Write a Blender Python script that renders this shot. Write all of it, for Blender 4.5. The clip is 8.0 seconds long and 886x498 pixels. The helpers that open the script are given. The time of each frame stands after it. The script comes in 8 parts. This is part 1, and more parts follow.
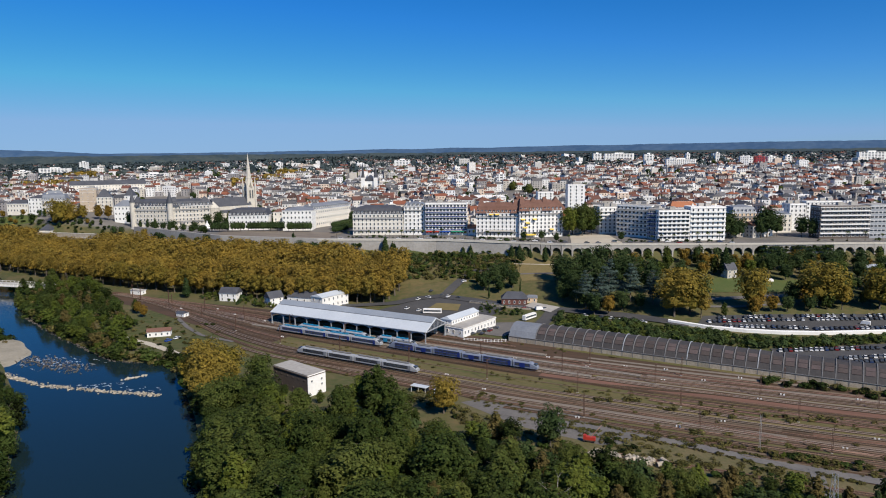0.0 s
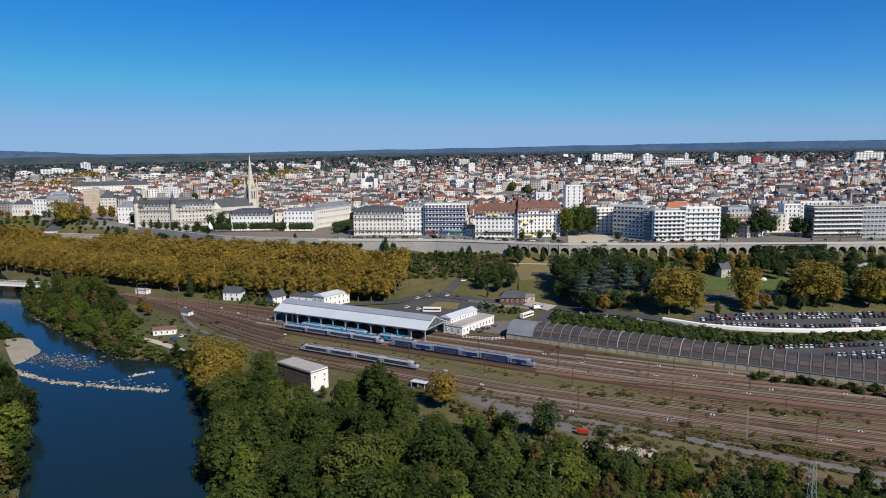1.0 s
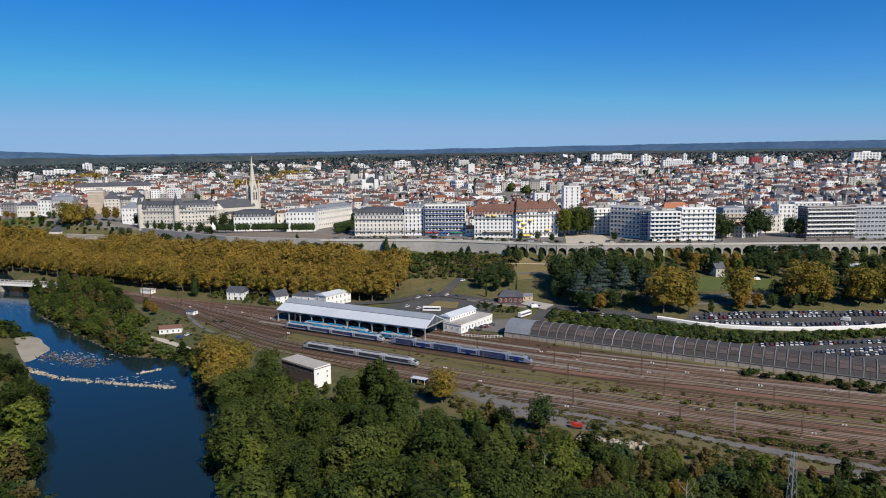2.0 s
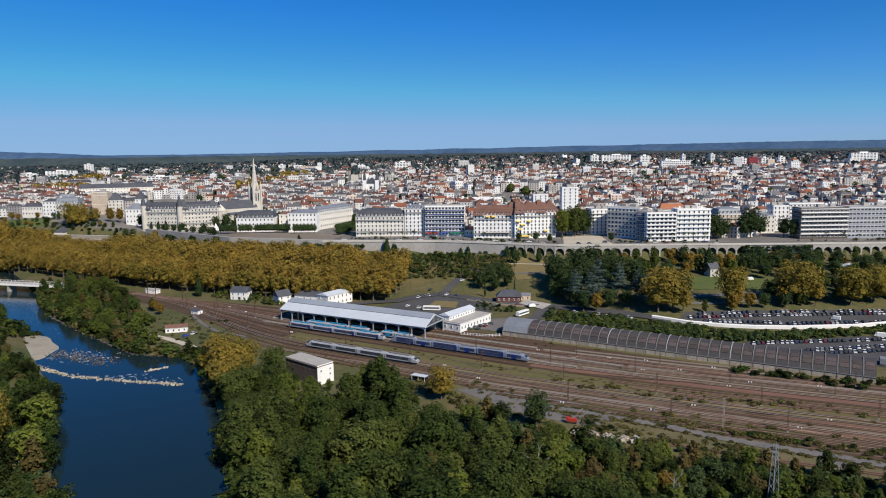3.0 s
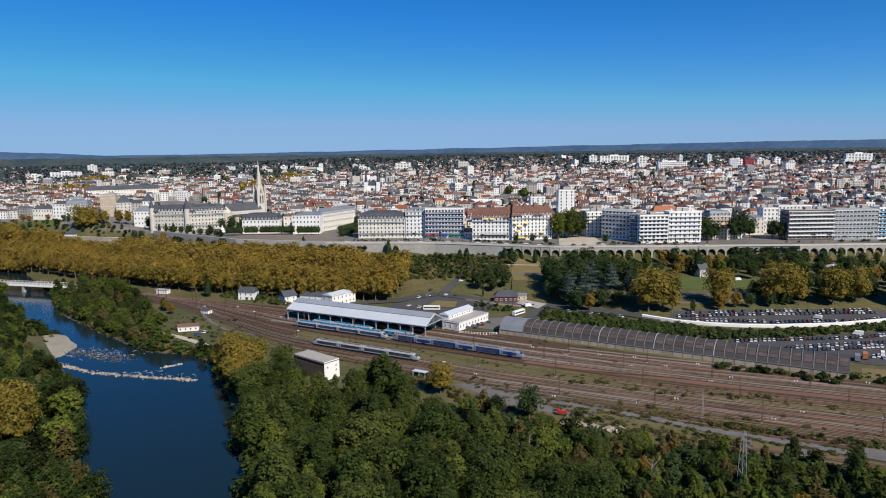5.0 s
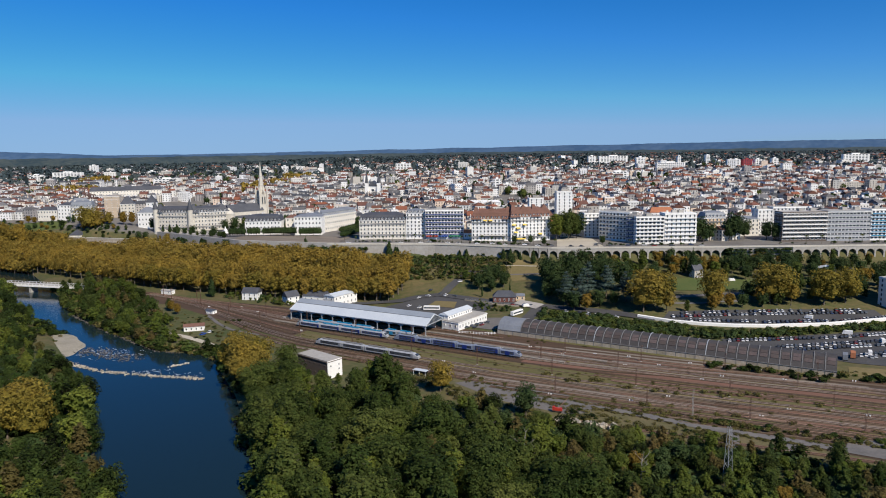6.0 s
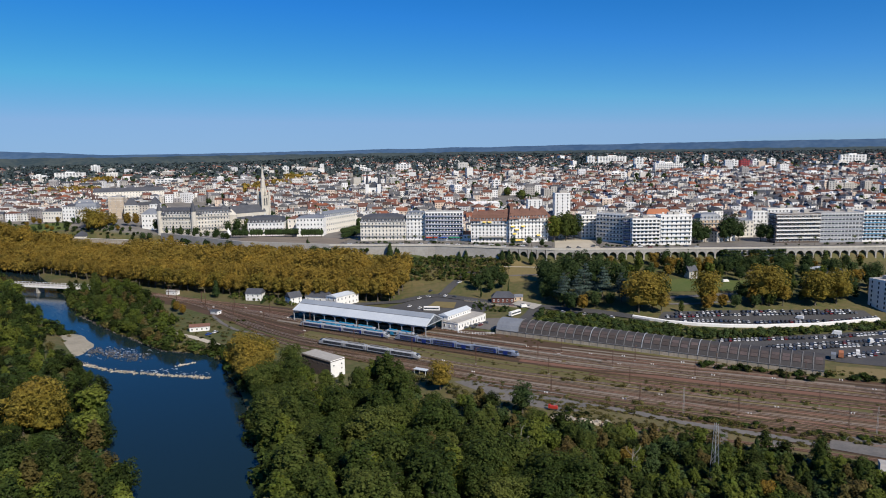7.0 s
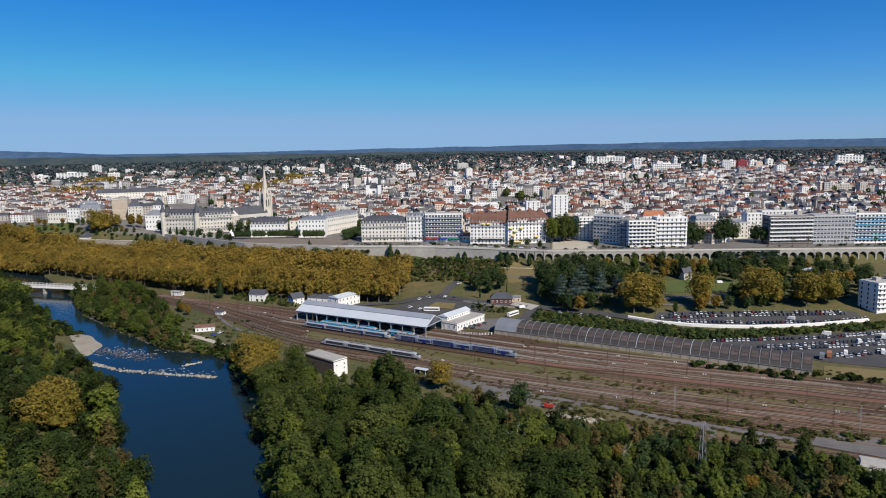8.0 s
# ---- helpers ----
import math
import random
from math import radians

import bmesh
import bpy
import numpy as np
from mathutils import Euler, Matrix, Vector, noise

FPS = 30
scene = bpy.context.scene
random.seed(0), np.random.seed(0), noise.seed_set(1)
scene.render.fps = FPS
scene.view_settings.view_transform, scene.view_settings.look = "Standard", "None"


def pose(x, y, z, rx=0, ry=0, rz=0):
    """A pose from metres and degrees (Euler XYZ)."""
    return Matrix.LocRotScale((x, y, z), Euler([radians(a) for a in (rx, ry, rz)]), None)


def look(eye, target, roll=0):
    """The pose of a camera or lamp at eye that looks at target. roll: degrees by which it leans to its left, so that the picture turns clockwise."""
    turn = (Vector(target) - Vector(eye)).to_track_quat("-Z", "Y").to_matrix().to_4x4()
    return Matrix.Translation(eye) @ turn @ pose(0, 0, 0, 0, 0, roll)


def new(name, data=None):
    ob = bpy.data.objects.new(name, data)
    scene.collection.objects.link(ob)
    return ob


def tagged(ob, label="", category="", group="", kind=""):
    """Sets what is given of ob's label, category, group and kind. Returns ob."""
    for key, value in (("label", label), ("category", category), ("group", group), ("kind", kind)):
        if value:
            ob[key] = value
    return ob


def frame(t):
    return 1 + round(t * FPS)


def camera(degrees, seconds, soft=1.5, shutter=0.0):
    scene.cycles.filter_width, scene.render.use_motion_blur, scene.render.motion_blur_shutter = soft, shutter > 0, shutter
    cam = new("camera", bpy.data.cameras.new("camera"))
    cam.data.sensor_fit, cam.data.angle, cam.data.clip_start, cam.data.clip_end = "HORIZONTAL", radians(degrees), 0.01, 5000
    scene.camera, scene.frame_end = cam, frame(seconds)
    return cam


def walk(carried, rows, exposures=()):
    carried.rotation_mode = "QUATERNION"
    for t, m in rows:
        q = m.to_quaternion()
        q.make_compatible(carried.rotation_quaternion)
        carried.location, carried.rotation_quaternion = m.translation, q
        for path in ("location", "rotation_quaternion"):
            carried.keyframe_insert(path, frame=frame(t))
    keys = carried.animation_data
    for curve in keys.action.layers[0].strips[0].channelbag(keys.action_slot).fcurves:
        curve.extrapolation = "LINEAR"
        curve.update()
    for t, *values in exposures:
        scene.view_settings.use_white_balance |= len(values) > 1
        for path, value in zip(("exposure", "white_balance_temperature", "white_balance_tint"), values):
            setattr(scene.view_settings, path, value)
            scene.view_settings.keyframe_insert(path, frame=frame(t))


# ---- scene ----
# The camera: a drone that flies backwards and climbs.
cam = camera(66.0, 8.0, soft=1.0)
PATH = [  # seconds, x, y, z, yaw, pitch, roll (degrees)
    (0.0, -0.413, 0.807, 102.598, -0.619, -8.033, -0.596),
    (0.5, -0.177, -3.655, 103.091, -0.619, -8.027, -0.625),
    (1.0, 0.041, -8.175, 103.678, -0.607, -8.021, -0.653),
    (1.5, 0.241, -12.752, 104.361, -0.596, -8.016, -0.676),
    (3.0, 0.736, -26.826, 106.998, -0.573, -8.027, -0.745),
    (3.5, 0.865, -31.632, 108.078, -0.562, -8.039, -0.762),
    (4.0, 0.976, -36.495, 109.261, -0.544, -8.062, -0.779),
    (4.5, 1.070, -41.415, 110.548, -0.539, -8.084, -0.791),
    (6.0, 1.245, -56.520, 115.050, -0.539, -8.176, -0.814),
    (6.5, 1.268, -61.669, 116.769, -0.544, -8.216, -0.819),
    (7.0, 1.272, -66.875, 118.600, -0.550, -8.256, -0.819),
    (7.5, 1.260, -72.139, 120.544, -0.556, -8.308, -0.814),
    (8.0, 1.229, -77.460, 122.602, -0.573, -8.360, -0.808),
]
walk(cam, [(t, pose(x, y, z, 0, 0, yaw) @ pose(0, 0, 0, 90 + pitch) @ pose(0, 0, 0, 0, 0, roll)) for t, x, y, z, yaw, pitch, roll in PATH],
     exposures=[(0.0, 0.08), (8.0, 0.08)])

# ---- light ----
SUN_EL, SUN_AZ = 42.0, 144.0  # height, and degrees clockwise from the y axis
world = bpy.data.worlds.new("sky")
scene.world = world
world.use_nodes = True
wn = world.node_tree.nodes
sky = wn.new("ShaderNodeTexSky")
sky.sky_type = "NISHITA"
sky.sun_disc = False
sky.sun_elevation, sky.sun_rotation = radians(SUN_EL), radians(SUN_AZ)
sky.air_density, sky.dust_density, sky.ozone_density = 0.8, 0.1, 5.0
wn["Background"].inputs["Strength"].default_value = 0.097
tint, deep = wn.new("ShaderNodeMix"), wn.new("ShaderNodeHueSaturation")
tint.data_type, tint.blend_type = "RGBA", "MULTIPLY"
tint.inputs[0].default_value, tint.inputs[7].default_value = 1.0, (0.577, 0.80, 1.075, 1)
deep.inputs["Saturation"].default_value = 1.15
wl = world.node_tree.links
wl.new(sky.outputs[0], tint.inputs[6])
wl.new(tint.outputs[2], deep.inputs["Color"])
haze = wn.new("ShaderNodeMix")  # the pale autumn haze keeps the horizon from growing white
haze.data_type, haze.blend_type = "RGBA", "DARKEN"
haze.inputs[0].default_value, haze.inputs[7].default_value = 0.85, (2.38, 4.05, 6.75, 1)
wl.new(deep.outputs[0], haze.inputs[6])
wl.new(haze.outputs[2], wn["Background"].inputs["Color"])
sun_data = bpy.data.lights.new("sun", "SUN")
sun_data.energy, sun_data.angle, sun_data.color = 5.0, radians(0.6), (1.0, 0.92, 0.80)
sun = new("sun", sun_data)
sdir = Vector((math.sin(radians(SUN_AZ)) * math.cos(radians(SUN_EL)), math.cos(radians(SUN_AZ)) * math.cos(radians(SUN_EL)), math.sin(radians(SUN_EL))))
sun.matrix_world = look(sdir * 400, (0, 0, 0))


# ---- materials ----
def mat(name, col, col2=None, rough=0.85, metal=0.0, big=0.05, fine=1.2, bump=0.0, isl=0.0, obj=0.0, amount=0.5, ramp=None, trans=0.0, streak=0.0):
    """Two-scale noise between two colours; isl and obj vary the brightness from piece to piece and from thing to thing."""
    m = bpy.data.materials.new(name)
    m.use_nodes = True
    n, l = m.node_tree.nodes, m.node_tree.links
    bsdf = n["Principled BSDF"]
    col2 = col2 or tuple(c * 0.72 for c in col)
    geo = n.new("ShaderNodeNewGeometry")
    a, b = n.new("ShaderNodeTexNoise"), n.new("ShaderNodeTexNoise")
    a.inputs["Scale"].default_value, b.inputs["Scale"].default_value = big, fine
    a.inputs["Detail"].default_value, b.inputs["Detail"].default_value = 3, 4
    where = geo.outputs["Position"]
    if streak:
        turn, sq = n.new("ShaderNodeVectorRotate"), n.new("ShaderNodeVectorMath")
        turn.rotation_type, sq.operation = "Z_AXIS", "MULTIPLY"
        turn.inputs["Angle"].default_value, sq.inputs[1].default_value = radians(28), (streak, 1, 1)
        l.new(where, turn.inputs["Vector"]), l.new(turn.outputs[0], sq.inputs[0])
        where = sq.outputs[0]
    for t in (a, b):
        l.new(where, t.inputs["Vector"])
    add = n.new("ShaderNodeMath")
    add.operation = "ADD"
    l.new(a.outputs["Fac"], add.inputs[0]), l.new(b.outputs["Fac"], add.inputs[1])
    rng = n.new("ShaderNodeMapRange")
    rng.inputs["From Min"].default_value, rng.inputs["From Max"].default_value = 1 - amount * 0.6, 1 + amount * 0.6
    l.new(add.outputs[0], rng.inputs["Value"])
    mix = n.new("ShaderNodeMix")
    mix.data_type = "RGBA"
    mix.inputs[6].default_value, mix.inputs[7].default_value = (*col, 1), (*col2, 1)
    l.new(rng.outputs[0], mix.inputs[0])
    out = mix.outputs[2]
    if ramp:
        info = n.new("ShaderNodeObjectInfo")
        cr = n.new("ShaderNodeValToRGB")
        cr.color_ramp.interpolation = "CONSTANT"
        while len(cr.color_ramp.elements) < len(ramp):
            cr.color_ramp.elements.new(1.0)
        for i, c in enumerate(ramp):
            cr.color_ramp.elements[i].position, cr.color_ramp.elements[i].color = i / len(ramp), (*c, 1)
        l.new((geo.outputs["Random Per Island"] if isl else info.outputs["Random"]), cr.inputs[0])
        mul = n.new("ShaderNodeMix")
        mul.data_type, mul.blend_type = "RGBA", "MULTIPLY"
        mul.inputs[0].default_value = 1.0
        l.new(cr.outputs[0], mul.inputs[6]), l.new(out, mul.inputs[7])
        out = mul.outputs[2]
    hsv = n.new("ShaderNodeHueSaturation")
    l.new(out, hsv.inputs["Color"])
    val = None
    if isl or obj:
        info = n.new("ShaderNodeObjectInfo")
        i1, i2 = n.new("ShaderNodeMath"), n.new("ShaderNodeMath")
        i1.operation = i2.operation = "MULTIPLY_ADD"
        l.new(geo.outputs["Random Per Island"], i1.inputs[0])
        i1.inputs[1].default_value, i1.inputs[2].default_value = isl, 1 - isl / 2 - obj / 2
        l.new(info.outputs["Random"], i2.inputs[0])
        i2.inputs[1].default_value = obj
        l.new(i1.outputs[0], i2.inputs[2])
        own, i3 = n.new("ShaderNodeAttribute"), n.new("ShaderNodeMath")
        own.attribute_name, i3.operation = "tint", "MULTIPLY_ADD"
        l.new(own.outputs["Fac"], i3.inputs[0])
        i3.inputs[1].default_value = obj
        l.new(i2.outputs[0], i3.inputs[2])
        l.new(i3.outputs[0], hsv.inputs["Value"])
        if obj:
            h = n.new("ShaderNodeMath")
            h.operation = "MULTIPLY_ADD"
            l.new(info.outputs["Random"], h.inputs[0])
            h.inputs[1].default_value, h.inputs[2].default_value = -obj * 0.05, 0.5 + obj * 0.03
            l.new(h.outputs[0], hsv.inputs["Hue"])
    l.new(hsv.outputs[0], bsdf.inputs["Base Color"])
    bsdf.inputs["Roughness"].default_value, bsdf.inputs["Metallic"].default_value = rough, metal
    bsdf.inputs["Specular IOR Level"].default_value = 0.08 if trans else 0.3
    if bump:
        bp = n.new("ShaderNodeBump")
        bp.inputs["Strength"].default_value, bp.inputs["Distance"].default_value = bump, 0.3
        l.new(b.outputs["Fac"], bp.inputs["Height"]), l.new(bp.outputs[0], bsdf.inputs["Normal"])
    if trans:
        tr, ms = n.new("ShaderNodeBsdfTranslucent"), n.new("ShaderNodeMixShader")
        l.new(hsv.outputs[0], tr.inputs["Color"])
        ms.inputs[0].default_value = trans
        l.new(bsdf.outputs[0], ms.inputs[1]), l.new(tr.outputs[0], ms.inputs[2])
        l.new(ms.outputs[0], n["Material Output"].inputs["Surface"])
    return m


M = {}
M["foam"] = mat("white_water", (0.75, 0.78, 0.80), (0.55, 0.60, 0.63), big=0.3, fine=1.5)
M["grass"] = mat("grass", (0.052, 0.07, 0.018), (0.135, 0.105, 0.048), big=0.025, fine=0.25, bump=0.5, amount=0.5)
M["lawn"] = mat("lawn", (0.062, 0.092, 0.022), (0.105, 0.115, 0.035), big=0.05, fine=0.8, bump=0.4)
M["drylawn"] = mat("dry_lawn", (0.14, 0.12, 0.045), (0.20, 0.15, 0.07), big=0.05, fine=0.6, bump=0.3)
M["weeds"] = mat("weeds", (0.075, 0.082, 0.024), (0.15, 0.112, 0.05), big=0.1, fine=1.2, bump=0.6, isl=0.5, streak=0.2)
M["ballast"] = mat("ballast", (0.105, 0.060, 0.037), (0.050, 0.036, 0.022), big=0.12, fine=0.9, bump=0.5, amount=0.55, streak=0.07)
M["trackbed"] = mat("trackbed", (0.108, 0.066, 0.043), (0.052, 0.036, 0.024), big=0.15, fine=1.4, bump=0.5, obj=0.9, streak=0.05)
M["redbed"] = mat("red_gravel", (0.23, 0.115, 0.078), (0.12, 0.068, 0.046), big=0.15, fine=0.9, bump=0.3, streak=0.07)
M["rust"] = mat("rusty_rail", (0.38, 0.255, 0.175), (0.16, 0.09, 0.06), rough=0.5, metal=0.1, big=0.1, fine=0.4, obj=0.9, streak=0.05)
M["sleeper"] = mat("sleeper", (0.082, 0.048, 0.033), (0.13, 0.084, 0.060), big=0.2, fine=2.0, isl=0.5)
M["asphalt"] = mat("asphalt", (0.050, 0.050, 0.053), (0.084, 0.081, 0.078), big=0.05, fine=1.5, bump=0.2)
M["paleroad"] = mat("worn_asphalt", (0.115, 0.11, 0.105), (0.175, 0.16, 0.145), big=0.12, fine=1.0, bump=0.2)
M["sand"] = mat("pale_gravel", (0.50, 0.45, 0.36), (0.40, 0.35, 0.27), big=0.06, fine=0.8, bump=0.3)
M["concrete"] = mat("concrete", (0.42, 0.40, 0.37), (0.31, 0.29, 0.26), big=0.08, fine=0.6, bump=0.2)
M["stone"] = mat("pale_stone", (0.60, 0.56, 0.48), (0.46, 0.43, 0.37), big=0.12, fine=0.9, bump=0.2)
M["rubble"] = mat("pale_rubble", (0.40, 0.35, 0.28), (0.27, 0.235, 0.19), big=0.3, fine=1.5, isl=0.5, obj=0.4, bump=0.3)
M["render"] = mat("cream_render", (0.74, 0.70, 0.62), (0.64, 0.60, 0.52), big=0.1, fine=0.7, obj=0.12)
M["white"] = mat("white_render", (0.82, 0.81, 0.78), (0.72, 0.71, 0.68), big=0.1, fine=0.8)
M["keepbrick"] = mat("pale_brick", (0.50, 0.41, 0.31), (0.40, 0.33, 0.26), big=0.2, fine=1.5, bump=0.2)
M["ochre"] = mat("ochre_render", (0.66, 0.50, 0.34), (0.58, 0.44, 0.30), big=0.1, fine=0.8)
M["slate"] = mat("slate_roof", (0.052, 0.056, 0.068), (0.085, 0.088, 0.10), rough=0.65, big=0.15, fine=1.4, bump=0.2, isl=0.3)
M["brownroof"] = mat("brown_tile_roof", (0.135, 0.07, 0.05), (0.19, 0.10, 0.075), big=0.2, fine=1.4, bump=0.2)
M["tile"] = mat("red_tile_roof", (0.42, 0.16, 0.075), (0.32, 0.13, 0.07), big=0.2, fine=1.4, bump=0.2)
M["zinc"] = mat("zinc_roof", (0.47, 0.51, 0.55), (0.55, 0.585, 0.615), rough=0.5, metal=0.05, big=0.08, fine=1.0)
M["darkzinc"] = mat("weathered_zinc_roof", (0.17, 0.185, 0.21), (0.24, 0.255, 0.28), rough=0.55, metal=0.1, big=0.1, fine=1.0)
M["lanternzinc"] = mat("grey_zinc_roof", (0.24, 0.27, 0.31), (0.30, 0.33, 0.37), rough=0.5, metal=0.05, big=0.08, fine=1.0)
M["shedroof"] = mat("dark_corrugated_roof", (0.044, 0.042, 0.043), (0.070, 0.063, 0.060), rough=0.7, big=0.08, fine=0.9, bump=0.3)
M["shedrib"] = mat("dark_steel_rib", (0.15, 0.148, 0.148), (0.20, 0.195, 0.19), rough=0.6)
M["skylight"] = mat("dirty_skylight", (0.075, 0.06, 0.056), (0.11, 0.085, 0.076), rough=0.35, big=0.2, fine=1.4, obj=0.6)
M["glass"] = mat("window_glass", (0.035, 0.045, 0.06), (0.06, 0.07, 0.085), rough=0.12, big=0.2, fine=0.6, obj=0.5)
M["steel"] = mat("grey_steel", (0.42, 0.44, 0.46), (0.34, 0.36, 0.38), rough=0.5, metal=0.2)
M["darksteel"] = mat("rusty_dark_steel", (0.105, 0.058, 0.042), (0.14, 0.085, 0.062), rough=0.7, metal=0.2)
# Near-black for train window bands, and for shade painted into arches.
M["black"] = mat("black_and_shade", (0.02, 0.02, 0.022), (0.03, 0.03, 0.03))
M["bark"] = mat("bark", (0.075, 0.062, 0.048), (0.12, 0.10, 0.08), big=0.5, fine=3.0, bump=0.5)
M["blue"] = mat("blue_paint", (0.022, 0.07, 0.30), (0.03, 0.085, 0.34), rough=0.35)
M["navy"] = mat("navy_paint", (0.012, 0.028, 0.15), (0.016, 0.036, 0.18), rough=0.35)
M["teal"] = mat("turquoise_paint", (0.018, 0.19, 0.36), (0.024, 0.22, 0.39), rough=0.35)
M["bluegrey"] = mat("blue_grey_paint", (0.21, 0.24, 0.31), (0.17, 0.20, 0.27), rough=0.4)
M["silver"] = mat("silver_paint", (0.38, 0.395, 0.42), (0.32, 0.335, 0.36), rough=0.35, metal=0.1)
M["red"] = mat("red_paint", (0.42, 0.035, 0.02), (0.34, 0.04, 0.03), rough=0.5)
M["green"] = mat("green_awning", (0.02, 0.22, 0.13), (0.02, 0.18, 0.11))
M["yellow"] = mat("yellow_awning", (0.72, 0.52, 0.10), (0.66, 0.46, 0.10))
M["cityblock"] = mat("town_wall", (0.84, 0.84, 0.83), (0.62, 0.615, 0.60), big=0.05, fine=0.5, isl=0.4,
                     ramp=[(0.84, 0.82, 0.78), (0.78, 0.73, 0.66), (0.95, 0.95, 0.95), (0.52, 0.49, 0.46), (0.84, 0.82, 0.78), (0.93, 0.93, 0.94), (0.38, 0.36, 0.36), (0.88, 0.87, 0.86), (0.70, 0.57, 0.47)])
M["cityroof"] = mat("town_roof", (0.95, 0.95, 0.95), (0.72, 0.72, 0.72), big=0.1, fine=0.8, isl=0.3,
                    ramp=[(0.19, 0.083, 0.055), (0.105, 0.062, 0.050), (0.21, 0.09, 0.066), (0.075, 0.078, 0.088), (0.155, 0.074, 0.056), (0.12, 0.068, 0.055), (0.27, 0.098, 0.055), (0.13, 0.125, 0.125), (0.15, 0.145, 0.15), (0.065, 0.07, 0.082)])
M["leaf"] = mat("green_leaf", (0.038, 0.060, 0.0135), (0.078, 0.093, 0.022), rough=0.7, big=0.08, fine=0.7, isl=0.7, obj=0.85, trans=0.28)
M["darkleaf"] = mat("dark_leaf", (0.028, 0.050, 0.016), (0.048, 0.068, 0.023), rough=0.7, big=0.1, fine=0.8, isl=0.6, obj=0.4, trans=0.15)
M["cedar"] = mat("blue_cedar_needle", (0.04, 0.065, 0.055), (0.065, 0.09, 0.075), rough=0.6, big=0.1, fine=0.8, isl=0.6, obj=0.3, trans=0.1)
M["gold"] = mat("golden_leaf", (0.25, 0.178, 0.030), (0.155, 0.128, 0.026), rough=0.6, big=0.08, fine=0.6, isl=0.6, obj=0.3, trans=0.25)
M["plane"] = mat("autumn_plane_leaf", (0.265, 0.178, 0.03), (0.16, 0.13, 0.029), rough=0.6, big=0.06, fine=0.6, isl=0.7, obj=0.4, trans=0.25)
M["orange"] = mat("orange_leaf", (0.215, 0.135, 0.02), (0.15, 0.105, 0.022), rough=0.6, big=0.1, fine=0.7, isl=0.6, obj=0.3, trans=0.25)
M["lime"] = mat("lime_leaf", (0.075, 0.105, 0.018), (0.115, 0.128, 0.022), rough=0.6, big=0.1, fine=0.7, isl=0.6, obj=0.3, trans=0.25)
# Bluish base colours put the distance haze into the far woods.
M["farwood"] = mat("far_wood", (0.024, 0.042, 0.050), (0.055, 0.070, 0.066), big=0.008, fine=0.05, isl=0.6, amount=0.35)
M["carpaint"] = mat("car_paint", (0.95, 0.95, 0.95), (0.9, 0.9, 0.9), rough=0.25,
                    ramp=[(0.85, 0.85, 0.85), (0.04, 0.04, 0.045), (0.62, 0.63, 0.65), (0.80, 0.80, 0.82), (0.06, 0.065, 0.075), (0.03, 0.05, 0.12), (0.16, 0.16, 0.17), (0.78, 0.78, 0.77), (0.04, 0.04, 0.045), (0.42, 0.43, 0.44), (0.72, 0.72, 0.72), (0.10, 0.105, 0.11), (0.20, 0.02, 0.02)])
M["cladding"] = mat("brown_cladding", (0.095, 0.075, 0.065), (0.13, 0.105, 0.09), big=0.2, fine=1.5)
M["brick"] = mat("red_brick", (0.15, 0.058, 0.045), (0.11, 0.048, 0.04), big=0.3, fine=2.0)
M["redpanel"] = mat("dark_red_panel", (0.34, 0.05, 0.06), (0.28, 0.05, 0.05))
M["weedleaf"] = mat("weed_leaf", (0.085, 0.085, 0.024), (0.15, 0.115, 0.045), rough=0.7, big=0.08, fine=0.7, isl=0.7, obj=0.6, trans=0.2)
M["darkgravel"] = mat("dark_gravel", (0.075, 0.062, 0.052), (0.10, 0.08, 0.065), big=0.15, fine=1.0, bump=0.3, streak=0.07)
M["tangravel"] = mat("tan_gravel", (0.20, 0.145, 0.10), (0.10, 0.072, 0.048), big=0.15, fine=1.0, bump=0.3, streak=0.06)
M["platform"] = mat("platform_asphalt", (0.24, 0.20, 0.155), (0.15, 0.125, 0.10), big=0.1, fine=1.0, bump=0.2, streak=0.1)
M["gravelbar"] = mat("river_gravel", (0.38, 0.34, 0.27), (0.22, 0.20, 0.15), big=0.15, fine=0.9, bump=0.5, amount=0.7)
M["greygravel"] = mat("grey_gravel", (0.105, 0.10, 0.095), (0.17, 0.155, 0.14), big=0.1, fine=1.0, bump=0.3, amount=0.6)
M["dryleaf"] = mat("dry_brown_leaf", (0.115, 0.082, 0.028), (0.085, 0.078, 0.026), rough=0.7, big=0.1, fine=0.7, isl=0.6, obj=0.4, trans=0.2)
M["deadwood"] = mat("bleached_dead_wood", (0.34, 0.31, 0.27), (0.22, 0.20, 0.17), big=0.5, fine=3.0)
M["brightrail"] = mat("polished_rail", (0.52, 0.43, 0.35), (0.32, 0.23, 0.17), rough=0.4, metal=0.2, big=0.05, fine=0.3, obj=0.4, streak=0.05)
M["roughgrass"] = mat("rough_dry_grass", (0.16, 0.125, 0.062), (0.075, 0.078, 0.028), big=0.12, fine=0.7, bump=0.6, amount=0.7)
M["stainedwall"] = mat("stained_concrete", (0.42, 0.37, 0.29), (0.26, 0.22, 0.17), big=0.5, fine=2.0, bump=0.2, obj=0.3)
M["wetrock"] = mat("wet_river_rock", (0.075, 0.062, 0.05), (0.13, 0.11, 0.09), rough=0.5, big=0.3, fine=1.5, isl=0.5)
M["tyre"] = mat("tyre_rubber", (0.02, 0.02, 0.02), (0.03, 0.03, 0.03))


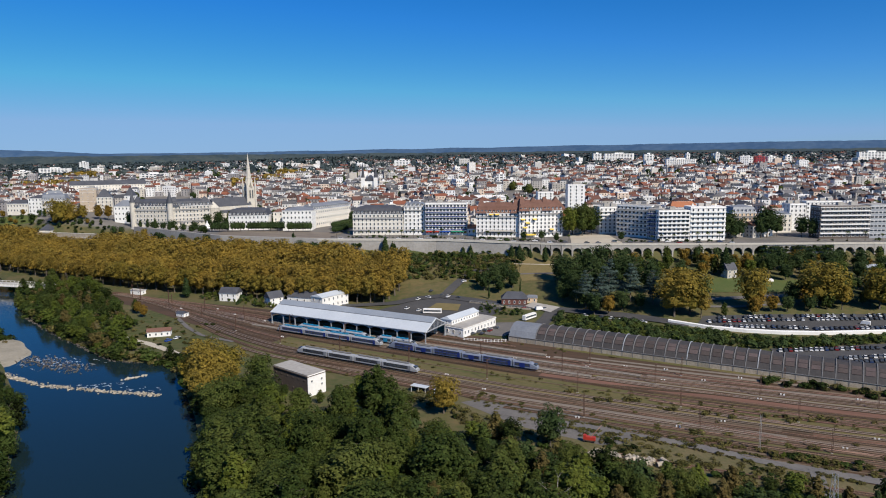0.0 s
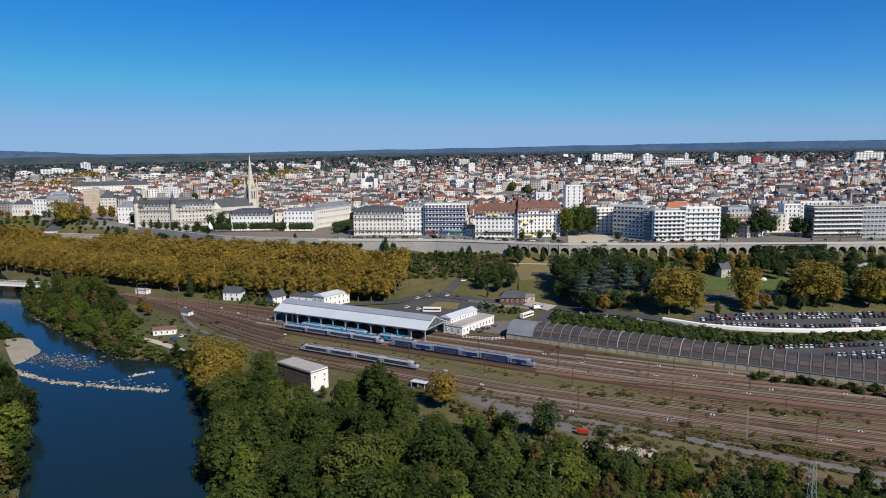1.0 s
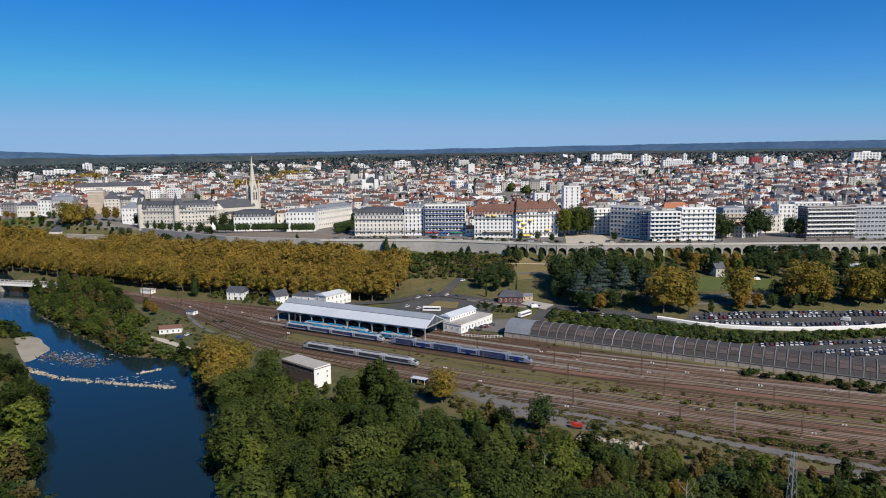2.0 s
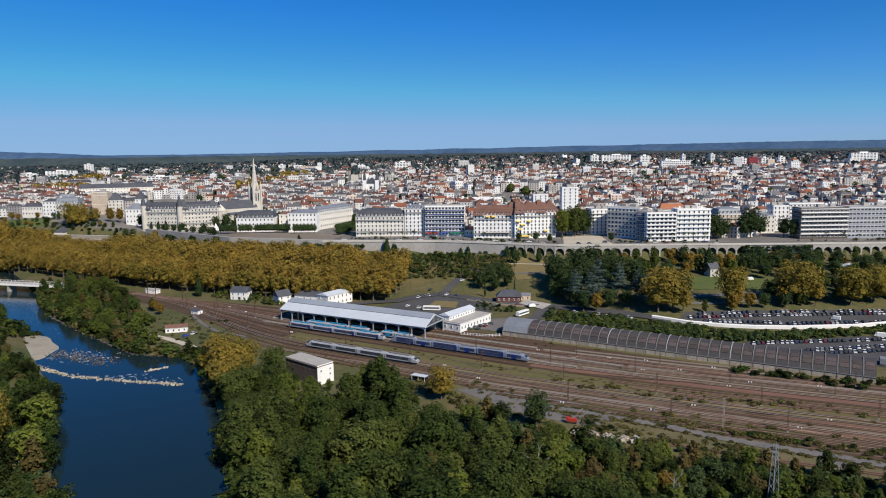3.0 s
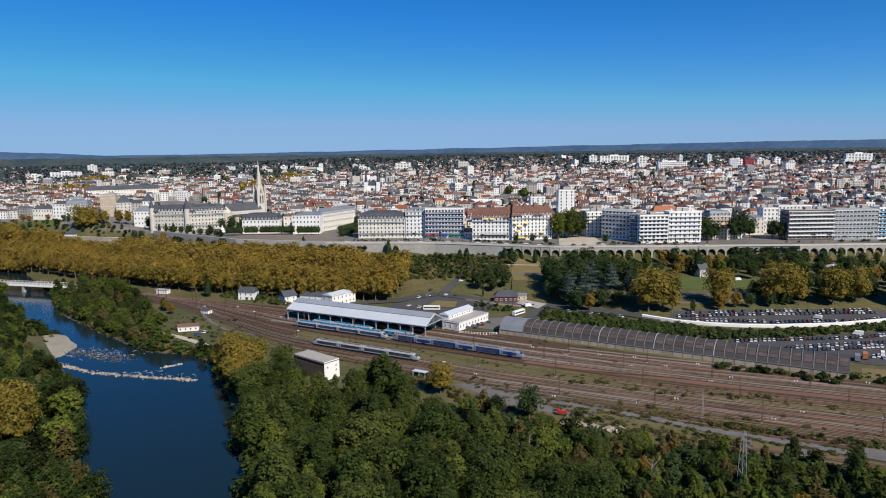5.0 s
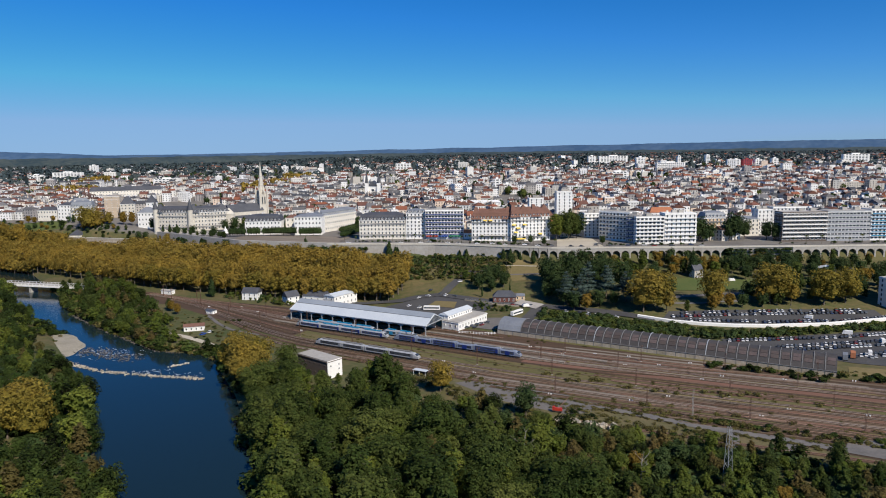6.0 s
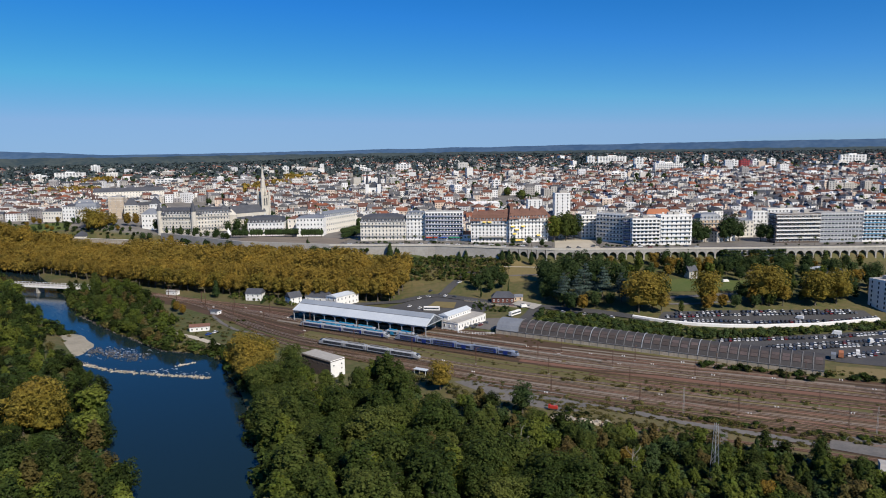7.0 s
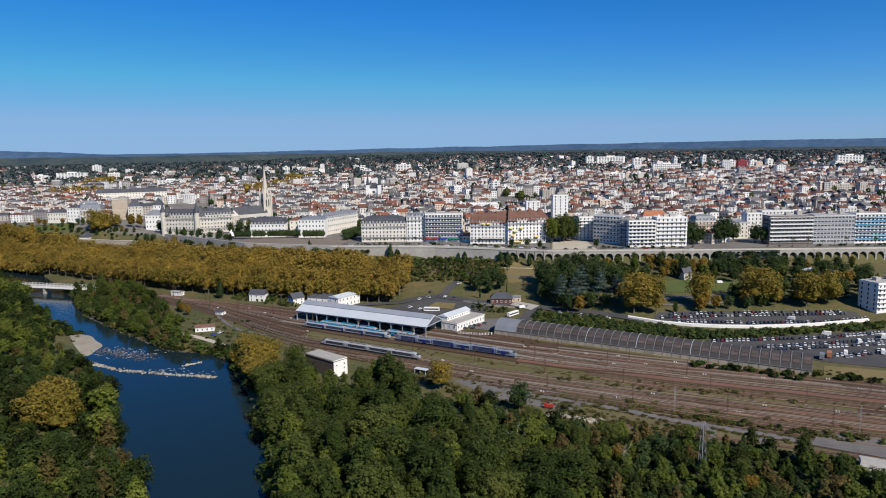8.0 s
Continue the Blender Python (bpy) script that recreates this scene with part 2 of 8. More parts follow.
def water_material():
    m = bpy.data.materials.new("river_water")
    m.use_nodes = True
    n, l = m.node_tree.nodes, m.node_tree.links
    b = n["Principled BSDF"]
    b.inputs["Base Color"].default_value = (0.009, 0.021, 0.026, 1)
    b.inputs["Roughness"].default_value = 0.06
    b.inputs["IOR"].default_value = 1.33
    b.inputs["Specular IOR Level"].default_value = 0.42
    geo, t = n.new("ShaderNodeNewGeometry"), n.new("ShaderNodeTexNoise")
    t.inputs["Scale"].default_value, t.inputs["Detail"].default_value = 0.6, 3
    bp = n.new("ShaderNodeBump")
    bp.inputs["Strength"].default_value, bp.inputs["Distance"].default_value = 0.12, 0.2
    l.new(geo.outputs["Position"], t.inputs["Vector"]), l.new(t.outputs["Fac"], bp.inputs["Height"])
    # The shallow reach above the weir is choppier than the pool below it.
    sep, chop = n.new("ShaderNodeSeparateXYZ"), n.new("ShaderNodeMapRange")
    chop.inputs["From Min"].default_value, chop.inputs["From Max"].default_value = 300, 335
    chop.inputs["To Min"].default_value, chop.inputs["To Max"].default_value = 0.12, 0.35
    l.new(geo.outputs["Position"], sep.inputs[0]), l.new(sep.outputs["Y"], chop.inputs["Value"]), l.new(chop.outputs[0], bp.inputs["Strength"])
    l.new(bp.outputs[0], b.inputs["Normal"])
    return m


M["water"] = water_material()


def ground_material():
    """Grass and scrub, with paving where the ground is built over."""
    m = M["grass"].copy()
    m.name = "ground"
    n, l = m.node_tree.nodes, m.node_tree.links
    b = n["Principled BSDF"]
    old = b.inputs["Base Color"].links[0].from_socket
    at = n.new("ShaderNodeAttribute")
    at.attribute_name = "paved"
    no = n.new("ShaderNodeTexNoise")
    no.inputs["Scale"].default_value = 0.08
    cr = n.new("ShaderNodeValToRGB")
    cr.color_ramp.elements[0].color, cr.color_ramp.elements[1].color = (0.095, 0.09, 0.083, 1), (0.235, 0.215, 0.19, 1)
    mix = n.new("ShaderNodeMix")
    mix.data_type = "RGBA"
    geo = n.new("ShaderNodeNewGeometry")
    l.new(geo.outputs["Position"], no.inputs["Vector"]), l.new(no.outputs["Fac"], cr.inputs[0])
    l.new(at.outputs["Fac"], mix.inputs[0]), l.new(old, mix.inputs[6]), l.new(cr.outputs[0], mix.inputs[7])
    # Far ground: dark woodland tone with some haze blue put into the colour.
    wd, wm = n.new("ShaderNodeAttribute"), n.new("ShaderNodeMix")
    wd.attribute_name, wm.data_type = "wooded", "RGBA"
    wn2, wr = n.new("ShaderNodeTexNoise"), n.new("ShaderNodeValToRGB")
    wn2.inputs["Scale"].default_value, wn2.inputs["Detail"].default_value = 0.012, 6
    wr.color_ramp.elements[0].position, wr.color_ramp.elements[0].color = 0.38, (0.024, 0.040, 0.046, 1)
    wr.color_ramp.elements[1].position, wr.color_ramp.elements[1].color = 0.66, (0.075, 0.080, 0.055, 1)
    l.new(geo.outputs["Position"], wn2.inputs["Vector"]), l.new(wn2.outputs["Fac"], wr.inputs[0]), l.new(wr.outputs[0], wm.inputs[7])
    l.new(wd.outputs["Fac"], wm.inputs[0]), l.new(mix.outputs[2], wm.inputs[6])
    l.new(wm.outputs[2], b.inputs["Base Color"])
    return m


M["ground"] = ground_material()


# ---- mesh helpers ----
class Build:
    """Collects vertices and faces of one part."""

    def __init__(self):
        self.v, self.f, self.m = [], [], []

    def face(self, pts, mi=0):
        k = len(self.v)
        self.v.extend(pts)
        self.f.append(tuple(range(k, k + len(pts))))
        self.m.append(mi)

    def hexa(self, p, mi=0, bottom=False):
        """Eight corners: four below, four above, both counter-clockwise."""
        k = len(self.v)
        self.v.extend(p)
        quads = [(4, 5, 6, 7), (0, 1, 5, 4), (1, 2, 6, 5), (2, 3, 7, 6), (3, 0, 4, 7)] + ([(3, 2, 1, 0)] if bottom else [])
        for q in quads:
            self.f.append(tuple(k + i for i in q))
            self.m.append(mi)

    def box(self, cx, cy, z0, sx, sy, sz, yaw=0.0, mi=0, top=1.0, bottom=True):
        c, s = math.cos(yaw), math.sin(yaw)
        p = []
        for z, k in ((z0, 1.0), (z0 + sz, top)):
            for dx, dy in ((-1, -1), (1, -1), (1, 1), (-1, 1)):
                x, y = dx * sx / 2 * k, dy * sy / 2 * k
                p.append((cx + c * x - s * y, cy + s * x + c * y, z))
        self.hexa(p, mi, bottom)

    def prism(self, poly, z0, z1, mi=0):
        n, k = len(poly), len(self.v)
        self.v.extend([(x, y, z0) for x, y in poly] + [(x, y, z1) for x, y in poly])
        self.f.append(tuple(range(k + n, k + 2 * n)))
        self.m.append(mi)
        for i in range(n):
            j = (i + 1) % n
            self.f.append((k + i, k + j, k + n + j, k + n + i))
            self.m.append(mi)

    def loft(self, rings, mi=0, caps=True):
        """Rings of equal count, joined into one skin."""
        k, n = len(self.v), len(rings[0])
        for r in rings:
            self.v.extend(r)
        for i in range(len(rings) - 1):
            for j in range(n):
                q = (j + 1) % n
                self.f.append((k + i * n + j, k + i * n + q, k + (i + 1) * n + q, k + (i + 1) * n + j))
                self.m.append(mi)
        if caps:
            self.f.append(tuple(k + n - 1 - j for j in range(n)))
            self.f.append(tuple(k + (len(rings) - 1) * n + j for j in range(n)))
            self.m.extend([mi, mi])

    def tube(self, a, b, r0, r1, n=6, mi=0):
        a, b = Vector(a), Vector(b)
        d = (b - a).normalized()
        u = d.orthogonal().normalized()
        w = d.cross(u)
        k = len(self.v)
        for p, r in ((a, r0), (b, r1)):
            for i in range(n):
                t = 2 * math.pi * i / n
                self.v.append(tuple(p + u * (r * math.cos(t)) + w * (r * math.sin(t))))
        for i in range(n):
            j = (i + 1) % n
            self.f.append((k + i, k + j, k + n + j, k + n + i))
            self.m.append(mi)
        self.f.append(tuple(range(k + n, k + 2 * n)))
        self.m.append(mi)

    def gable(self, cx, cy, z, sx, sy, h, yaw=0.0, mi=0, hip=0.0, over=0.4):
        """A pitched roof with its ridge along x; hip: how far the ridge's ends draw in."""
        c, s = math.cos(yaw), math.sin(yaw)
        hx, hy = sx / 2 + over, sy / 2 + over
        q = lambda x, y, zz: (cx + c * x - s * y, cy + s * x + c * y, zz)
        r = max(hx - hip, 0.05)
        b = [q(-hx, -hy, z), q(hx, -hy, z), q(hx, hy, z), q(-hx, hy, z), q(-r, 0, z + h), q(r, 0, z + h)]
        k = len(self.v)
        self.v.extend(b)
        for f in ((0, 1, 5, 4), (2, 3, 4, 5), (1, 2, 5), (3, 0, 4), (3, 2, 1, 0)):
            self.f.append(tuple(k + i for i in f))
            self.m.append(mi)

    def mansard(self, cx, cy, z, sx, sy, h, draw, yaw=0.0, mi=0, cap=None, caph=1.2):
        """A steep lower roof and a flat hipped top."""
        self.box(cx, cy, z, sx + 0.6, sy + 0.6, h, yaw, mi, top=1.0, bottom=True)
        k = len(self.v) - 4
        c, s = math.cos(yaw), math.sin(yaw)
        for i, (dx, dy) in enumerate(((-1, -1), (1, -1), (1, 1), (-1, 1))):
            x, y = dx * (sx / 2 - draw), dy * (sy / 2 - draw)
            self.v[k + i] = (cx + c * x - s * y, cy + s * x + c * y, z + h)
        self.gable(cx, cy, z + h, sx - 2 * draw, sy - 2 * draw, caph, yaw, mi if cap is None else cap, hip=min(sx, sy) / 2 - draw, over=0.0)

    def mesh(self, name, mats, smooth=False):
        me = bpy.data.meshes.new(name)
        me.from_pydata(self.v, [], self.f)
        for m in mats:
            me.materials.append(M[m])
        if any(self.m):
            me.polygons.foreach_set("material_index", self.m)
        if smooth:
            me.polygons.foreach_set("use_smooth", [True] * len(self.f))
        me.update()
        return me


def thing(name, label, category, at=None, group="", kind="", b=None, mats=("white",)):
    ob = new(name, b.mesh(name, mats) if b else None)
    if at is not None:
        ob.matrix_basis = at
    return tagged(ob, label, category, group, kind)


def part(name, b, mats, parent, label="", kind="", smooth=False, at=None):
    """One mesh under a thing or part; b: a Build, or a mesh to share."""
    mats = (mats,) if isinstance(mats, str) else mats
    ob = new(name, b.mesh(name, mats, smooth) if isinstance(b, Build) else b)
    ob.parent = parent
    if at is not None:
        ob.matrix_basis = at
    return tagged(ob, label, kind=kind)


def lerp(pts, x):
    return float(np.interp(x, [p[0] for p in pts], [p[1] for p in pts]))


# ---- the plan ----
# Railway axes: u along the tracks (30 degrees to the x axis), v across them.
CU, SU = math.cos(radians(-30)), math.sin(radians(-30))


def xy(u, v):
    return (CU * u - SU * v, SU * u + CU * v)


RAILYAW = radians(-30)
WALL = [(-1500, 900), (-700, 790), (-435, 722), (-303, 690), (-190, 604), (-100, 574), (0, 562), (31, 552), (100, 526), (165, 521), (300, 514), (420, 511), (1500, 480)]
FOOT = [(-1500, 870), (-500, 722), (-330, 675), (-200, 595), (-110, 558), (-60, 525), (-20, 490), (40, 470), (90, 445), (130, 402), (200, 392), (420, 400), (1500, 400)]
BANK_R = [(60, -300), (0, -100), (-30, 60), (-50, 130), (-58, 152), (-74, 201), (-88, 235), (-101, 267), (-135, 335), (-169, 346), (-220, 392), (-278, 451), (-301, 486), (-345, 545), (-420, 640), (-560, 760), (-900, 900)]
BANK_L = [(-40, -300), (-60, -100), (-85, 60), (-95, 130), (-106, 159), (-119, 173), (-148, 229), (-172, 276), (-211, 328), (-262, 400), (-318, 460), (-372, 530), (-460, 630), (-600, 740), (-900, 860)]
WATER_Z = -3.0


def inside_river(x, y):
    """Signed distance to the river's banks, below nought in the river."""
    pts = BANK_R + BANK_L[::-1]
    best = np.full(x.shape, 1e9)
    ins = np.zeros(x.shape, bool)
    for (ax, ay), (bx, by) in zip(pts, pts[1:] + pts[:1]):
        dx, dy = bx - ax, by - ay
        t = np.clip(((x - ax) * dx + (y - ay) * dy) / (dx * dx + dy * dy), 0, 1)
        best = np.minimum(best, np.hypot(x - ax - t * dx, y - ay - t * dy))
        cross = (ay > y) != (by > y)
        with np.errstate(divide="ignore", invalid="ignore"):
            ins ^= cross & (x < ax + (y - ay) / (by - ay if by != ay else 1e-9) * dx)
    return np.where(ins, -best, best)


def height(x, y):
    x, y = np.asarray(x, float), np.asarray(y, float)
    wall = np.interp(x, [p[0] for p in WALL], [p[1] for p in WALL])
    foot = np.interp(x, [p[0] for p in FOOT], [p[1] for p in FOOT])
    t = np.clip((y - foot) / np.maximum(wall - 6 - foot, 1), 0, 1)
    z = 19.0 * t ** 0.85 + 3.0 * np.clip((y - foot + 40) / 40, 0, 1) * (1 - t)
    soft = np.clip((-300 - x) / 40, 0, 1)
    up = np.clip((y - wall + 3 + 24 * soft) / (4.0 + 38 * soft), 0, 1)
    z = z * (1 - up) + (31.0 + 9.0 * np.clip((-325 - x) / 60, 0, 1) * np.clip((x + 1200) / 500, 0, 1)) * up
    # The town climbs gently behind the boulevard, more so to the east.
    z = z + np.interp(y - wall, [0, 110, 300, 500, 850, 1250, 2000, 4200], [0, 0, 10, 19, 33, 41, 46, 48]) * np.clip(1 + x / 2100, 0.55, 1)
    r = inside_river(x, y) if np.any((x < 80) & (y < 760)) else np.full(x.shape, 1e9)
    z = z + np.where(y < 700, 1, 0) * (-6.5 * np.clip((6 - r) / 9, 0, 1))
    return z


def ground_at(x, y):
    return float(height(np.array([x]), np.array([y]))[0])


def make_ground():
    def axis(knots):
        out = []
        for a, b, s in knots:
            out.extend(np.arange(a, b, s))
        return np.array(out + [knots[-1][1]])

    xs = axis([(-4400, -1000, 170), (-1000, -500, 20), (-500, 420, 4.0), (420, 1000, 20), (1000, 4400, 170)])
    ys = axis([(-700, 0, 50), (0, 120, 12), (120, 740, 4.0), (740, 1400, 22), (1400, 4800, 170)])
    gx, gy = np.meshgrid(xs, ys)
    gz = height(gx, gy)
    rough = np.sin(gx * 0.11 + 2 * np.sin(gy * 0.07)) * np.cos(gy * 0.09) * 0.04
    gz = gz + np.where(gy > 560, 0, rough * (gz < 0.5))
    n, m = len(xs), len(ys)
    me = bpy.data.meshes.new("ground")
    idx = np.arange(n * m).reshape(m, n)
    quads = np.stack([idx[:-1, :-1], idx[:-1, 1:], idx[1:, 1:], idx[1:, :-1]], -1).reshape(-1, 4)
    me.from_pydata(np.stack([gx, gy, gz], -1).reshape(-1, 3).tolist(), [], quads.tolist())
    wall = np.interp(gx, [p[0] for p in WALL], [p[1] for p in WALL])
    paved = (np.clip((gy - wall - 1) / 4, 0, 1) * np.clip((1400 - (gy - wall)) / 600, 0, 1)).ravel()
    at = me.attributes.new("paved", "FLOAT", "POINT")
    at.data.foreach_set("value", paved.astype(np.float32))
    # Share of the haze-tinted woodland colour, growing with distance behind the wall.
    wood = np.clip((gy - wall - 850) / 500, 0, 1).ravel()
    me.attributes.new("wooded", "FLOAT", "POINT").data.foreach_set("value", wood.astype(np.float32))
    me.materials.append(M["ground"])
    me.polygons.foreach_set("use_smooth", [True] * len(quads))
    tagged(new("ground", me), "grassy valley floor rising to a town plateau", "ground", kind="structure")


make_ground()


def sheet(name, left, right, material, label, category, dz=0.12, n=24, m=6, kind="structure"):
    """A surface draped over the ground between two lines of points."""
    def along(pts, k):
        d = np.r_[0, np.cumsum([math.dist(a, b) for a, b in zip(pts, pts[1:])])]
        s = np.linspace(0, d[-1], k)
        return np.stack([np.interp(s, d, [p[0] for p in pts]), np.interp(s, d, [p[1] for p in pts])], -1)
    a, b = along(left, n), along(right, n)
    g = np.stack([a + (b - a) * t for t in np.linspace(0, 1, m)], 1)
    z = height(g[..., 0], g[..., 1]) + dz
    v = np.concatenate([g, z[..., None]], -1).reshape(-1, 3)
    bb = Build()
    bb.v = v.tolist()
    for i in range(n - 1):
        for j in range(m - 1):
            k = i * m + j
            bb.f.append((k, k + 1, k + m + 1, k + m))
            bb.m.append(0)
    me = bb.mesh(name, (material,), True)
    nz = me.polygons[0].normal.z
    if nz < 0:
        me.flip_normals()
    return tagged(new(name, me), label, category, kind=kind)


def offset(line, w):
    """A line beside a line, w metres to its left."""
    out = []
    for i, p in enumerate(line):
        a, b = line[max(i - 1, 0)], line[min(i + 1, len(line) - 1)]
        d = math.dist(a, b)
        out.append((p[0] - (b[1] - a[1]) / d * w, p[1] + (b[0] - a[0]) / d * w))
    return out


def road(name, line, w, material, label, category="road", dz=0.16, n=60):
    return sheet(name, offset(line, w / 2), offset(line, -w / 2), material, label, category, dz, n, 5)


# ---- river ----
def make_river():
    b = Build()
    r, l = BANK_R, BANK_L
    rr = [(x + 14, y) for x, y in r]
    ll = [(x - 14, y) for x, y in l]
    poly = rr + ll[::-1]
    b.face([(x, y, WATER_Z) for x, y in poly])
    me = b.mesh("water", ("water",))
    if me.polygons[0].normal.z < 0:
        me.flip_normals()
    tagged(new("water", me), "dark blue calm river water", "water", kind="structure")


make_river()


# ---- railway yard ----
def lane(v0, u):
    """Where a track that passes the station at v0 lies across the yard at u."""
    right = lerp([(-115, 0), (-53, 4.5), (4, 10.5), (30, 14.5), (70, 19.5), (200, 40), (400, 75)], u)
    v = v0 + right
    if u < -235:
        t = min((-235 - u) / 205, 1.3)
        goal = 311 + (v0 - 263) * 0.16
        v = v0 + (goal - v0) * (t * t * (3 - 2 * t) if t < 1 else 1)
    return v


def lane_points(v0, u0, u1, step=6.0):
    n = max(int((u1 - u0) / step), 2)
    return [xy(u, lane(v0, u)) for u in np.linspace(u0, u1, n + 1)]


front = [xy(-470, 300), xy(-400, 296), xy(-337, 281), xy(-271, 266), xy(-215, 252), xy(-147, 244), xy(-103, 228), xy(-65, 218), xy(-23, 221), xy(20, 226), xy(75, 233), xy(200, 252), xy(420, 292)]
back = [xy(-470, 324), xy(-400, 322), xy(-330, 331), xy(-270, 333), xy(-215, 333), xy(-150, 336), xy(-100, 336), xy(-40, 336), xy(0, 337), xy(38, 336), xy(90, 336), xy(210, 352), xy(420, 390)]
sheet("railway_ballast", front, back, "ballast", "brown gravel bed of the railway yard", "ballast", 0.10, 90, 20)
# Strips of other ground between the tracks.
sheet("red_gravel_strip", [xy(u, lane(286.4, u)) for u in range(-112, 300, 20)], [xy(u, lane(290.7, u)) for u in range(-112, 300, 20)], "redbed", "reddish gravel strip beside the main line", "gravel", 0.16, 40, 3)
sheet("grass_strip", [xy(u, lane(270, u)) for u in range(-262, 60, 20)], [xy(u, lane(284 - 6 * max(0, u + 110) / 170, u)) for u in range(-262, 60, 20)], "weeds", "overgrown grass strip between the tracks", "grass", 0.15, 60, 5)
sheet("dark_gravel_strip", [xy(u, lane(302, u)) for u in range(-60, 240, 20)], [xy(u, lane(307.5, u)) for u in range(-60, 240, 20)], "darkgravel", "dark stony strip along the sidings", "gravel", 0.14, 40, 3)
sheet("verge", [xy(u, 331 if u < 40 else lane(317, u)) for u in range(-120, 300, 12)], [xy(u, 336 if u < 40 else lane(326, u)) for u in range(-120, 300, 12)], "weeds", "weedy verge along the goods shed", "grass", 0.17, 60, 3)


for k, (va, vb, ua, ub, m, nm) in enumerate(((247.6, 250.2, -112, -40, "greygravel", "grey stone chippings beside the sidings"), (254.2, 256.2, -200, 280, "tangravel", "tan gravel strip between sidings"), (244.4, 246.4, -120, 280, "weeds", "dry grass strip between sidings"), (265, 266.6, -230, 280, "drylawn", "dry grass strip between sidings"), (282.5, 285.5, -60, 280, "drylawn", "dry grass strip beside the main line"),
                                       (235.4, 237.2, -40, 280, "tangravel", "tan gravel strip between sidings"), (295.4, 297.6, -90, 280, "drylawn", "dry grass strip beside the main line"), (311, 313, -100, 200, "tangravel", "tan gravel strip along a siding"),
                                       (294.8, 297.0, -88, 40, "platform", "worn pale paving beside the main line"), (305.6, 308.0, -68, 70, "platform", "worn pale paving beside the main line"), (316.0, 319.0, -116, 10, "platform", "worn pale paving at the platform end"), (321.5, 324, -100, 10, "platform", "worn pale paving at the platform end"),
                                       (259.2, 262, 0, 260, "redbed", "reddish gravel strip between sidings"), (249.0, 251.2, 10, 280, "redbed", "reddish gravel strip between sidings"),
                                       (249.4, 256.2, -128, 0, "platform", "pale grey stone ballast of the sidings"), (258.6, 262.2, -150, 0, "tangravel", "tan gravel strip between sidings"), (301.2, 303.6, -440, -260, "platform", "pale gravel strip in the station throat"))):
    sheet("track_verge", [xy(u, lane(va, u)) for u in range(ua, ub, 20)], [xy(u, lane(vb, u)) for u in range(ua, ub, 20)], m, nm, "gravel", 0.153 + 0.004 * k, 40, 3)


sheet("rough_grass", [xy(-147, 243), xy(-103, 227), xy(-65, 217), xy(-23, 220), xy(20, 225), xy(75, 232), xy(200, 251)], [xy(-135, 247), xy(-100, 240), xy(-68, 238), xy(-23, 237), xy(20, 237), xy(75, 236), xy(200, 253)], "roughgrass", "dry rough grass and bare earth beside the service road", "grass", 0.14, 60, 8)
sheet("gravel_yard", [xy(-128, 240), xy(-96, 228), xy(-62, 226)], [xy(-112, 258), xy(-80, 251), xy(-50, 243)], "greygravel", "grey gravel yard at the end of the sidings", "gravel", 0.18, 20, 8)


def trough(v0, u0, u1):
    line = lane_points(v0, u0, u1, 12)
    b = Build()
    o, q = offset(line, 0.2), offset(line, -0.2)
    b.loft([[(*a, 0.15), (*c, 0.15), (*c, 0.42), (*a, 0.42)] for a, c in zip(o, q)])
    thing("cable_trough", "tan concrete cable trough along the tracks", "cable trough", b=b, mats=("tangravel",), group="cable troughs")


for v0, u0, u1 in ((310.6, -90, 250), (301.8, -120, 260), (295.0, -60, 280), (278.0, -240, 280), (260.4, -240, 280), (250.2, -200, 280), (241.0, -90, 280), (232, -20, 280), (289.8, -430, -282), (322, -440, -300)):
    trough(v0, u0, u1)


def make_track(v0, u0, u1, v1=None, low=0.0, rail="rust"):
    """A track along one lane, or a turnout that swings from one lane to another."""
    line = lane_points(v0, u0, u1)
    if v1 is not None:
        line = [xy(u, lane(v0 + (v1 - v0) * t * t * (3 - 2 * t), u)) for t, u in ((k / 16, u0 + (u1 - u0) * k / 16) for k in range(17))]
    tr = thing("railway_track", "rusty railway track on wooden sleepers in gravel", "railway track", group="tracks of the yard")
    bed = Build()
    for (ax, ay), (bx, by) in zip(line, line[1:]):
        d = math.dist((ax, ay), (bx, by))
        nx, ny = -(by - ay) / d, (bx - ax) / d
        q = [(ax - nx * 1.5, ay - ny * 1.5), (bx - nx * 1.5, by - ny * 1.5), (bx + nx * 1.5, by + ny * 1.5), (ax + nx * 1.5, ay + ny * 1.5)]
        bed.face([(x, y, 0.22 - low) for x, y in q])
    part("trackbed", bed, "trackbed", tr, "stony strip under the sleepers")
    sl = Build()
    for (ax, ay), (bx, by) in zip(line, line[1:]):
        d = math.dist((ax, ay), (bx, by))
        yaw = math.atan2(by - ay, bx - ax)
        k = max(int(d / 1.0), 1)
        for i in range(k):
            t = (i + 0.5) / k
            sl.box(ax + (bx - ax) * t, ay + (by - ay) * t, 0.22 - low, 0.26, 2.5, 0.10, yaw, bottom=False)
    part("sleeper_row", sl, "sleeper", tr, "row of weathered sleepers", kind="stuff")
    for side in (-0.75, 0.75):
        r = Build()
        o = offset(line, side)
        q = offset(line, side - 0.15)
        r.loft([[(*a, 0.32 - low), (*c, 0.32 - low), (*c, 0.48 - low), (*a, 0.48 - low)] for a, c in zip(o, q)])
        part("rail", r, rail, tr, "worn steel rail")


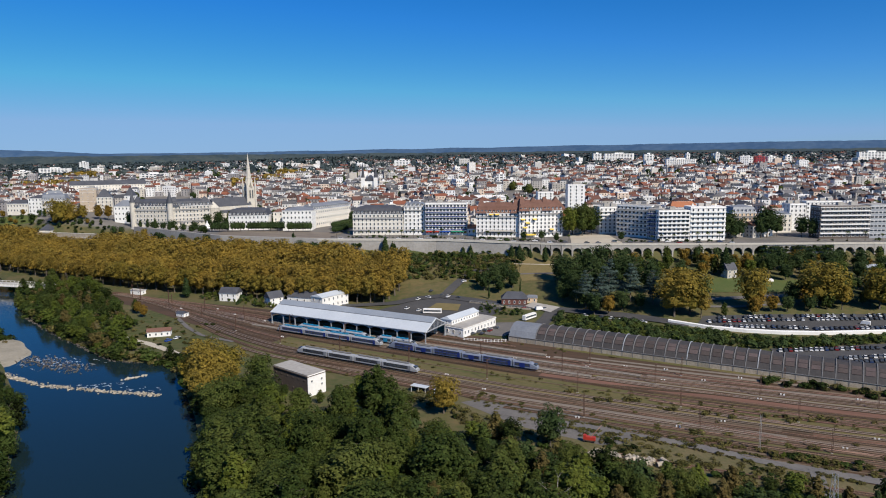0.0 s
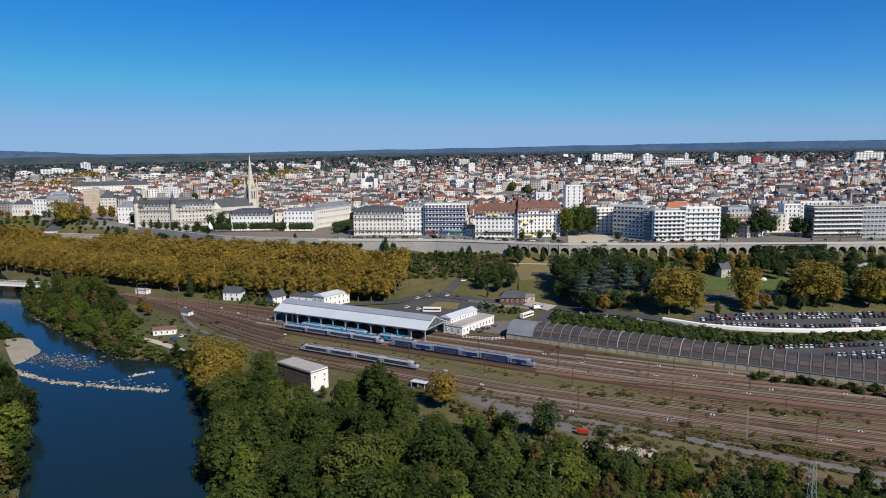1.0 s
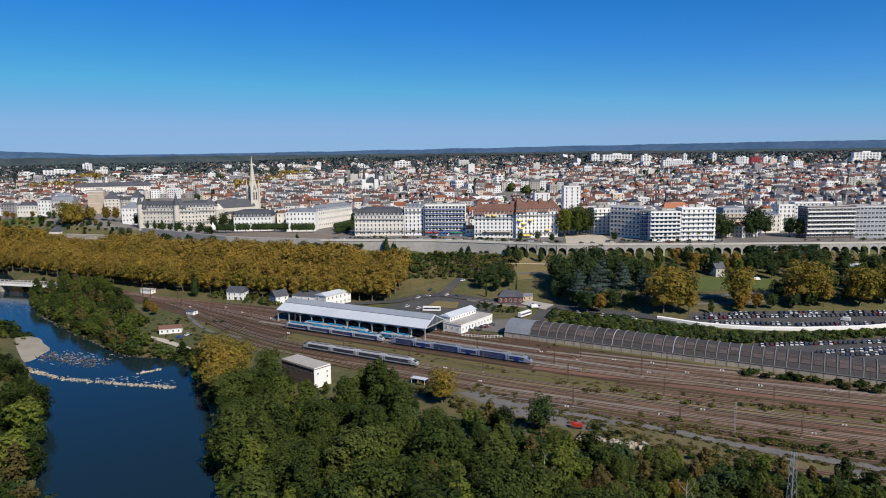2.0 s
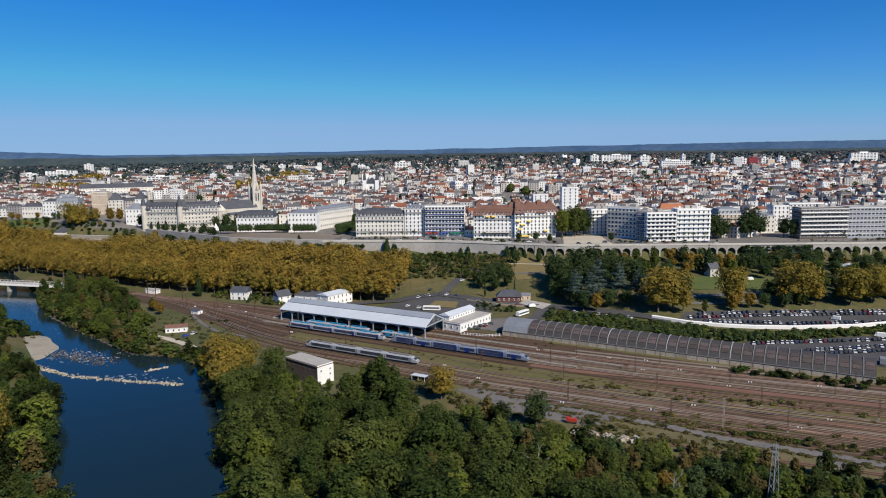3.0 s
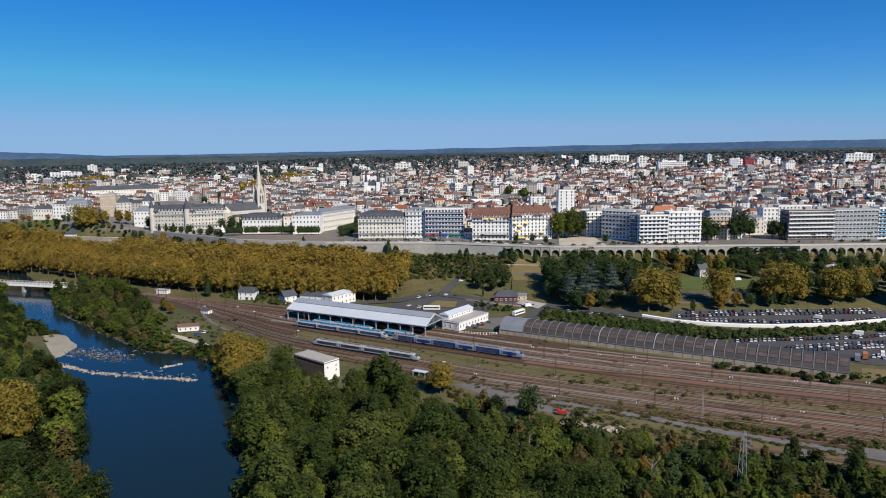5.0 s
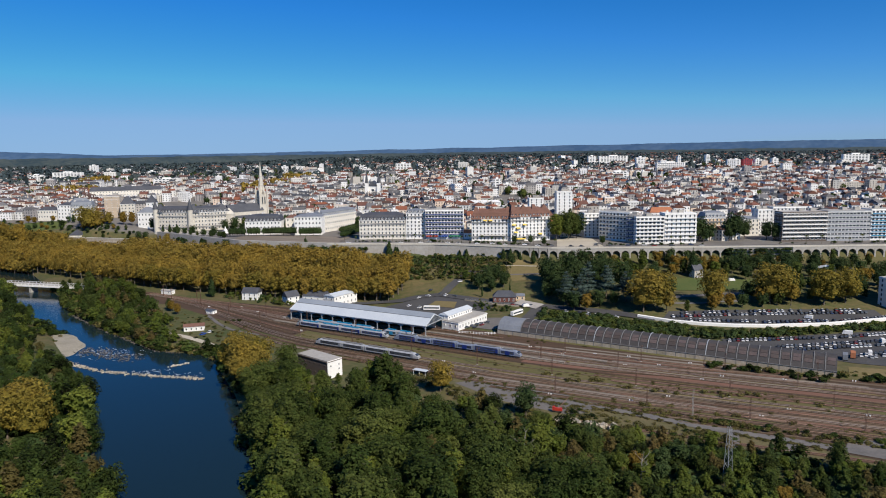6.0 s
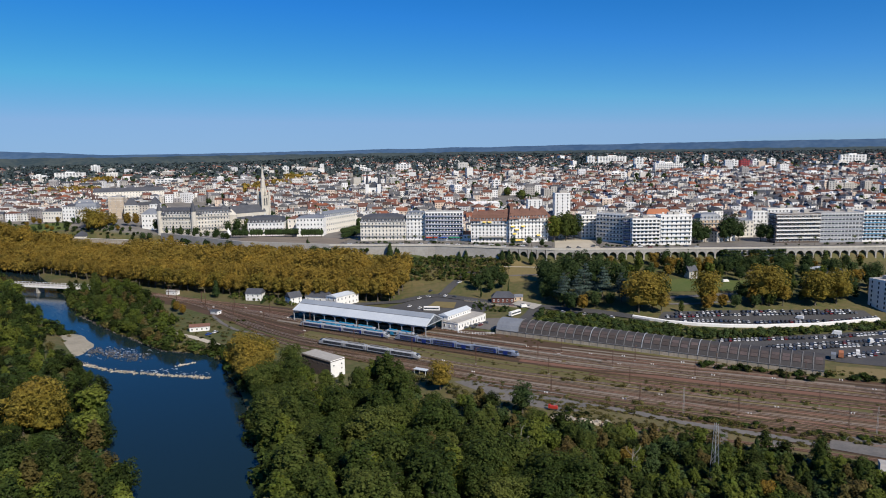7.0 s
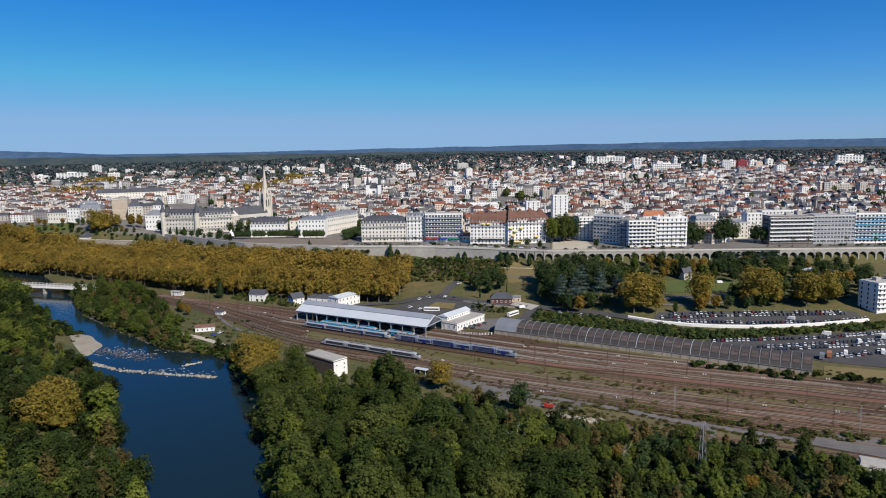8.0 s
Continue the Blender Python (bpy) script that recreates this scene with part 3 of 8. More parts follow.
for v0, u0, u1 in ((325, -460, -140), (320.5, -460, -130), (314.5, -460, -20), (309.5, -460, 20), (304, -350, 260), (299.2, -460, 300), (292.4, -460, 300), (284.6, -100, 300),
                   (280, -70, 300), (275, -60, 300), (268, -400, 300), (263.3, -430, 300), (257.5, -330, 300), (252.5, -270, 300), (247.5, -215, 300), (243, -110, 300), (238.5, -60, 300), (217, -62, 300), (231, 55, 300), (224.5, 90, 300), (286.6, -440, -120), (279.5, -425, -264), (273.6, -410, -264)):
    make_track(v0, u0, u1, rail="brightrail" if v0 in (299.2, 292.4, 268, 263.3, 252.5, 304) else "rust")
for k, (va, vb, ua, ub) in enumerate(((275, 268, -60, 0), (280, 275, -20, 40), (284.6, 292.4, -95, -30), (268, 263.3, 20, 75), (263.3, 257.5, -120, -60), (257.5, 252.5, -60, 0), (252.5, 247.5, -20, 40), (247.5, 243, 0, 60), (243, 238.5, 60, 120), (257.5, 268, 60, 150),
                                      (299.2, 304, -70, -10), (304, 309.5, -60, 0), (299.2, 292.4, 40, 110), (320.5, 314.5, -420, -350), (309.5, 299.2, -420, -330), (292.4, 268, -440, -350), (268, 275, 120, 200), (280, 292.4, 90, 180))):
    make_track(va, ua, ub, vb, 0.006 + 0.0012 * k)


def platform(u0, u1, v0, v1, h=0.75):
    b = Build()
    us = np.linspace(u0, u1, 12)
    a, c = [xy(u, v0) for u in us], [xy(u, v1) for u in us]
    b.prism(a + c[::-1], 0.1, h)
    ob = thing("platform", "grey asphalt station platform with a pale edge", "platform", b=b, mats=("platform",))
    edge = Build()
    e = [xy(u, v0 + 0.35) for u in us]
    for p, q in zip(e, e[1:]):
        edge.box((p[0] + q[0]) / 2, (p[1] + q[1]) / 2, h, math.dist(p, q), 0.3, 0.05, RAILYAW)
    part("edge_stone", edge, "concrete", ob, "pale kerb along the platform")
    return ob


platform(-300, -90, 294.6, 297.4)
platform(-300, -70, 305.8, 308.4)
platform(-300, -120, 316.2, 319.0)


def mast(u, v, h=9.0, arm=6.0, dark=True):
    x, y = xy(u, v)
    ob = thing("catenary_mast", "rusty steel mast with a short arm beside the tracks", "mast", pose(x, y, 0.1, 0, 0, -30), group="catenary masts")
    b = Build()
    for dx in (-0.22, 0.22):
        b.box(dx, 0, 0, 0.12, 0.22, h)
    for i in range(int(h / 0.6)):
        b.tube((-0.22, 0, i * 0.6), (0.22, 0, i * 0.6 + 0.6), 0.035, 0.035, 4)
    part("post", b, "darksteel" if dark else "concrete", ob)
    if arm:
        a = Build()
        a.tube((0, 0, h - 0.9), (0, arm / 2, h - 0.7), 0.05, 0.05, 5)
        a.tube((0, 0, h - 0.1), (0, arm / 2, h - 0.7), 0.04, 0.04, 5)
        a.tube((0, arm / 2 - 0.4, h - 1.6), (0, arm / 2, h - 0.7), 0.04, 0.04, 5)
        part("arm", a, "darksteel", ob)
    base = Build()
    base.box(0, 0, -0.2, 0.9, 0.9, 0.45, top=0.8)
    part("footing", base, "concrete", ob, "pale concrete footing")
    return ob


# ---- station hall ----
def make_hall():
    L, W = 109.5, 22.0
    cx, cy = xy(-238.7, 316.5)
    ob = thing("train_shed", "large iron train shed with a pale zinc pitched roof", "train shed", pose(cx, cy, 0, 0, 0, -29))
    eave, ridge = 7.2, 12.4
    for side in (-1, 1):
        b = Build()
        y0, y1 = side * (W / 2 + 0.8), 0.0
        p = [(-L / 2, y0, eave), (L / 2, y0, eave), (L / 2, y1, ridge), (-L / 2, y1, ridge)]
        q = [(x, y, z + 0.22) for x, y, z in p]
        b.hexa(p + q if side < 0 else [p[1], p[0], p[3], p[2]] + [q[1], q[0], q[3], q[2]], bottom=True)
        part("roof_slope", b, "zinc", ob)
    mon = Build()
    mon.gable(0, 0, ridge - 1.35, L - 1.0, 8.6, 2.1, over=0.0)
    part("ridge_lantern", mon, "lanternzinc", ob, "raised grey roof along the ridge")
    lip = Build()
    for side in (-1, 1):
        lip.box(0, side * 4.35, ridge - 1.95, L - 1.0, 0.12, 0.62)
    part("lantern_louvre", lip, "darkzinc", ob, "dark louvred step under the ridge roof")
    n = 12
    for side in (-1, 1):
        for i in range(n + 1):
            x = -L / 2 + 0.6 + i * (L - 1.2) / n
            b = Build()
            b.box(x, side * W / 2, 0.2, 0.55, 0.5, eave - 0.2, top=0.8)
            b.box(x, side * W / 2, 0.1, 0.9, 0.9, 1.0, top=0.9)
            part("column", b, "steel", ob, "pale painted iron column")
            if i < n:
                w = (L - 1.2) / n
                a = Build()
                rings = []
                for k in range(11):
                    t = k / 10
                    z0, yy = eave - 2.0 + 1.25 * (1 - (2 * t - 1) ** 2), side * W / 2
                    rings.append([(x + w * t, yy - 0.12, z0), (x + w * t, yy + 0.12, z0), (x + w * t, yy + 0.12, eave - 0.1), (x + w * t, yy - 0.12, eave - 0.1)])
                a.loft(rings)
                part("arched_girder", a, "steel", ob, "shallow arched iron girder")
    gut = Build()
    for side in (-1, 1):
        gut.box(0, side * (W / 2 + 0.85), eave - 0.12, L, 0.3, 0.28)
    part("gutter", gut, "steel", ob)
    # Glazed gables with bars.
    for gx in (-L / 2 + 0.3, L / 2 - 0.3):
        g = Build()
        g.face([(gx, -W / 2, eave), (gx, W / 2, eave), (gx, 0, ridge)])
        gl = part("gable_glazing", g, "glass", ob, "glazed gable end")
        for s in (-1, 1):
            fr = Build()
            fr.tube((gx + 0.1, s * (W / 2 + 0.8), eave), (gx + 0.1, 0, ridge), 0.35, 0.35, 5)
            part("gable_rafter", fr, "zinc", ob)
        tie = Build()
        tie.box(gx, 0, eave - 0.4, 0.3, W, 0.6)
        part("gable_beam", tie, "steel", ob)
        for k in range(-6, 7):
            y = k * W / 14
            bar = Build()
            bar.box(gx + (0.1 if gx > 0 else -0.1), y, eave, 0.12, 0.16, (ridge - eave) * (1 - abs(y) / (W / 2)))
            part("glazing_bar", bar, "steel", gl)
    bk = Build()
    bk.box(0, W / 2 - 0.2, 0.7, L * 0.9, 0.3, 4.5)
    part("back_wall", bk, "render", ob, "cream wall on the platform side")


make_hall()


# ---- buildings ----
def window_mesh(w, h, frame_m="white", glass_m="glass"):
    """A frame with a sunk pane, in one piece."""
    b, t = Build(), 0.13
    ring = lambda dx, dz, y: [(-w / 2 + dx, y, -h / 2 + dz), (w / 2 - dx, y, -h / 2 + dz), (w / 2 - dx, y, h / 2 - dz), (-w / 2 + dx, y, h / 2 - dz)]
    b.loft([ring(0, 0, 0.05), ring(0, 0, -0.14), ring(t, t, -0.14), ring(t, t, -0.03)], caps=False)
    b.f.append((12, 13, 14, 15))
    b.m.append(1)
    return b.mesh("window", (frame_m, glass_m))


WIN = {}


def win(w, h, fm="white"):
    k = (w, h, fm)
    if k not in WIN:
        WIN[k] = window_mesh(w, h, fm)
    return WIN[k]


def facade(ob, x0, y0, x1, y1, z0, floors, fh, cols, w=1.2, h=1.9, fm="white", skip=0.0, name="window"):
    """Windows in rows on the wall from (x0, y0) to (x1, y1), whose outside lies to the right."""
    yaw = math.atan2(y1 - y0, x1 - x0)
    for f in range(floors):
        for c in range(cols):
            if random.random() < skip:
                continue
            t = (c + 0.5) / cols
            part(name, win(w, h, fm), "", ob, at=pose(x0 + (x1 - x0) * t, y0 + (y1 - y0) * t, z0 + fh * (f + 0.55), 0, 0, math.degrees(yaw)))


def chimney(ob, x, y, z, h=2.4, w=1.6, d=0.7, m="render"):
    b = Build()
    b.box(x, y, z, w, d, h)
    b.box(x, y, z + h, w + 0.25, d + 0.25, 0.2)
    for k in (-0.35, 0.35):
        b.tube((x + k, y, z + h + 0.2), (x + k, y, z + h + 0.7), 0.14, 0.12, 6)
    part("chimney", b, m, ob)


def dormer(ob, x, y, z, w=1.5, h=1.9, side=-1, m="white", roof="slate"):
    """A dormer that looks along -y (side -1) or +y."""
    b = Build()
    b.box(x, y - side * 0.9, z, w, 1.8, h)
    d = part("dormer", b, m, ob)
    g = Build()
    g.box(x, y + side * 0.03, z + 0.35, w * 0.6, 0.08, h * 0.62)
    part("pane", g, "glass", d)
    r = Build()
    r.gable(x, y - side * 0.8, z + h, 2.2, w, 0.6, math.pi / 2, over=0.15)
    part("dormer_roof", r, roof, d)


def mansion(x, y, yaw, w, d, floors, label, wall="render", roof="slate", style="mansard", fh=3.5, cols=None, z=31.0, roofh=4.5, dormers=True, name="town_house",
            sides=True, shops=False, ww=1.45, wh=2.15, cat="building", balcony=False, chim=3, eave=None, pavilions=0, caph=1.6):
    """A building with its front in the middle at (x, y), looking along -y before it is turned."""
    ob = thing(name, label, cat, pose(x, y, z, 0, 0, yaw), group="buildings of the town front")
    fh = (eave - z - 0.6) / floors if eave else fh
    H = floors * fh + 0.6
    b = Build()
    b.box(0, d / 2, -1.5, w, d, H + 1.5)
    part("wall", b, wall, ob)
    co = Build()
    co.box(0, d / 2, H - 0.45, w + 0.7, d + 0.7, 0.45)
    part("cornice", co, "white" if wall != "concrete" else "concrete", ob)
    for f in range(1, floors, 1 if style == "mansard" else 3):
        sc = Build()
        sc.box(0, d / 2, f * fh + 0.3, w + 0.3, d + 0.3, 0.22)
        part("string_course", sc, "white" if wall != "concrete" else "concrete", ob)
    if style == "mansard" and floors > 4:
        for f in (1, floors - 1):
            s = Build()
            s.box(0, -0.5, f * fh + 0.25, w - 0.6, 1.0, 0.2)
            bl = part("balcony", s, "white", ob)
            rl = Build()
            rl.box(0, -0.97, f * fh + 0.45, w - 0.6, 0.05, 0.8)
            part("railing", rl, "shedrib", bl, "dark iron railing")
    cols = cols or max(int(w / 3.4), 2)
    facade(ob, -w / 2, -0.03, w / 2, -0.03, 0.6, floors, fh, cols, ww, wh)
    if sides:
        sc = max(int(d / 5), 2)
        if x < 60:
            facade(ob, w / 2 + 0.03, 0, w / 2 + 0.03, d, 0.6, floors, fh, sc, ww, wh)
        else:
            facade(ob, -w / 2 - 0.03, d, -w / 2 - 0.03, 0, 0.6, floors, fh, sc, ww, wh)
    r = Build()
    if style == "mansard":
        r.mansard(0, d / 2, H, w, d, roofh, 1.6, caph=caph)
        part("roof", r, roof, ob)
        if dormers:
            for c in range(cols):
                dormer(ob, -w / 2 + (c + 0.5) * w / cols, -0.12, H + 0.7, roof=roof)
    elif style == "hip":
        r.gable(0, d / 2, H, w, d, roofh, hip=min(d, w) / 2)
        part("roof", r, roof, ob)
    elif style == "gable":
        r.gable(0, d / 2, H, w, d, roofh)
        part("roof", r, roof, ob)
    else:
        r.box(0, d / 2, H, w, d, 0.9)
        part("parapet", r, wall, ob)
        for k in range(2):
            u = Build()
            u.box(random.uniform(-w / 3, w / 3), d * random.uniform(0.4, 0.7), H + 0.9, 4.5, 3.5, 2.4)
            part("roof_hut", u, "concrete", ob)
        c2 = Build()
        c2.box(0, d / 2, H + 0.9, w - 0.8, d - 0.8, 0.06)
        part("roof_deck", c2, roof, ob)
    if balcony:
        for f in range(1, floors):
            s = Build()
            s.box(0, -0.75, 0.55 + f * fh - 0.1, w - 0.4, 1.5, 0.25)
            bl = part("balcony", s, "white", ob)
            rl = Build()
            rl.box(0, -1.46, 0.55 + f * fh + 0.15, w - 0.4, 0.08, 0.85)
            part("parapet", rl, balcony, bl)
    for k in range(pavilions):
        px = (-w / 2 + 4) + k * (w - 8) / max(pavilions - 1, 1)
        pv = Build()
        pv.gable(px, d / 2 - 1.5, H - 0.05, 9.0, d - 0.6, roofh + caph + 2.4, math.pi / 2 if k % 2 else 0, hip=3.6, over=0.3)
        part("pavilion_roof", pv, roof, ob)
    for k in range(chim):
        chimney(ob, -w / 2 + (k + 0.5) * w / max(chim, 1), d * 0.6, H + (roofh if style in ("mansard", "hip", "gable") else 0.8), 1.6)
    return ob


# ---- trees ----
TREES = {}


def crown_mesh(name, lobes, n, size, material, seed, flat=0.35, core=7):
    """Leaf clumps strewn over overlapping lobes (x, y, z, rx, ry, rz)."""
    r = np.random.default_rng(seed)
    area = np.array([l[3] * l[5] for l in lobes])
    pick = r.choice(len(lobes), n, p=area / area.sum())
    L = np.array(lobes)[pick]
    d = r.normal(size=(n, 3))
    d /= np.linalg.norm(d, axis=1, keepdims=True)
    d[:, 2] = np.where(d[:, 2] < -0.5, -d[:, 2], d[:, 2])
    rad = r.uniform(0.8, 1.08, (n, 1))
    c = L[:, :3] + d * L[:, 3:6] * rad
    mid = np.average(np.array(lobes)[:, :3], axis=0, weights=area)
    out = (c - mid) / np.array([np.ptp(c[:, 0]), np.ptp(c[:, 1]), np.ptp(c[:, 2])])
    out /= np.linalg.norm(out, axis=1, keepdims=True) + 1e-6
    nrm = d * 0.75 + out * 0.6 + r.normal(size=(n, 3)) * 0.42
    nrm[:, 2] += flat
    nrm /= np.linalg.norm(nrm, axis=1, keepdims=True)
    a = np.cross(nrm, r.normal(size=(n, 3)))
    a /= np.linalg.norm(a, axis=1, keepdims=True)
    b = np.cross(nrm, a)
    s = size * r.uniform(0.55, 1.3, (n, 1))
    k = r.uniform(0.6, 1.0, (n, 1))
    v = np.stack([c + a * s * 1.15, c - a * s * 0.7 + b * s * k, c - a * s * 0.7 - b * s * k - nrm * s * 0.3], 1).reshape(-1, 3)
    verts, faces = v.tolist(), np.arange(3 * n).reshape(-1, 3).tolist()
    if core:
        for lx, ly, lz, ax, ay, az in lobes[:core]:
            k0 = len(verts)
            for i in range(4):
                ph = -math.pi / 2 + math.pi * (i + 0.5) / 4
                for j in range(7):
                    th = 2 * math.pi * j / 7
                    w = 0.8 * (0.9 + 0.2 * math.sin(j * 2.3 + i))
                    verts.append((lx + ax * w * math.cos(ph) * math.cos(th), ly + ay * w * math.cos(ph) * math.sin(th), lz + az * w * math.sin(ph)))
            for i in range(3):
                for j in range(7):
                    faces.append((k0 + i * 7 + j, k0 + i * 7 + (j + 1) % 7, k0 + (i + 1) * 7 + (j + 1) % 7, k0 + (i + 1) * 7 + j))
            faces.append(tuple(k0 + 21 + j for j in range(7)))
    me = bpy.data.meshes.new(name)
    me.from_pydata(verts, [], faces)
    me.materials.append(M[material])
    return me


def trunk_build(h, r, top, limbs, seed):
    rr = random.Random(seed)
    b = Build()
    p = Vector((0, 0, -0.6))
    k = 5
    for i in range(k):
        q = Vector((rr.uniform(-0.2, 0.2) * r * 2, rr.uniform(-0.2, 0.2) * r * 2, -0.6 + (top + 0.6) * (i + 1) / k))
        b.tube(p, q, r * (1 - 0.65 * i / k) * (1.35 if i == 0 else 1), r * (1 - 0.65 * (i + 1) / k), 7)
        if i >= 2:
            for _ in range(limbs):
                t = rr.uniform(0, 2 * math.pi)
                e = q + Vector((math.cos(t), math.sin(t), rr.uniform(0.4, 0.9))) * (h * rr.uniform(0.14, 0.22))
                b.tube(q, e, r * 0.35, r * 0.1, 5)
        p = q
    return b


SPEC = {  # kind: material, variants, nominal height, leaf clumps, clump size, label
    "broad": ("leaf", 6, 18.0, 2800, 0.36, "tall green broadleaf tree in the riverside wood"),
    "dry": ("dryleaf", 2, 15.0, 1900, 0.34, "tree with dry brown autumn leaves"),
    "dry_far": ("dryleaf", 2, 15.0, 750, 0.55, "dry brown tree"),
    "lime": ("lime", 2, 16.0, 2500, 0.35, "yellow-green broadleaf tree turning in autumn"),
    "plane": ("plane", 4, 23.0, 1900, 0.54, "tall plane tree with golden autumn leaves"),
    "orange": ("orange", 2, 14.0, 1900, 0.40, "rounded tree with orange autumn leaves"),
    "dark": ("darkleaf", 3, 22.0, 1800, 0.54, "tall dark evergreen park tree"),
    "gold": ("gold", 2, 20.0, 2500, 0.43, "broad tree with golden autumn leaves"),
    "cedar": ("cedar", 2, 26.0, 2400, 0.48, "blue-grey cedar with level layered branches"),
    "cone": ("darkleaf", 2, 16.0, 1500, 0.42, "dense cone-shaped dark green tree"),
    "cypress": ("darkleaf", 1, 14.0, 700, 0.36, "slender dark cypress beside the road"),
    "bush": ("leaf", 3, 4.0, 420, 0.40, "rounded green bush on the bank"),
    "bush_far": ("leaf", 4, 4.0, 140, 0.58, "low bush"),
    "broad_far": ("leaf", 6, 18.0, 960, 0.56, "green broadleaf tree"),
    "bank_far": ("leaf", 4, 18.0, 1300, 0.46, "green riverside tree"),
    "lime_far": ("lime", 2, 16.0, 850, 0.62, "yellow-green broadleaf tree"),
    "orange_far": ("orange", 2, 14.0, 700, 0.56, "tree with orange autumn leaves"),
    "dark_far": ("darkleaf", 2, 22.0, 650, 0.82, "dark evergreen tree"),
    "plane_far": ("plane", 4, 23.0, 1000, 0.51, "plane tree with golden leaves"),
    "weed_far": ("weedleaf", 4, 4.0, 90, 0.55, "low dry weeds"),
    "shrub_far": ("darkleaf", 4, 4.0, 170, 0.50, "dark shrub"),
    "palm": ("leaf", 1, 8.0, 0, 0.5, "palm tree with drooping fronds"),
}


def make_tree_mesh(kind, i):
    material, _, h, n, size, _ = SPEC[kind]
    seed = sum(map(ord, kind)) * 7 + i
    rr = random.Random(seed)
    lobes, far = [], kind.endswith("_far")
    kind = kind[:-4] if far else kind
    kind = "broad" if kind == "bank" else kind
    if kind in ("broad", "lime", "dry") and not i % 2:
        # Tall ovals with a ragged outline, as alders and poplars by the water.
        w = h * rr.uniform(0.20, 0.25)
        lobes.append((0, 0, h * 0.52, w * 0.55, w * 0.55, h * 0.36))
        for k in range(26):
            t, e = 2.4 * k + rr.uniform(-0.6, 0.6), (k + rr.uniform(0, 1)) / 26
            c = (0.45 + 1.6 * e) * 1.0 if e < 0.34 else max(0.12, 1 - ((e - 0.34) / 0.70) ** 1.7)
            s = rr.uniform(0.26, 0.44) * (0.6 + 0.4 * c)
            lobes.append((w * 0.82 * c * math.cos(t), w * 0.82 * c * math.sin(t), h * (0.14 + 0.80 * e), w * s, w * s, w * s * rr.uniform(1.1, 1.7)))
        top, limbs, r = h * 0.7, 2, h * 0.017
    elif kind in ("broad", "lime", "orange", "dark", "plane", "gold", "dry"):
        w = h * {"broad": 0.31, "gold": 0.36, "lime": 0.30, "orange": 0.30, "dark": 0.32, "plane": 0.26, "dry": 0.28}[kind] * rr.uniform(0.9, 1.1)
        lobes.append((0, 0, h * 0.55, w * 0.72, w * 0.72, h * 0.34))
        for k in range(21):
            low = -1.35 if kind != "plane" else -1.0
            t, e = 2.4 * k + rr.uniform(-0.5, 0.5), low + (1.05 - low) * (k + rr.uniform(0, 1)) / 21
            c = math.sqrt(max(0.15, 1 - (e * 0.8) ** 2))
            s = rr.uniform(0.26, 0.44)
            lobes.append((w * 0.78 * c * math.cos(t), w * 0.78 * c * math.sin(t), h * (0.58 + 0.26 * e), w * s, w * s, w * s * rr.uniform(0.8, 1.1)))
        top, limbs, r = h * 0.62, 2, h * 0.019
    elif kind == "cedar":
        for k in range(9):
            z = h * (0.28 + 0.68 * k / 8)
            w = h * 0.36 * (1 - 0.75 * k / 8) * rr.uniform(0.85, 1.1)
            for j in range(3):
                t = rr.uniform(0, 6.28)
                lobes.append((w * 0.5 * math.cos(t), w * 0.5 * math.sin(t), z, w * 0.62, w * 0.62, h * 0.035))
        top, limbs, r = h * 0.9, 2, h * 0.018
    elif kind in ("cone", "cypress"):
        for k in range(8):
            t = k / 7
            w = h * (0.22 if kind == "cone" else 0.075) * ((1 - t) ** 0.7 * (0.55 + min(t * 3, 0.45)) + 0.06)
            lobes.append((rr.uniform(-0.2, 0.2), rr.uniform(-0.2, 0.2), h * (0.12 + 0.82 * t), w, w, h * 0.10))
        top, limbs, r = h * 0.7, 1, h * 0.014
    elif kind in ("bush", "weed", "shrub"):
        for k in range(5):
            t = rr.uniform(0, 6.28)
            s = rr.uniform(0.9, 1.6)
            lobes.append((1.3 * math.cos(t), 1.3 * math.sin(t), rr.uniform(1.0, 2.4), s, s, s))
        top, limbs, r = 1.6, 1, 0.10
    else:
        b = Build()
        for k in range(26):
            t, e = 2.4 * k, 0.9 - 1.2 * (k / 26)
            p = Vector((0, 0, h))
            d = Vector((math.cos(t), math.sin(t), e)).normalized()
            sd = Vector((-math.sin(t), math.cos(t), 0))
            for q in range(3):
                d2 = (d + Vector((0, 0, -0.5))).normalized()
                e2 = p + d2 * 1.0
                wq = 0.32 - 0.08 * q
                b.face([tuple(p - sd * wq), tuple(p + sd * wq), tuple(e2 + sd * (wq - 0.08)), tuple(e2 - sd * (wq - 0.08))])
                p, d = e2, d2
        return trunk_build(h, 0.25, h, 0, seed).mesh("tree", ("bark",)), b.mesh("crown", (material,))
    return trunk_build(h, r, top, limbs, seed).mesh("tree", ("bark",), True), crown_mesh("crown", lobes, n, size, material, seed, core=4 if far and kind not in ("bush", "weed", "shrub") else 0 if far else 7)


def tree_mesh(kind):
    if kind not in TREES:
        TREES[kind] = [make_tree_mesh(kind, i) for i in range(SPEC[kind][1])]
    return random.choice(TREES[kind])


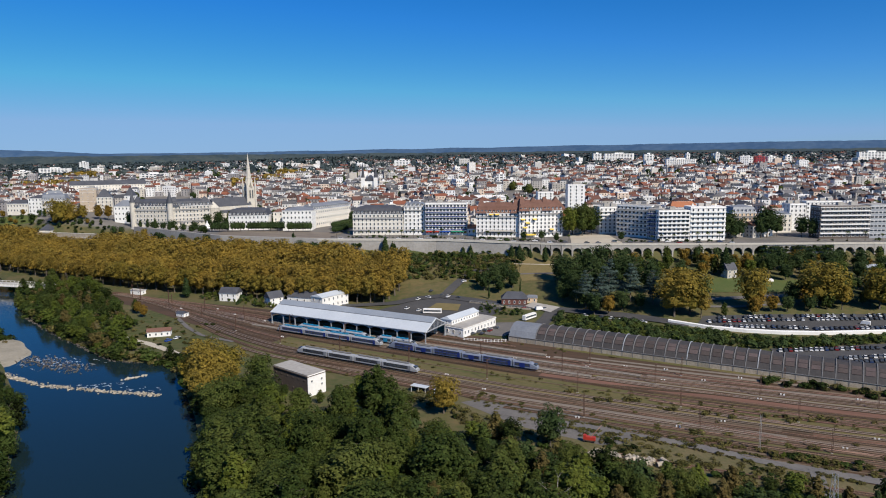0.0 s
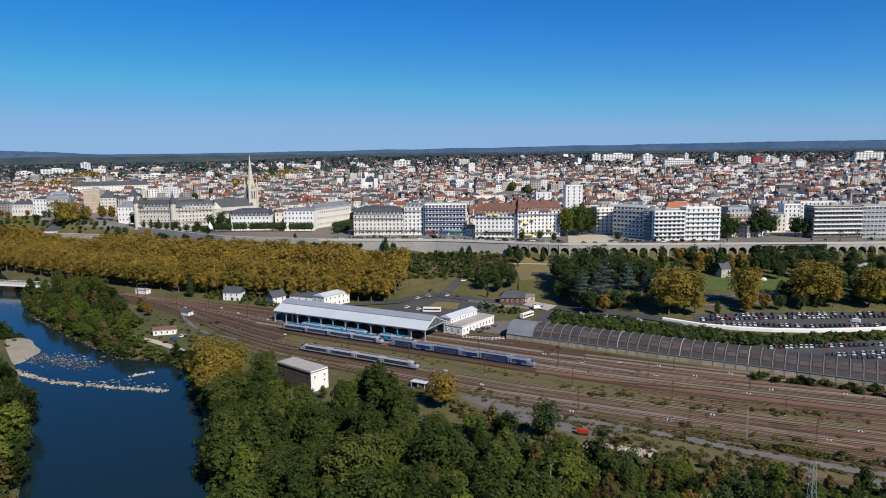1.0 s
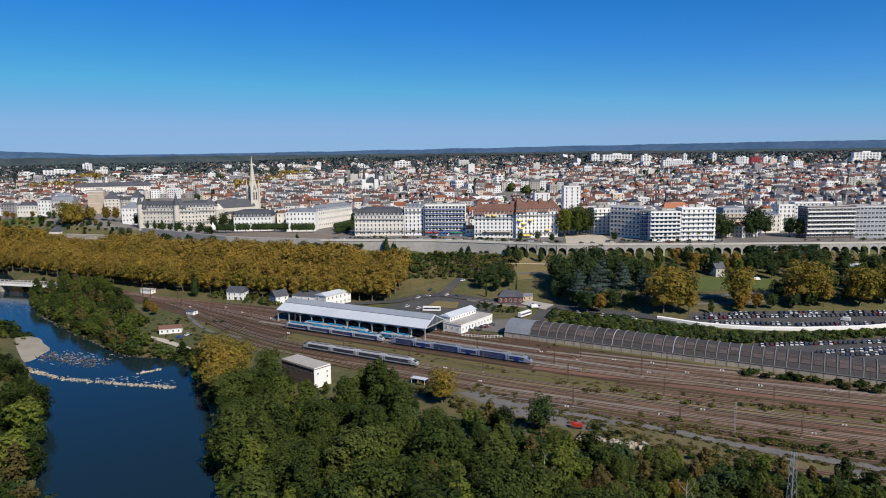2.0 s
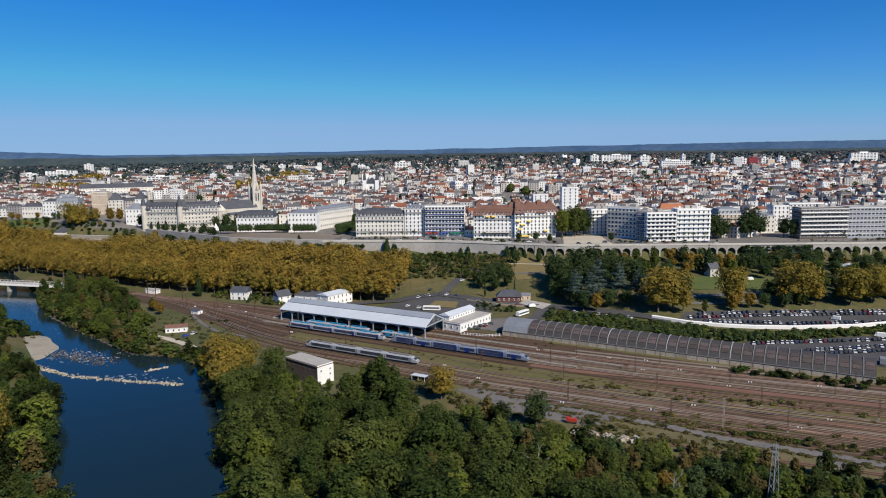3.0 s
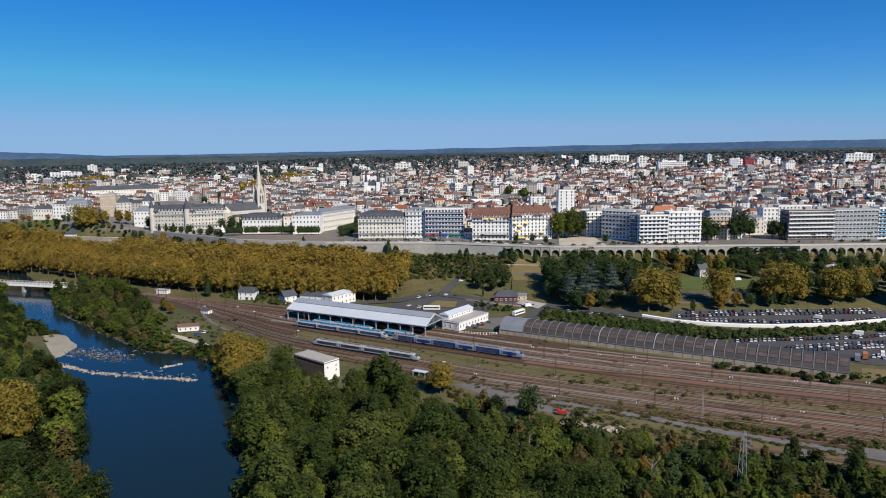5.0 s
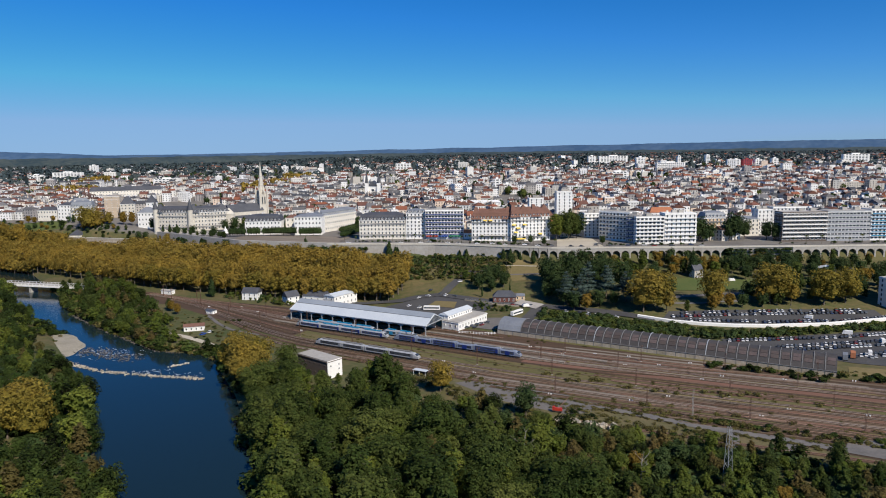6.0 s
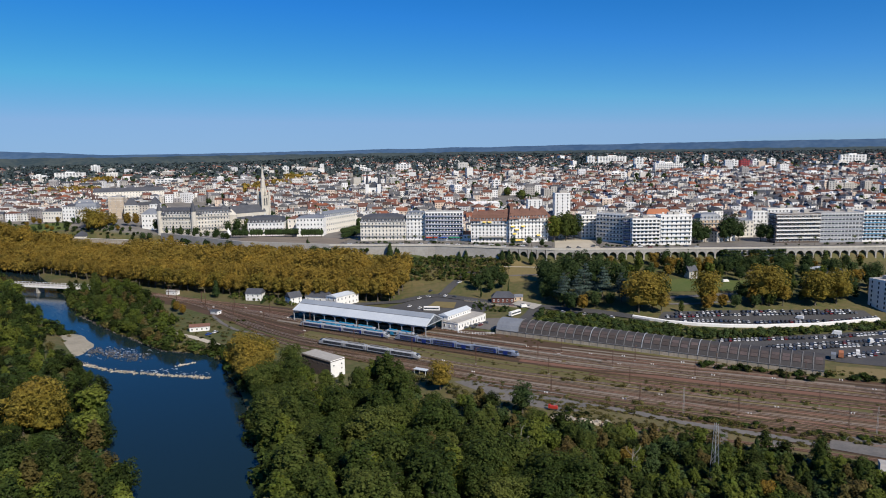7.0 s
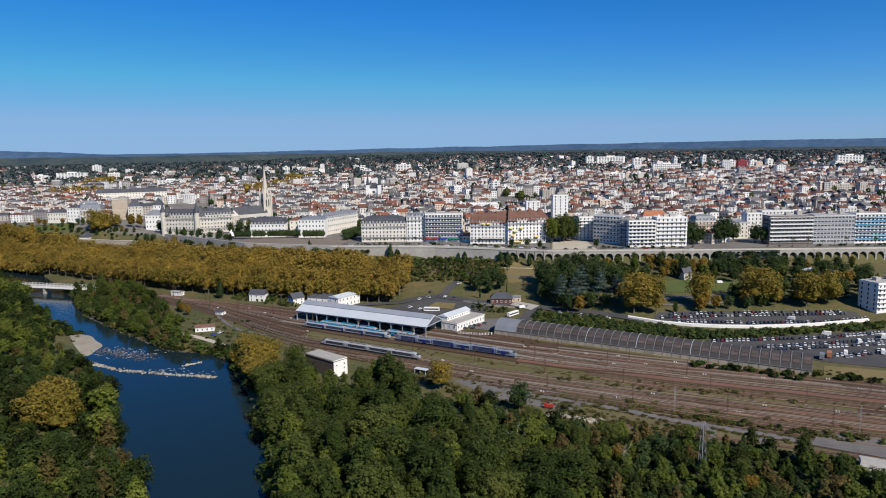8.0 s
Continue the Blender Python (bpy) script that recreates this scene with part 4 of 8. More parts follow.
def plant(kind, x, y, h, z=None, label=None, wide=1.0):
    """One tree that stands as a thing of its own."""
    spec = SPEC[kind]
    tm, cm = tree_mesh(kind)
    s = h / spec[2]
    z = ground_at(x, y) if z is None else z
    ob = new({"bush": "bush", "palm": "palm_tree"}.get(kind, "tree"), tm)
    ob.matrix_basis = pose(x, y, z, 0, 0, random.uniform(0, 360)) @ Matrix.Diagonal((s * wide, s * wide, s, 1))
    tagged(ob, label or spec[5], "tree" if kind != "bush" else "bush", {"broad": "trees of the riverside wood", "plane": "plane trees of the avenue"}.get(kind, ""))
    c = new("crown", cm)
    c.parent = ob
    return ob


MASS = {}


def mass(store, kind, x, y, h, wide=1.0, z=None):
    """A tree that goes into a joined wood."""
    MASS.setdefault(store, []).append((kind + "_far", x, y, ground_at(x, y) if z is None else z, h, wide))


def grow(store, label):
    """Join the trees of one wood, a mesh of trunks and one of leaves for each kind of leaf."""
    rng = np.random.default_rng(len(store))
    groups = {}
    for kind, x, y, z, h, wide in MASS[store]:
        tm, cm = tree_mesh(kind)
        s = h / SPEC[kind][2]
        t = rng.uniform(0, 6.28)
        for me, key in ((tm, "bark"), (cm, SPEC[kind][0]))[1 if SPEC[kind][2] < 5 else 0:]:
            co = np.empty(len(me.vertices) * 3, np.float32)
            me.vertices.foreach_get("co", co)
            co = co.reshape(-1, 3) * (s * wide, s * wide, s)
            p = np.stack([co[:, 0] * math.cos(t) - co[:, 1] * math.sin(t) + x, co[:, 0] * math.sin(t) + co[:, 1] * math.cos(t) + y, co[:, 2] + z], -1)
            ls, lt = np.empty(len(me.polygons), np.int32), np.empty(len(me.polygons), np.int32)
            me.polygons.foreach_get("loop_start", ls), me.polygons.foreach_get("loop_total", lt)
            vi = np.empty(len(me.loops), np.int32)
            me.loops.foreach_get("vertex_index", vi)
            groups.setdefault(key, []).append((p, vi, lt, rng.uniform(-0.5, 0.5)))
    for key, items in groups.items():
        me = bpy.data.meshes.new(store)
        base, V, I, T, A = 0, [], [], [], []
        for p, vi, lt, tint in items:
            V.append(p), I.append(vi + base), T.append(lt), A.append(np.full(len(p), tint, np.float32))
            base += len(p)
        V, I, T, A = np.concatenate(V), np.concatenate(I), np.concatenate(T), np.concatenate(A)
        me.vertices.add(len(V)), me.loops.add(len(I)), me.polygons.add(len(T))
        me.vertices.foreach_set("co", V.astype(np.float32).ravel())
        me.loops.foreach_set("vertex_index", I.astype(np.int32))
        me.polygons.foreach_set("loop_start", np.r_[0, np.cumsum(T)[:-1]].astype(np.int32))
        me.update(calc_edges=True)
        me.attributes.new("tint", "FLOAT", "POINT").data.foreach_set("value", A)
        me.materials.append(M[key])
        tagged(new(store + ("_trunks" if key == "bark" else "_leaves"), me), label, "trees", kind="stuff")


def in_poly(x, y, poly):
    ins = False
    for (ax, ay), (bx, by) in zip(poly, poly[1:] + poly[:1]):
        if (ay > y) != (by > y) and x < ax + (y - ay) / (by - ay) * (bx - ax):
            ins = not ins
    return ins


def scatter(poly, gap, seed, tries=6000):
    rr = random.Random(seed)
    x0, x1 = min(p[0] for p in poly), max(p[0] for p in poly)
    y0, y1 = min(p[1] for p in poly), max(p[1] for p in poly)
    cells, out = {}, []
    for _ in range(tries):
        x, y = rr.uniform(x0, x1), rr.uniform(y0, y1)
        if not in_poly(x, y, poly):
            continue
        c = (int(x // gap), int(y // gap))
        if any(math.dist((x, y), p) < gap for i in (-1, 0, 1) for j in (-1, 0, 1) for p in cells.get((c[0] + i, c[1] + j), ())):
            continue
        cells.setdefault(c, []).append((x, y))
        out.append((x, y))
    return out


# The riverside wood in front of the yard, tall at the river, lower towards the road.
for x, y, h, kind in ((-77, 286, 19, "broad"), (-63, 248, 19, "lime"), (-37, 245, 18, "broad"), (-28, 258, 19, "broad"), (-18, 251, 19, "broad"), (-44, 217, 21, "broad"),
                      (2, 260, 17, "gold"), (39, 228, 15.5, "dark"), (-14, 211, 19, "broad"), (-2, 172, 16, "dry"), (-48, 150, 13, "lime"), (-42, 143, 12, "lime"), (-36, 150, 14, "lime"), (30, 176, 13, "dry"), (22, 158, 14, "lime"), (50, 176, 10, "dry"), (76, 174, 9, "lime"), (98, 172, 8, "dry"), (64, 168, 11, "lime"), (70, 170, 10, "orange"), (140, 166, 14, "broad"), (110, 145, 9, "orange"), (122, 178, 9, "cone"), (90, 180, 9, "broad"),
                      (33, 180, 14, "lime"), (13, 170, 13, "broad")):
    plant(kind, x, y, h)
for x, y, h, wd in ((-105, 300, 23, 1.05), (-99, 287, 22, 1.05), (-113, 303, 14, 1.0), (-94, 298, 20, 1.0), (-98, 276, 17, 1.1), (-92, 282, 18, 1.0)):
    plant("gold", x, y, h, label="broad tree with golden autumn leaves at the river", wide=wd)
WOOD_TALL = [(-48, 105), (-56, 160), (-70, 205), (-86, 245), (-100, 280), (-90, 292), (-76, 278), (-54, 258), (-30, 262), (-12, 258), (4, 232), (18, 205), (35, 185), (50, 160), (60, 105)]
WOOD_LOW = [(40, 105), (48, 165), (38, 185), (22, 210), (8, 240), (22, 232), (34, 214), (62, 201), (90, 193), (120, 185), (150, 171), (176, 158), (205, 138), (215, 105)]
for x, y in scatter(WOOD_TALL, 5.4, 23, 4000):
    if not (math.dist((x, y), (-52, 272)) < 19 or math.dist((x, y), (1, 247)) < 9 or y > 270):
        mass("low_wood", random.choice(["broad", "bush", "shrub", "bush"]), x, y, random.uniform(4, 8), 1.3)
for x, y in scatter(WOOD_TALL, 8.4, 3):
    if not (math.dist((x, y), (-52, 272)) < 17 or math.dist((x, y), (-48, 258)) < 9 or math.dist((x, y), (1, 247)) < 11 or math.dist((x, y), (-97, 282)) < 14):
        plant(random.choice(["broad"] * 12 + ["lime"]), x, y, random.choice([random.uniform(10, 14), random.uniform(14, 19), random.uniform(18, 23)]) * (0.75 if y > 225 and -62 < x < -38 else 0.6 if x > -9 and y > 200 else 1), wide=random.uniform(1.1, 1.4))
for i, (x, y) in enumerate(scatter(WOOD_LOW, 5.6, 4)):
    k, h = random.choice(["broad"] * 7 + ["dark"] + ["lime"] * 5 + ["dry"] * 3), random.uniform(6, 12) * (1.0 if x < 60 else 0.9)
    if math.dist((x, y), (172, 158)) < 15 or math.dist((x, y), (63, 217)) < 9:
        continue
    if y > 150 and i % 5 == 1:
        plant(k, x, y, h, label="green broadleaf tree in the low wood", wide=1.2)
    else:
        mass("low_wood", k, x, y, h, 1.25)
for x, y in scatter(WOOD_LOW, 3.6, 14, 7000):
    if math.dist((x, y), (63, 217)) < 13 or math.dist((x, y), (172, 158)) < 15:
        continue
    mass("low_wood", random.choice(["bush", "bush", "shrub"]), x, y, random.uniform(2.5, 5.0), 1.3)
for (ax, ay), (bx, by) in zip(BANK_R[2:6], BANK_R[3:7]):
    for t in np.arange(0, 1, 2.6 / math.dist((ax, ay), (bx, by))):
        mass("low_wood", random.choice(["broad", "bush", "shrub", "bush", "lime"]), ax + (bx - ax) * t + random.uniform(-0.5, 5), ay + (by - ay) * t, random.uniform(3.5, 7.5), 1.25)
grow("low_wood", "dense low trees and bushes beside the service road")
def bare_tree(x, y, h, seed):
    """A leafless dead tree: trunk, limbs and forked twigs."""
    rr = random.Random(seed)
    ob = thing("dead_tree", "bleached dead tree with bare forked limbs", "tree", pose(x, y, ground_at(x, y) - 0.2), "dead trees of the wood")
    b = Build()
    b.tube((0, 0, 0), (0.2, 0.1, h * 0.6), 0.28, 0.16, 7)
    b.tube((0.2, 0.1, h * 0.6), (0.1, -0.2, h), 0.16, 0.03, 6)
    part("trunk", b, "deadwood", ob)
    for k in range(9):
        t, z = rr.uniform(0, 6.28), h * (0.4 + 0.5 * k / 9)
        p, d = Vector((0.15, 0, z)), Vector((math.cos(t), math.sin(t), rr.uniform(0.5, 1.1)))
        e = p + d * h * rr.uniform(0.12, 0.2)
        lb = Build()
        lb.tube(p, e, 0.10, 0.05, 5)
        for _ in range(3):
            f = e + (d + Vector((rr.uniform(-1, 1), rr.uniform(-1, 1), rr.uniform(0, 0.8)))) * h * 0.08
            lb.tube(e, f, 0.05, 0.015, 4)
        part("limb", lb, "deadwood", ob)


bare_tree(70, 163, 12.5, 1)
bare_tree(31, 171, 16, 2)
bare_tree(36, 178, 12, 3)
# The wood on the other bank.
LEFT_WOOD = [(-100, 105), (-108, 150), (-124, 172), (-152, 228), (-178, 276), (-214, 318), (-240, 350), (-272, 400), (-330, 470), (-400, 560), (-440, 590), (-440, 540), (-360, 410), (-300, 330), (-250, 250), (-205, 180), (-180, 105)]
for x, y in scatter(LEFT_WOOD, 7.9, 5) + [(x - 3, y) for x, y in BANK_L[3:8]] + [((x + q) / 2 - 3, (y + r) / 2) for (x, y), (q, r) in zip(BANK_L[3:7], BANK_L[4:8])]:
    if math.dist((x, y), (-238, 358)) < 17 or math.dist((x, y), (-254, 384)) < 15:
        continue
    if math.dist((x, y), (-171, 218)) < 12:
        continue
    near = 0.65 if 182 < y < 212 and -182 < x < -150 else 1
    mass("far_bank_wood", random.choice([("bank" if y < 290 else "broad")] * 9 + ["lime", "lime", "dry"]), x, y, near * random.uniform(11, 18) * (0.62 if y > 262 and x > -262 else 1), random.uniform(1.0, 1.25))
for x, y, h in ((-171, 219, 24), (-178, 226, 23), (-165, 213, 21), (-177, 213, 22)):
    plant("gold", x, y, h, label="tree with golden autumn leaves on the river bank", wide=1.05)
for x, y in scatter([(-258, 352), (-252, 392), (-282, 420), (-300, 400), (-280, 345)], 5.0, 61):
    mass("far_bank_wood", random.choice(["bush", "broad", "lime", "bush"]), x, y, random.uniform(3, 6.5), 1.3)
for x, y in scatter(LEFT_WOOD, 4.6, 67, 5000):
    if y < 330 and math.dist((x, y), (-238, 358)) > 25:
        mass("far_bank_wood", random.choice(["bush", "shrub", "bush"]), x, y, random.uniform(4, 6.5), 1.3)
for x, y in scatter([(-262, 352), (-272, 388), (-290, 418), (-318, 452), (-345, 480), (-330, 420), (-300, 350)], 6.0, 65):
    mass("far_bank_wood", random.choice(["broad", "broad", "lime"]), x, y, random.uniform(8, 14), 1.2)
for x, y in scatter([(-272, 350), (-270, 382), (-259, 374), (-247, 350), (-237, 333), (-229, 318), (-250, 318)], 3.4, 66):
    mass("far_bank_wood", random.choice(["bush", "bush", "lime", "broad"]), x, y, random.uniform(2.5, 6), 1.4)
grow("far_bank_wood", "dense green wood on the far river bank")
for x, y, h in ((-58, 278, 5.5), (-49, 273, 6), (-66, 281, 6), (-54, 268, 7)):
    plant("broad", x, y, h, label="rounded green tree before the rail building", wide=1.25)
# Gardens round the houses beyond the yard.
for x, y in scatter([(-172, 486), (-135, 463), (-100, 447), (-88, 455), (-122, 476), (-160, 496)], 4.2, 62):
    if math.dist((x, y), (-147, 482)) > 8.5 and math.dist((x, y), (-113, 466)) > 8 and math.dist((x, y), (-92, 468)) > 11:
        mass("house_gardens", random.choice(["bush", "shrub", "broad", "lime"]), x, y, random.uniform(2.0, 4.5), 1.25)
grow("house_gardens", "bushes and small trees round the houses")
# Scrub between the river and the tracks.
SCRUB = [(-122, 322), (-140, 338), (-172, 350), (-222, 396), (-280, 455), (-300, 490), (-330, 540), (-290, 560), (-262, 520), (-225, 470), (-196, 425), (-180, 400), (-165, 372), (-140, 345), (-118, 330)]
for i, (x, y) in enumerate(scatter(SCRUB, 6.5, 6)):
    k = random.choice(["broad"] * 3 + ["lime"] * 4 + ["bush", "bush", "dry"])
    if math.dist((x, y), (-160, 384)) < 17 or math.dist((x, y), (-178, 386)) < 10 or math.dist((x, y), (-150, 362)) < 13 or math.dist((x, y), (-138, 349)) < 7:
        continue
    mass("bank_scrub", k, x, y, random.uniform(6, 11) if k != "bush" else random.uniform(3, 5), 1.35)
for x, y in scatter(SCRUB, 4.0, 16):
    if not (math.dist((x, y), (-160, 382)) < 14 or math.dist((x, y), (-178, 384)) < 6 or math.dist((x, y), (-150, 361)) < 10 or math.dist((x, y), (-140, 351)) < 6):
        mass("bank_scrub", random.choice(["bush", "weed"]), x, y, random.uniform(1.5, 3.5), 1.2)
for (ax, ay), (bx, by) in zip(BANK_R[7:13], BANK_R[8:14]):
    for t in np.arange(0, 1, 2.0 / math.dist((ax, ay), (bx, by))):
        mass("bank_scrub", random.choice(["bush", "broad", "lime", "weed", "bush"]), ax + (bx - ax) * t + random.uniform(1, 11), ay + (by - ay) * t + random.uniform(-1, 3), random.uniform(2.5, 5.5), 1.4)
grow("bank_scrub", "bushes and low trees along the river bank")
for x, y, h in ((-306, 540, 15), (-262, 452, 13), (-270, 462, 13), (-292, 472, 14), (-254, 440, 10), (-285, 500, 13), (-298, 520, 13), (-216, 450, 9), (-209, 397, 9), (-200, 446, 9), (-245, 470, 10)):
    plant("broad", x, y, h, label="rounded green tree on the river bank", wide=1.2)
plant("orange", -196, 440, 9)
plant("orange", -188, 430, 9)
plant("cone", -182, 490, 16)
# The plane tree avenue.
A = [(-620, 735), (-500, 676), (-379, 612), (-290, 556), (-200, 512), (-100, 474), (-34, 462)]
B = [(-640, 764), (-515, 730), (-400, 690), (-317, 648), (-220, 594), (-140, 562), (-16, 508)]
for row in range(6):
    line = [(a[0] + (b[0] - a[0]) * row / 5, a[1] + (b[1] - a[1]) * row / 5) for a, b in zip(A, B)]
    d = np.r_[0, np.cumsum([math.dist(p, q) for p, q in zip(line, line[1:])])]
    for s in np.arange(random.uniform(0, 6), d[-1], 9.5):
        x = float(np.interp(s, d, [p[0] for p in line])) + random.uniform(-1.5, 1.5)
        y = float(np.interp(s, d, [p[1] for p in line])) + random.uniform(-1.5, 1.5)
        h = random.uniform(20.5, 26) + (9.5 if row > 2 and -320 < x < -60 else 2.5) - (5.5 if row == 0 else 0)
        if row == 0 and x > -260:
            plant("plane", x, y, h, wide=1.2)
        else:
            mass("plane_avenue", "plane", x, y, h, random.uniform(1.0, 1.15))
grow("plane_avenue", "rows of golden plane trees along an avenue")
# The park.
for kind, x, y, h in (("dark", 92, 462, 25), ("dark", 104, 470, 26), ("dark", 117, 476, 25), ("dark", 128, 468, 24), ("dark", 88, 456, 22), ("dark", 92, 440, 20), ("cedar", 96, 430, 25), ("cedar", 112, 436, 27),
                      ("cedar", 124, 428, 25), ("cedar", 136, 420, 22), ("dark", 98, 415, 15), ("orange", 106, 412, 14), ("dark", 140, 440, 24), ("dark", 94, 430, 16), ("dark", 84, 446, 15), ("dark", 88, 478, 22),
                      ("dark", 148, 412, 18), ("dark", 166, 420, 16), ("dark", 172, 430, 11), ("gold", 193, 409, 28), ("orange", 194, 404, 14), ("orange", 203, 402, 11), ("dark", 212, 402, 11), ("broad", 172, 398, 9),
                      ("dark", 222, 415, 15), ("dark", 226, 402, 11), ("dark", 250, 430, 18), ("broad", 262, 440, 17), ("dark", 258, 424, 16), ("broad", 292, 420, 19), ("dark", 300, 416, 18),
                      ("cone", 203, 472, 22), ("orange", 212, 476, 13), ("orange", 222, 478, 13), ("dark", 236, 476, 16), ("dark", 246, 484, 18), ("dark", 258, 480, 16), ("dark", 268, 484, 17), ("dark", 280, 476, 18), ("dark", 290, 486, 15), ("dark", 305, 482, 16),
                      ("dark", 240, 460, 13), ("broad", 228, 468, 12), ("dark", 320, 470, 15), ("dark", 190, 480, 10), ("broad", 180, 492, 7), ("broad", 168, 488, 6), ("broad", 205, 495, 8),
                      ("dark", 34, 478, 15), ("dark", 42, 486, 16), ("dark", 50, 490, 15), ("dark", 44, 472, 13), ("dark", 54, 476, 14), ("broad", 30, 490, 10), ("broad", 24, 498, 8), ("cypress", 36, 462, 11), ("cypress", 58, 466, 10),
                      ("cone", -42, 560, 17), ("cone", -34, 556, 12), ("dark", 66, 520, 13), ("cone", 84, 520, 13), ("dark", 300, 440, 12), ("dark", 330, 440, 14), ("dark", 345, 455, 16), ("dark", 92, 448, 21), ("dark", 110, 455, 24), ("dark", 122, 455, 22), ("dark", 100, 446, 22), ("dark", 132, 455, 23), ("dark", 116, 418, 14), ("dark", 126, 414, 12), ("cedar", 104, 424, 24), ("plane", 158, 398, 18), ("dark", 236, 426, 14), ("broad", 254, 414, 14), ("plane", 247, 405, 17), ("orange", 190, 398, 12), ("dark", 284, 436, 15), ("dark", 256, 462, 14), ("dark", 272, 462, 14), ("dark", 290, 458, 15)):
    plant(kind, x, y, h)
for x, y in scatter([(-4, 520), (20, 505), (62, 500), (66, 525), (40, 540), (-6, 548)], 5.0, 8):
    k = random.choice(["palm", "palm", "palm", "bush", "broad"])
    plant(k, x, y, random.uniform(4, 7) if k != "bush" else 3.0, label="small palm on the slope below the boulevard" if k == "palm" else "bush on the slope below the boulevard")
for x, y, h in ((143, 401, 30), (153, 403, 31), (148, 410, 29), (234, 409, 31), (242, 411, 28), (270, 405, 28), (287, 408, 28)):
    plant("gold", x, y, h, label="broad plane tree with golden leaves in the park", wide=1.05)
# The wooded slope between the arcade and the car park.
for x, y in scatter([(150, 476), (250, 470), (345, 455), (360, 500), (250, 506), (150, 514), (120, 512), (128, 490)], 8.5, 41):
    mass("slope_wood", random.choice(["dark", "dark", "dark", "broad", "broad", "orange", "lime"]), x, y, random.uniform(6, 14), 1.15)
for x, y in scatter([(214, 402), (262, 408), (350, 412), (350, 450), (262, 446), (246, 420)], 10, 42):
    mass("slope_wood", random.choice(["dark", "dark", "broad", "broad", "orange"]), x, y, random.uniform(8, 15), 1.15)
for x, y in scatter([(-24, 506), (20, 500), (64, 492), (90, 484), (128, 500), (90, 520), (60, 544), (0, 556), (-50, 560), (-60, 540)], 3.1, 43):
    if not 60 < x < 92:
        mass("slope_wood", random.choice(["bush", "weed", "weed", "shrub"]), x, y, random.uniform(1.5, 4.2), 1.25)
grow("slope_wood", "mixed trees and bushes on the slope below the arcade")
# Hedges and bushes along the lower roads.
for x, y in scatter([(69, 384), (103, 371), (127, 357), (156, 346), (182, 340), (297, 358), (303, 368), (205, 354), (168, 361), (134, 379), (110, 395), (76, 421)], 3.0, 9):
    mass("hedge", random.choice(["bush", "shrub", "shrub"]), x, y, random.uniform(2.5, 5), 1.2)
grow("hedge", "dense hedge and bushes along the road")


# ---- the town front ----
def make_wall():
    """The retaining wall and the arcade that carry the boulevard."""
    ob = thing("boulevard_arcade", "long pale stone retaining wall with arches under a boulevard", "retaining wall", kind="")
    pts = [(x, lerp(WALL, x)) for x in (-303, -190, -100, 0, 31, 60)]
    for (ax, ay), (bx, by) in zip(pts, pts[1:]):
        b = Build()
        d = math.dist((ax, ay), (bx, by))
        b.box((ax + bx) / 2, (ay + by) / 2 - 1.5, 14, d + 0.4, 2.4, 18.2, math.atan2(by - ay, bx - ax))
        part("wall", b, "concrete", ob, "pale retaining wall")
    x = 60.0
    while x < 420:
        w = 7.6
        ax, ay, bx, by = x, lerp(WALL, x), x + w, lerp(WALL, x + w)
        yaw = math.atan2(by - ay, bx - ax)
        gap = 245 < x < 300
        b = Build()
        c, s = math.cos(yaw), math.sin(yaw)
        q = lambda l, t, z: (ax + c * l - s * t, ay + s * l + c * t - 2.0, z)
        pw, r, z0, zs, zt = 1.2, (w - 1.2) / 2, 15.0, 25.2, 30.6
        if gap:
            b.box((ax + bx) / 2, (ay + by) / 2 - 1.6, 14, w + 0.05, 1.6, 17, yaw)
        else:
            b.hexa([q(-pw / 2, -1, z0), q(pw / 2, -1, z0), q(pw / 2, 3, z0), q(-pw / 2, 3, z0), q(-pw / 2, -1, zt), q(pw / 2, -1, zt), q(pw / 2, 3, zt), q(-pw / 2, 3, zt)])
            part("pier", b, "concrete", ob)
            b = Build()
            n = 10
            cur = [(w / 2 - r * math.cos(math.pi * k / n), zs + r * math.sin(math.pi * k / n)) for k in range(n + 1)]
            b.loft([[q(l, -0.9, h), q(l, 3, h), q(l, 3, zt), q(l, -0.9, zt)] for l, h in cur])
            # The back of each arch is coloured near-black to stand for its shade.
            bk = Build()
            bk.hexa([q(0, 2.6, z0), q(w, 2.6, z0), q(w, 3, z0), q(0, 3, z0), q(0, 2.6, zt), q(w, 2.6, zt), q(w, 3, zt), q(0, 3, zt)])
        arch = part("arch", b, "concrete", ob)
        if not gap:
            part("back_wall", bk, "black", arch, "recess wall coloured near-black for the shade inside")
        x += w
    for k in range(-100, 420, 10):
        ax, ay, bx, by = k, lerp(WALL, k), k + 10, lerp(WALL, k + 10)
        yaw = math.atan2(by - ay, bx - ax)
        p = Build()
        p.box((ax + bx) / 2, (ay + by) / 2 - 2.9, 30.6, math.dist((ax, ay), (bx, by)) + 0.02, 0.5, 1.5, yaw)
        p.box((ax + bx) / 2, (ay + by) / 2 - 1.0, 30.55, math.dist((ax, ay), (bx, by)) + 0.02, 4.2, 0.5, yaw)
        part("parapet", p, "stone", ob)


make_wall()
road("boulevard", [(x, lerp(WALL, x) + 7) for x in range(-300, 700, 20)], 8, "paleroad", "worn asphalt boulevard along the town front", dz=0.2)

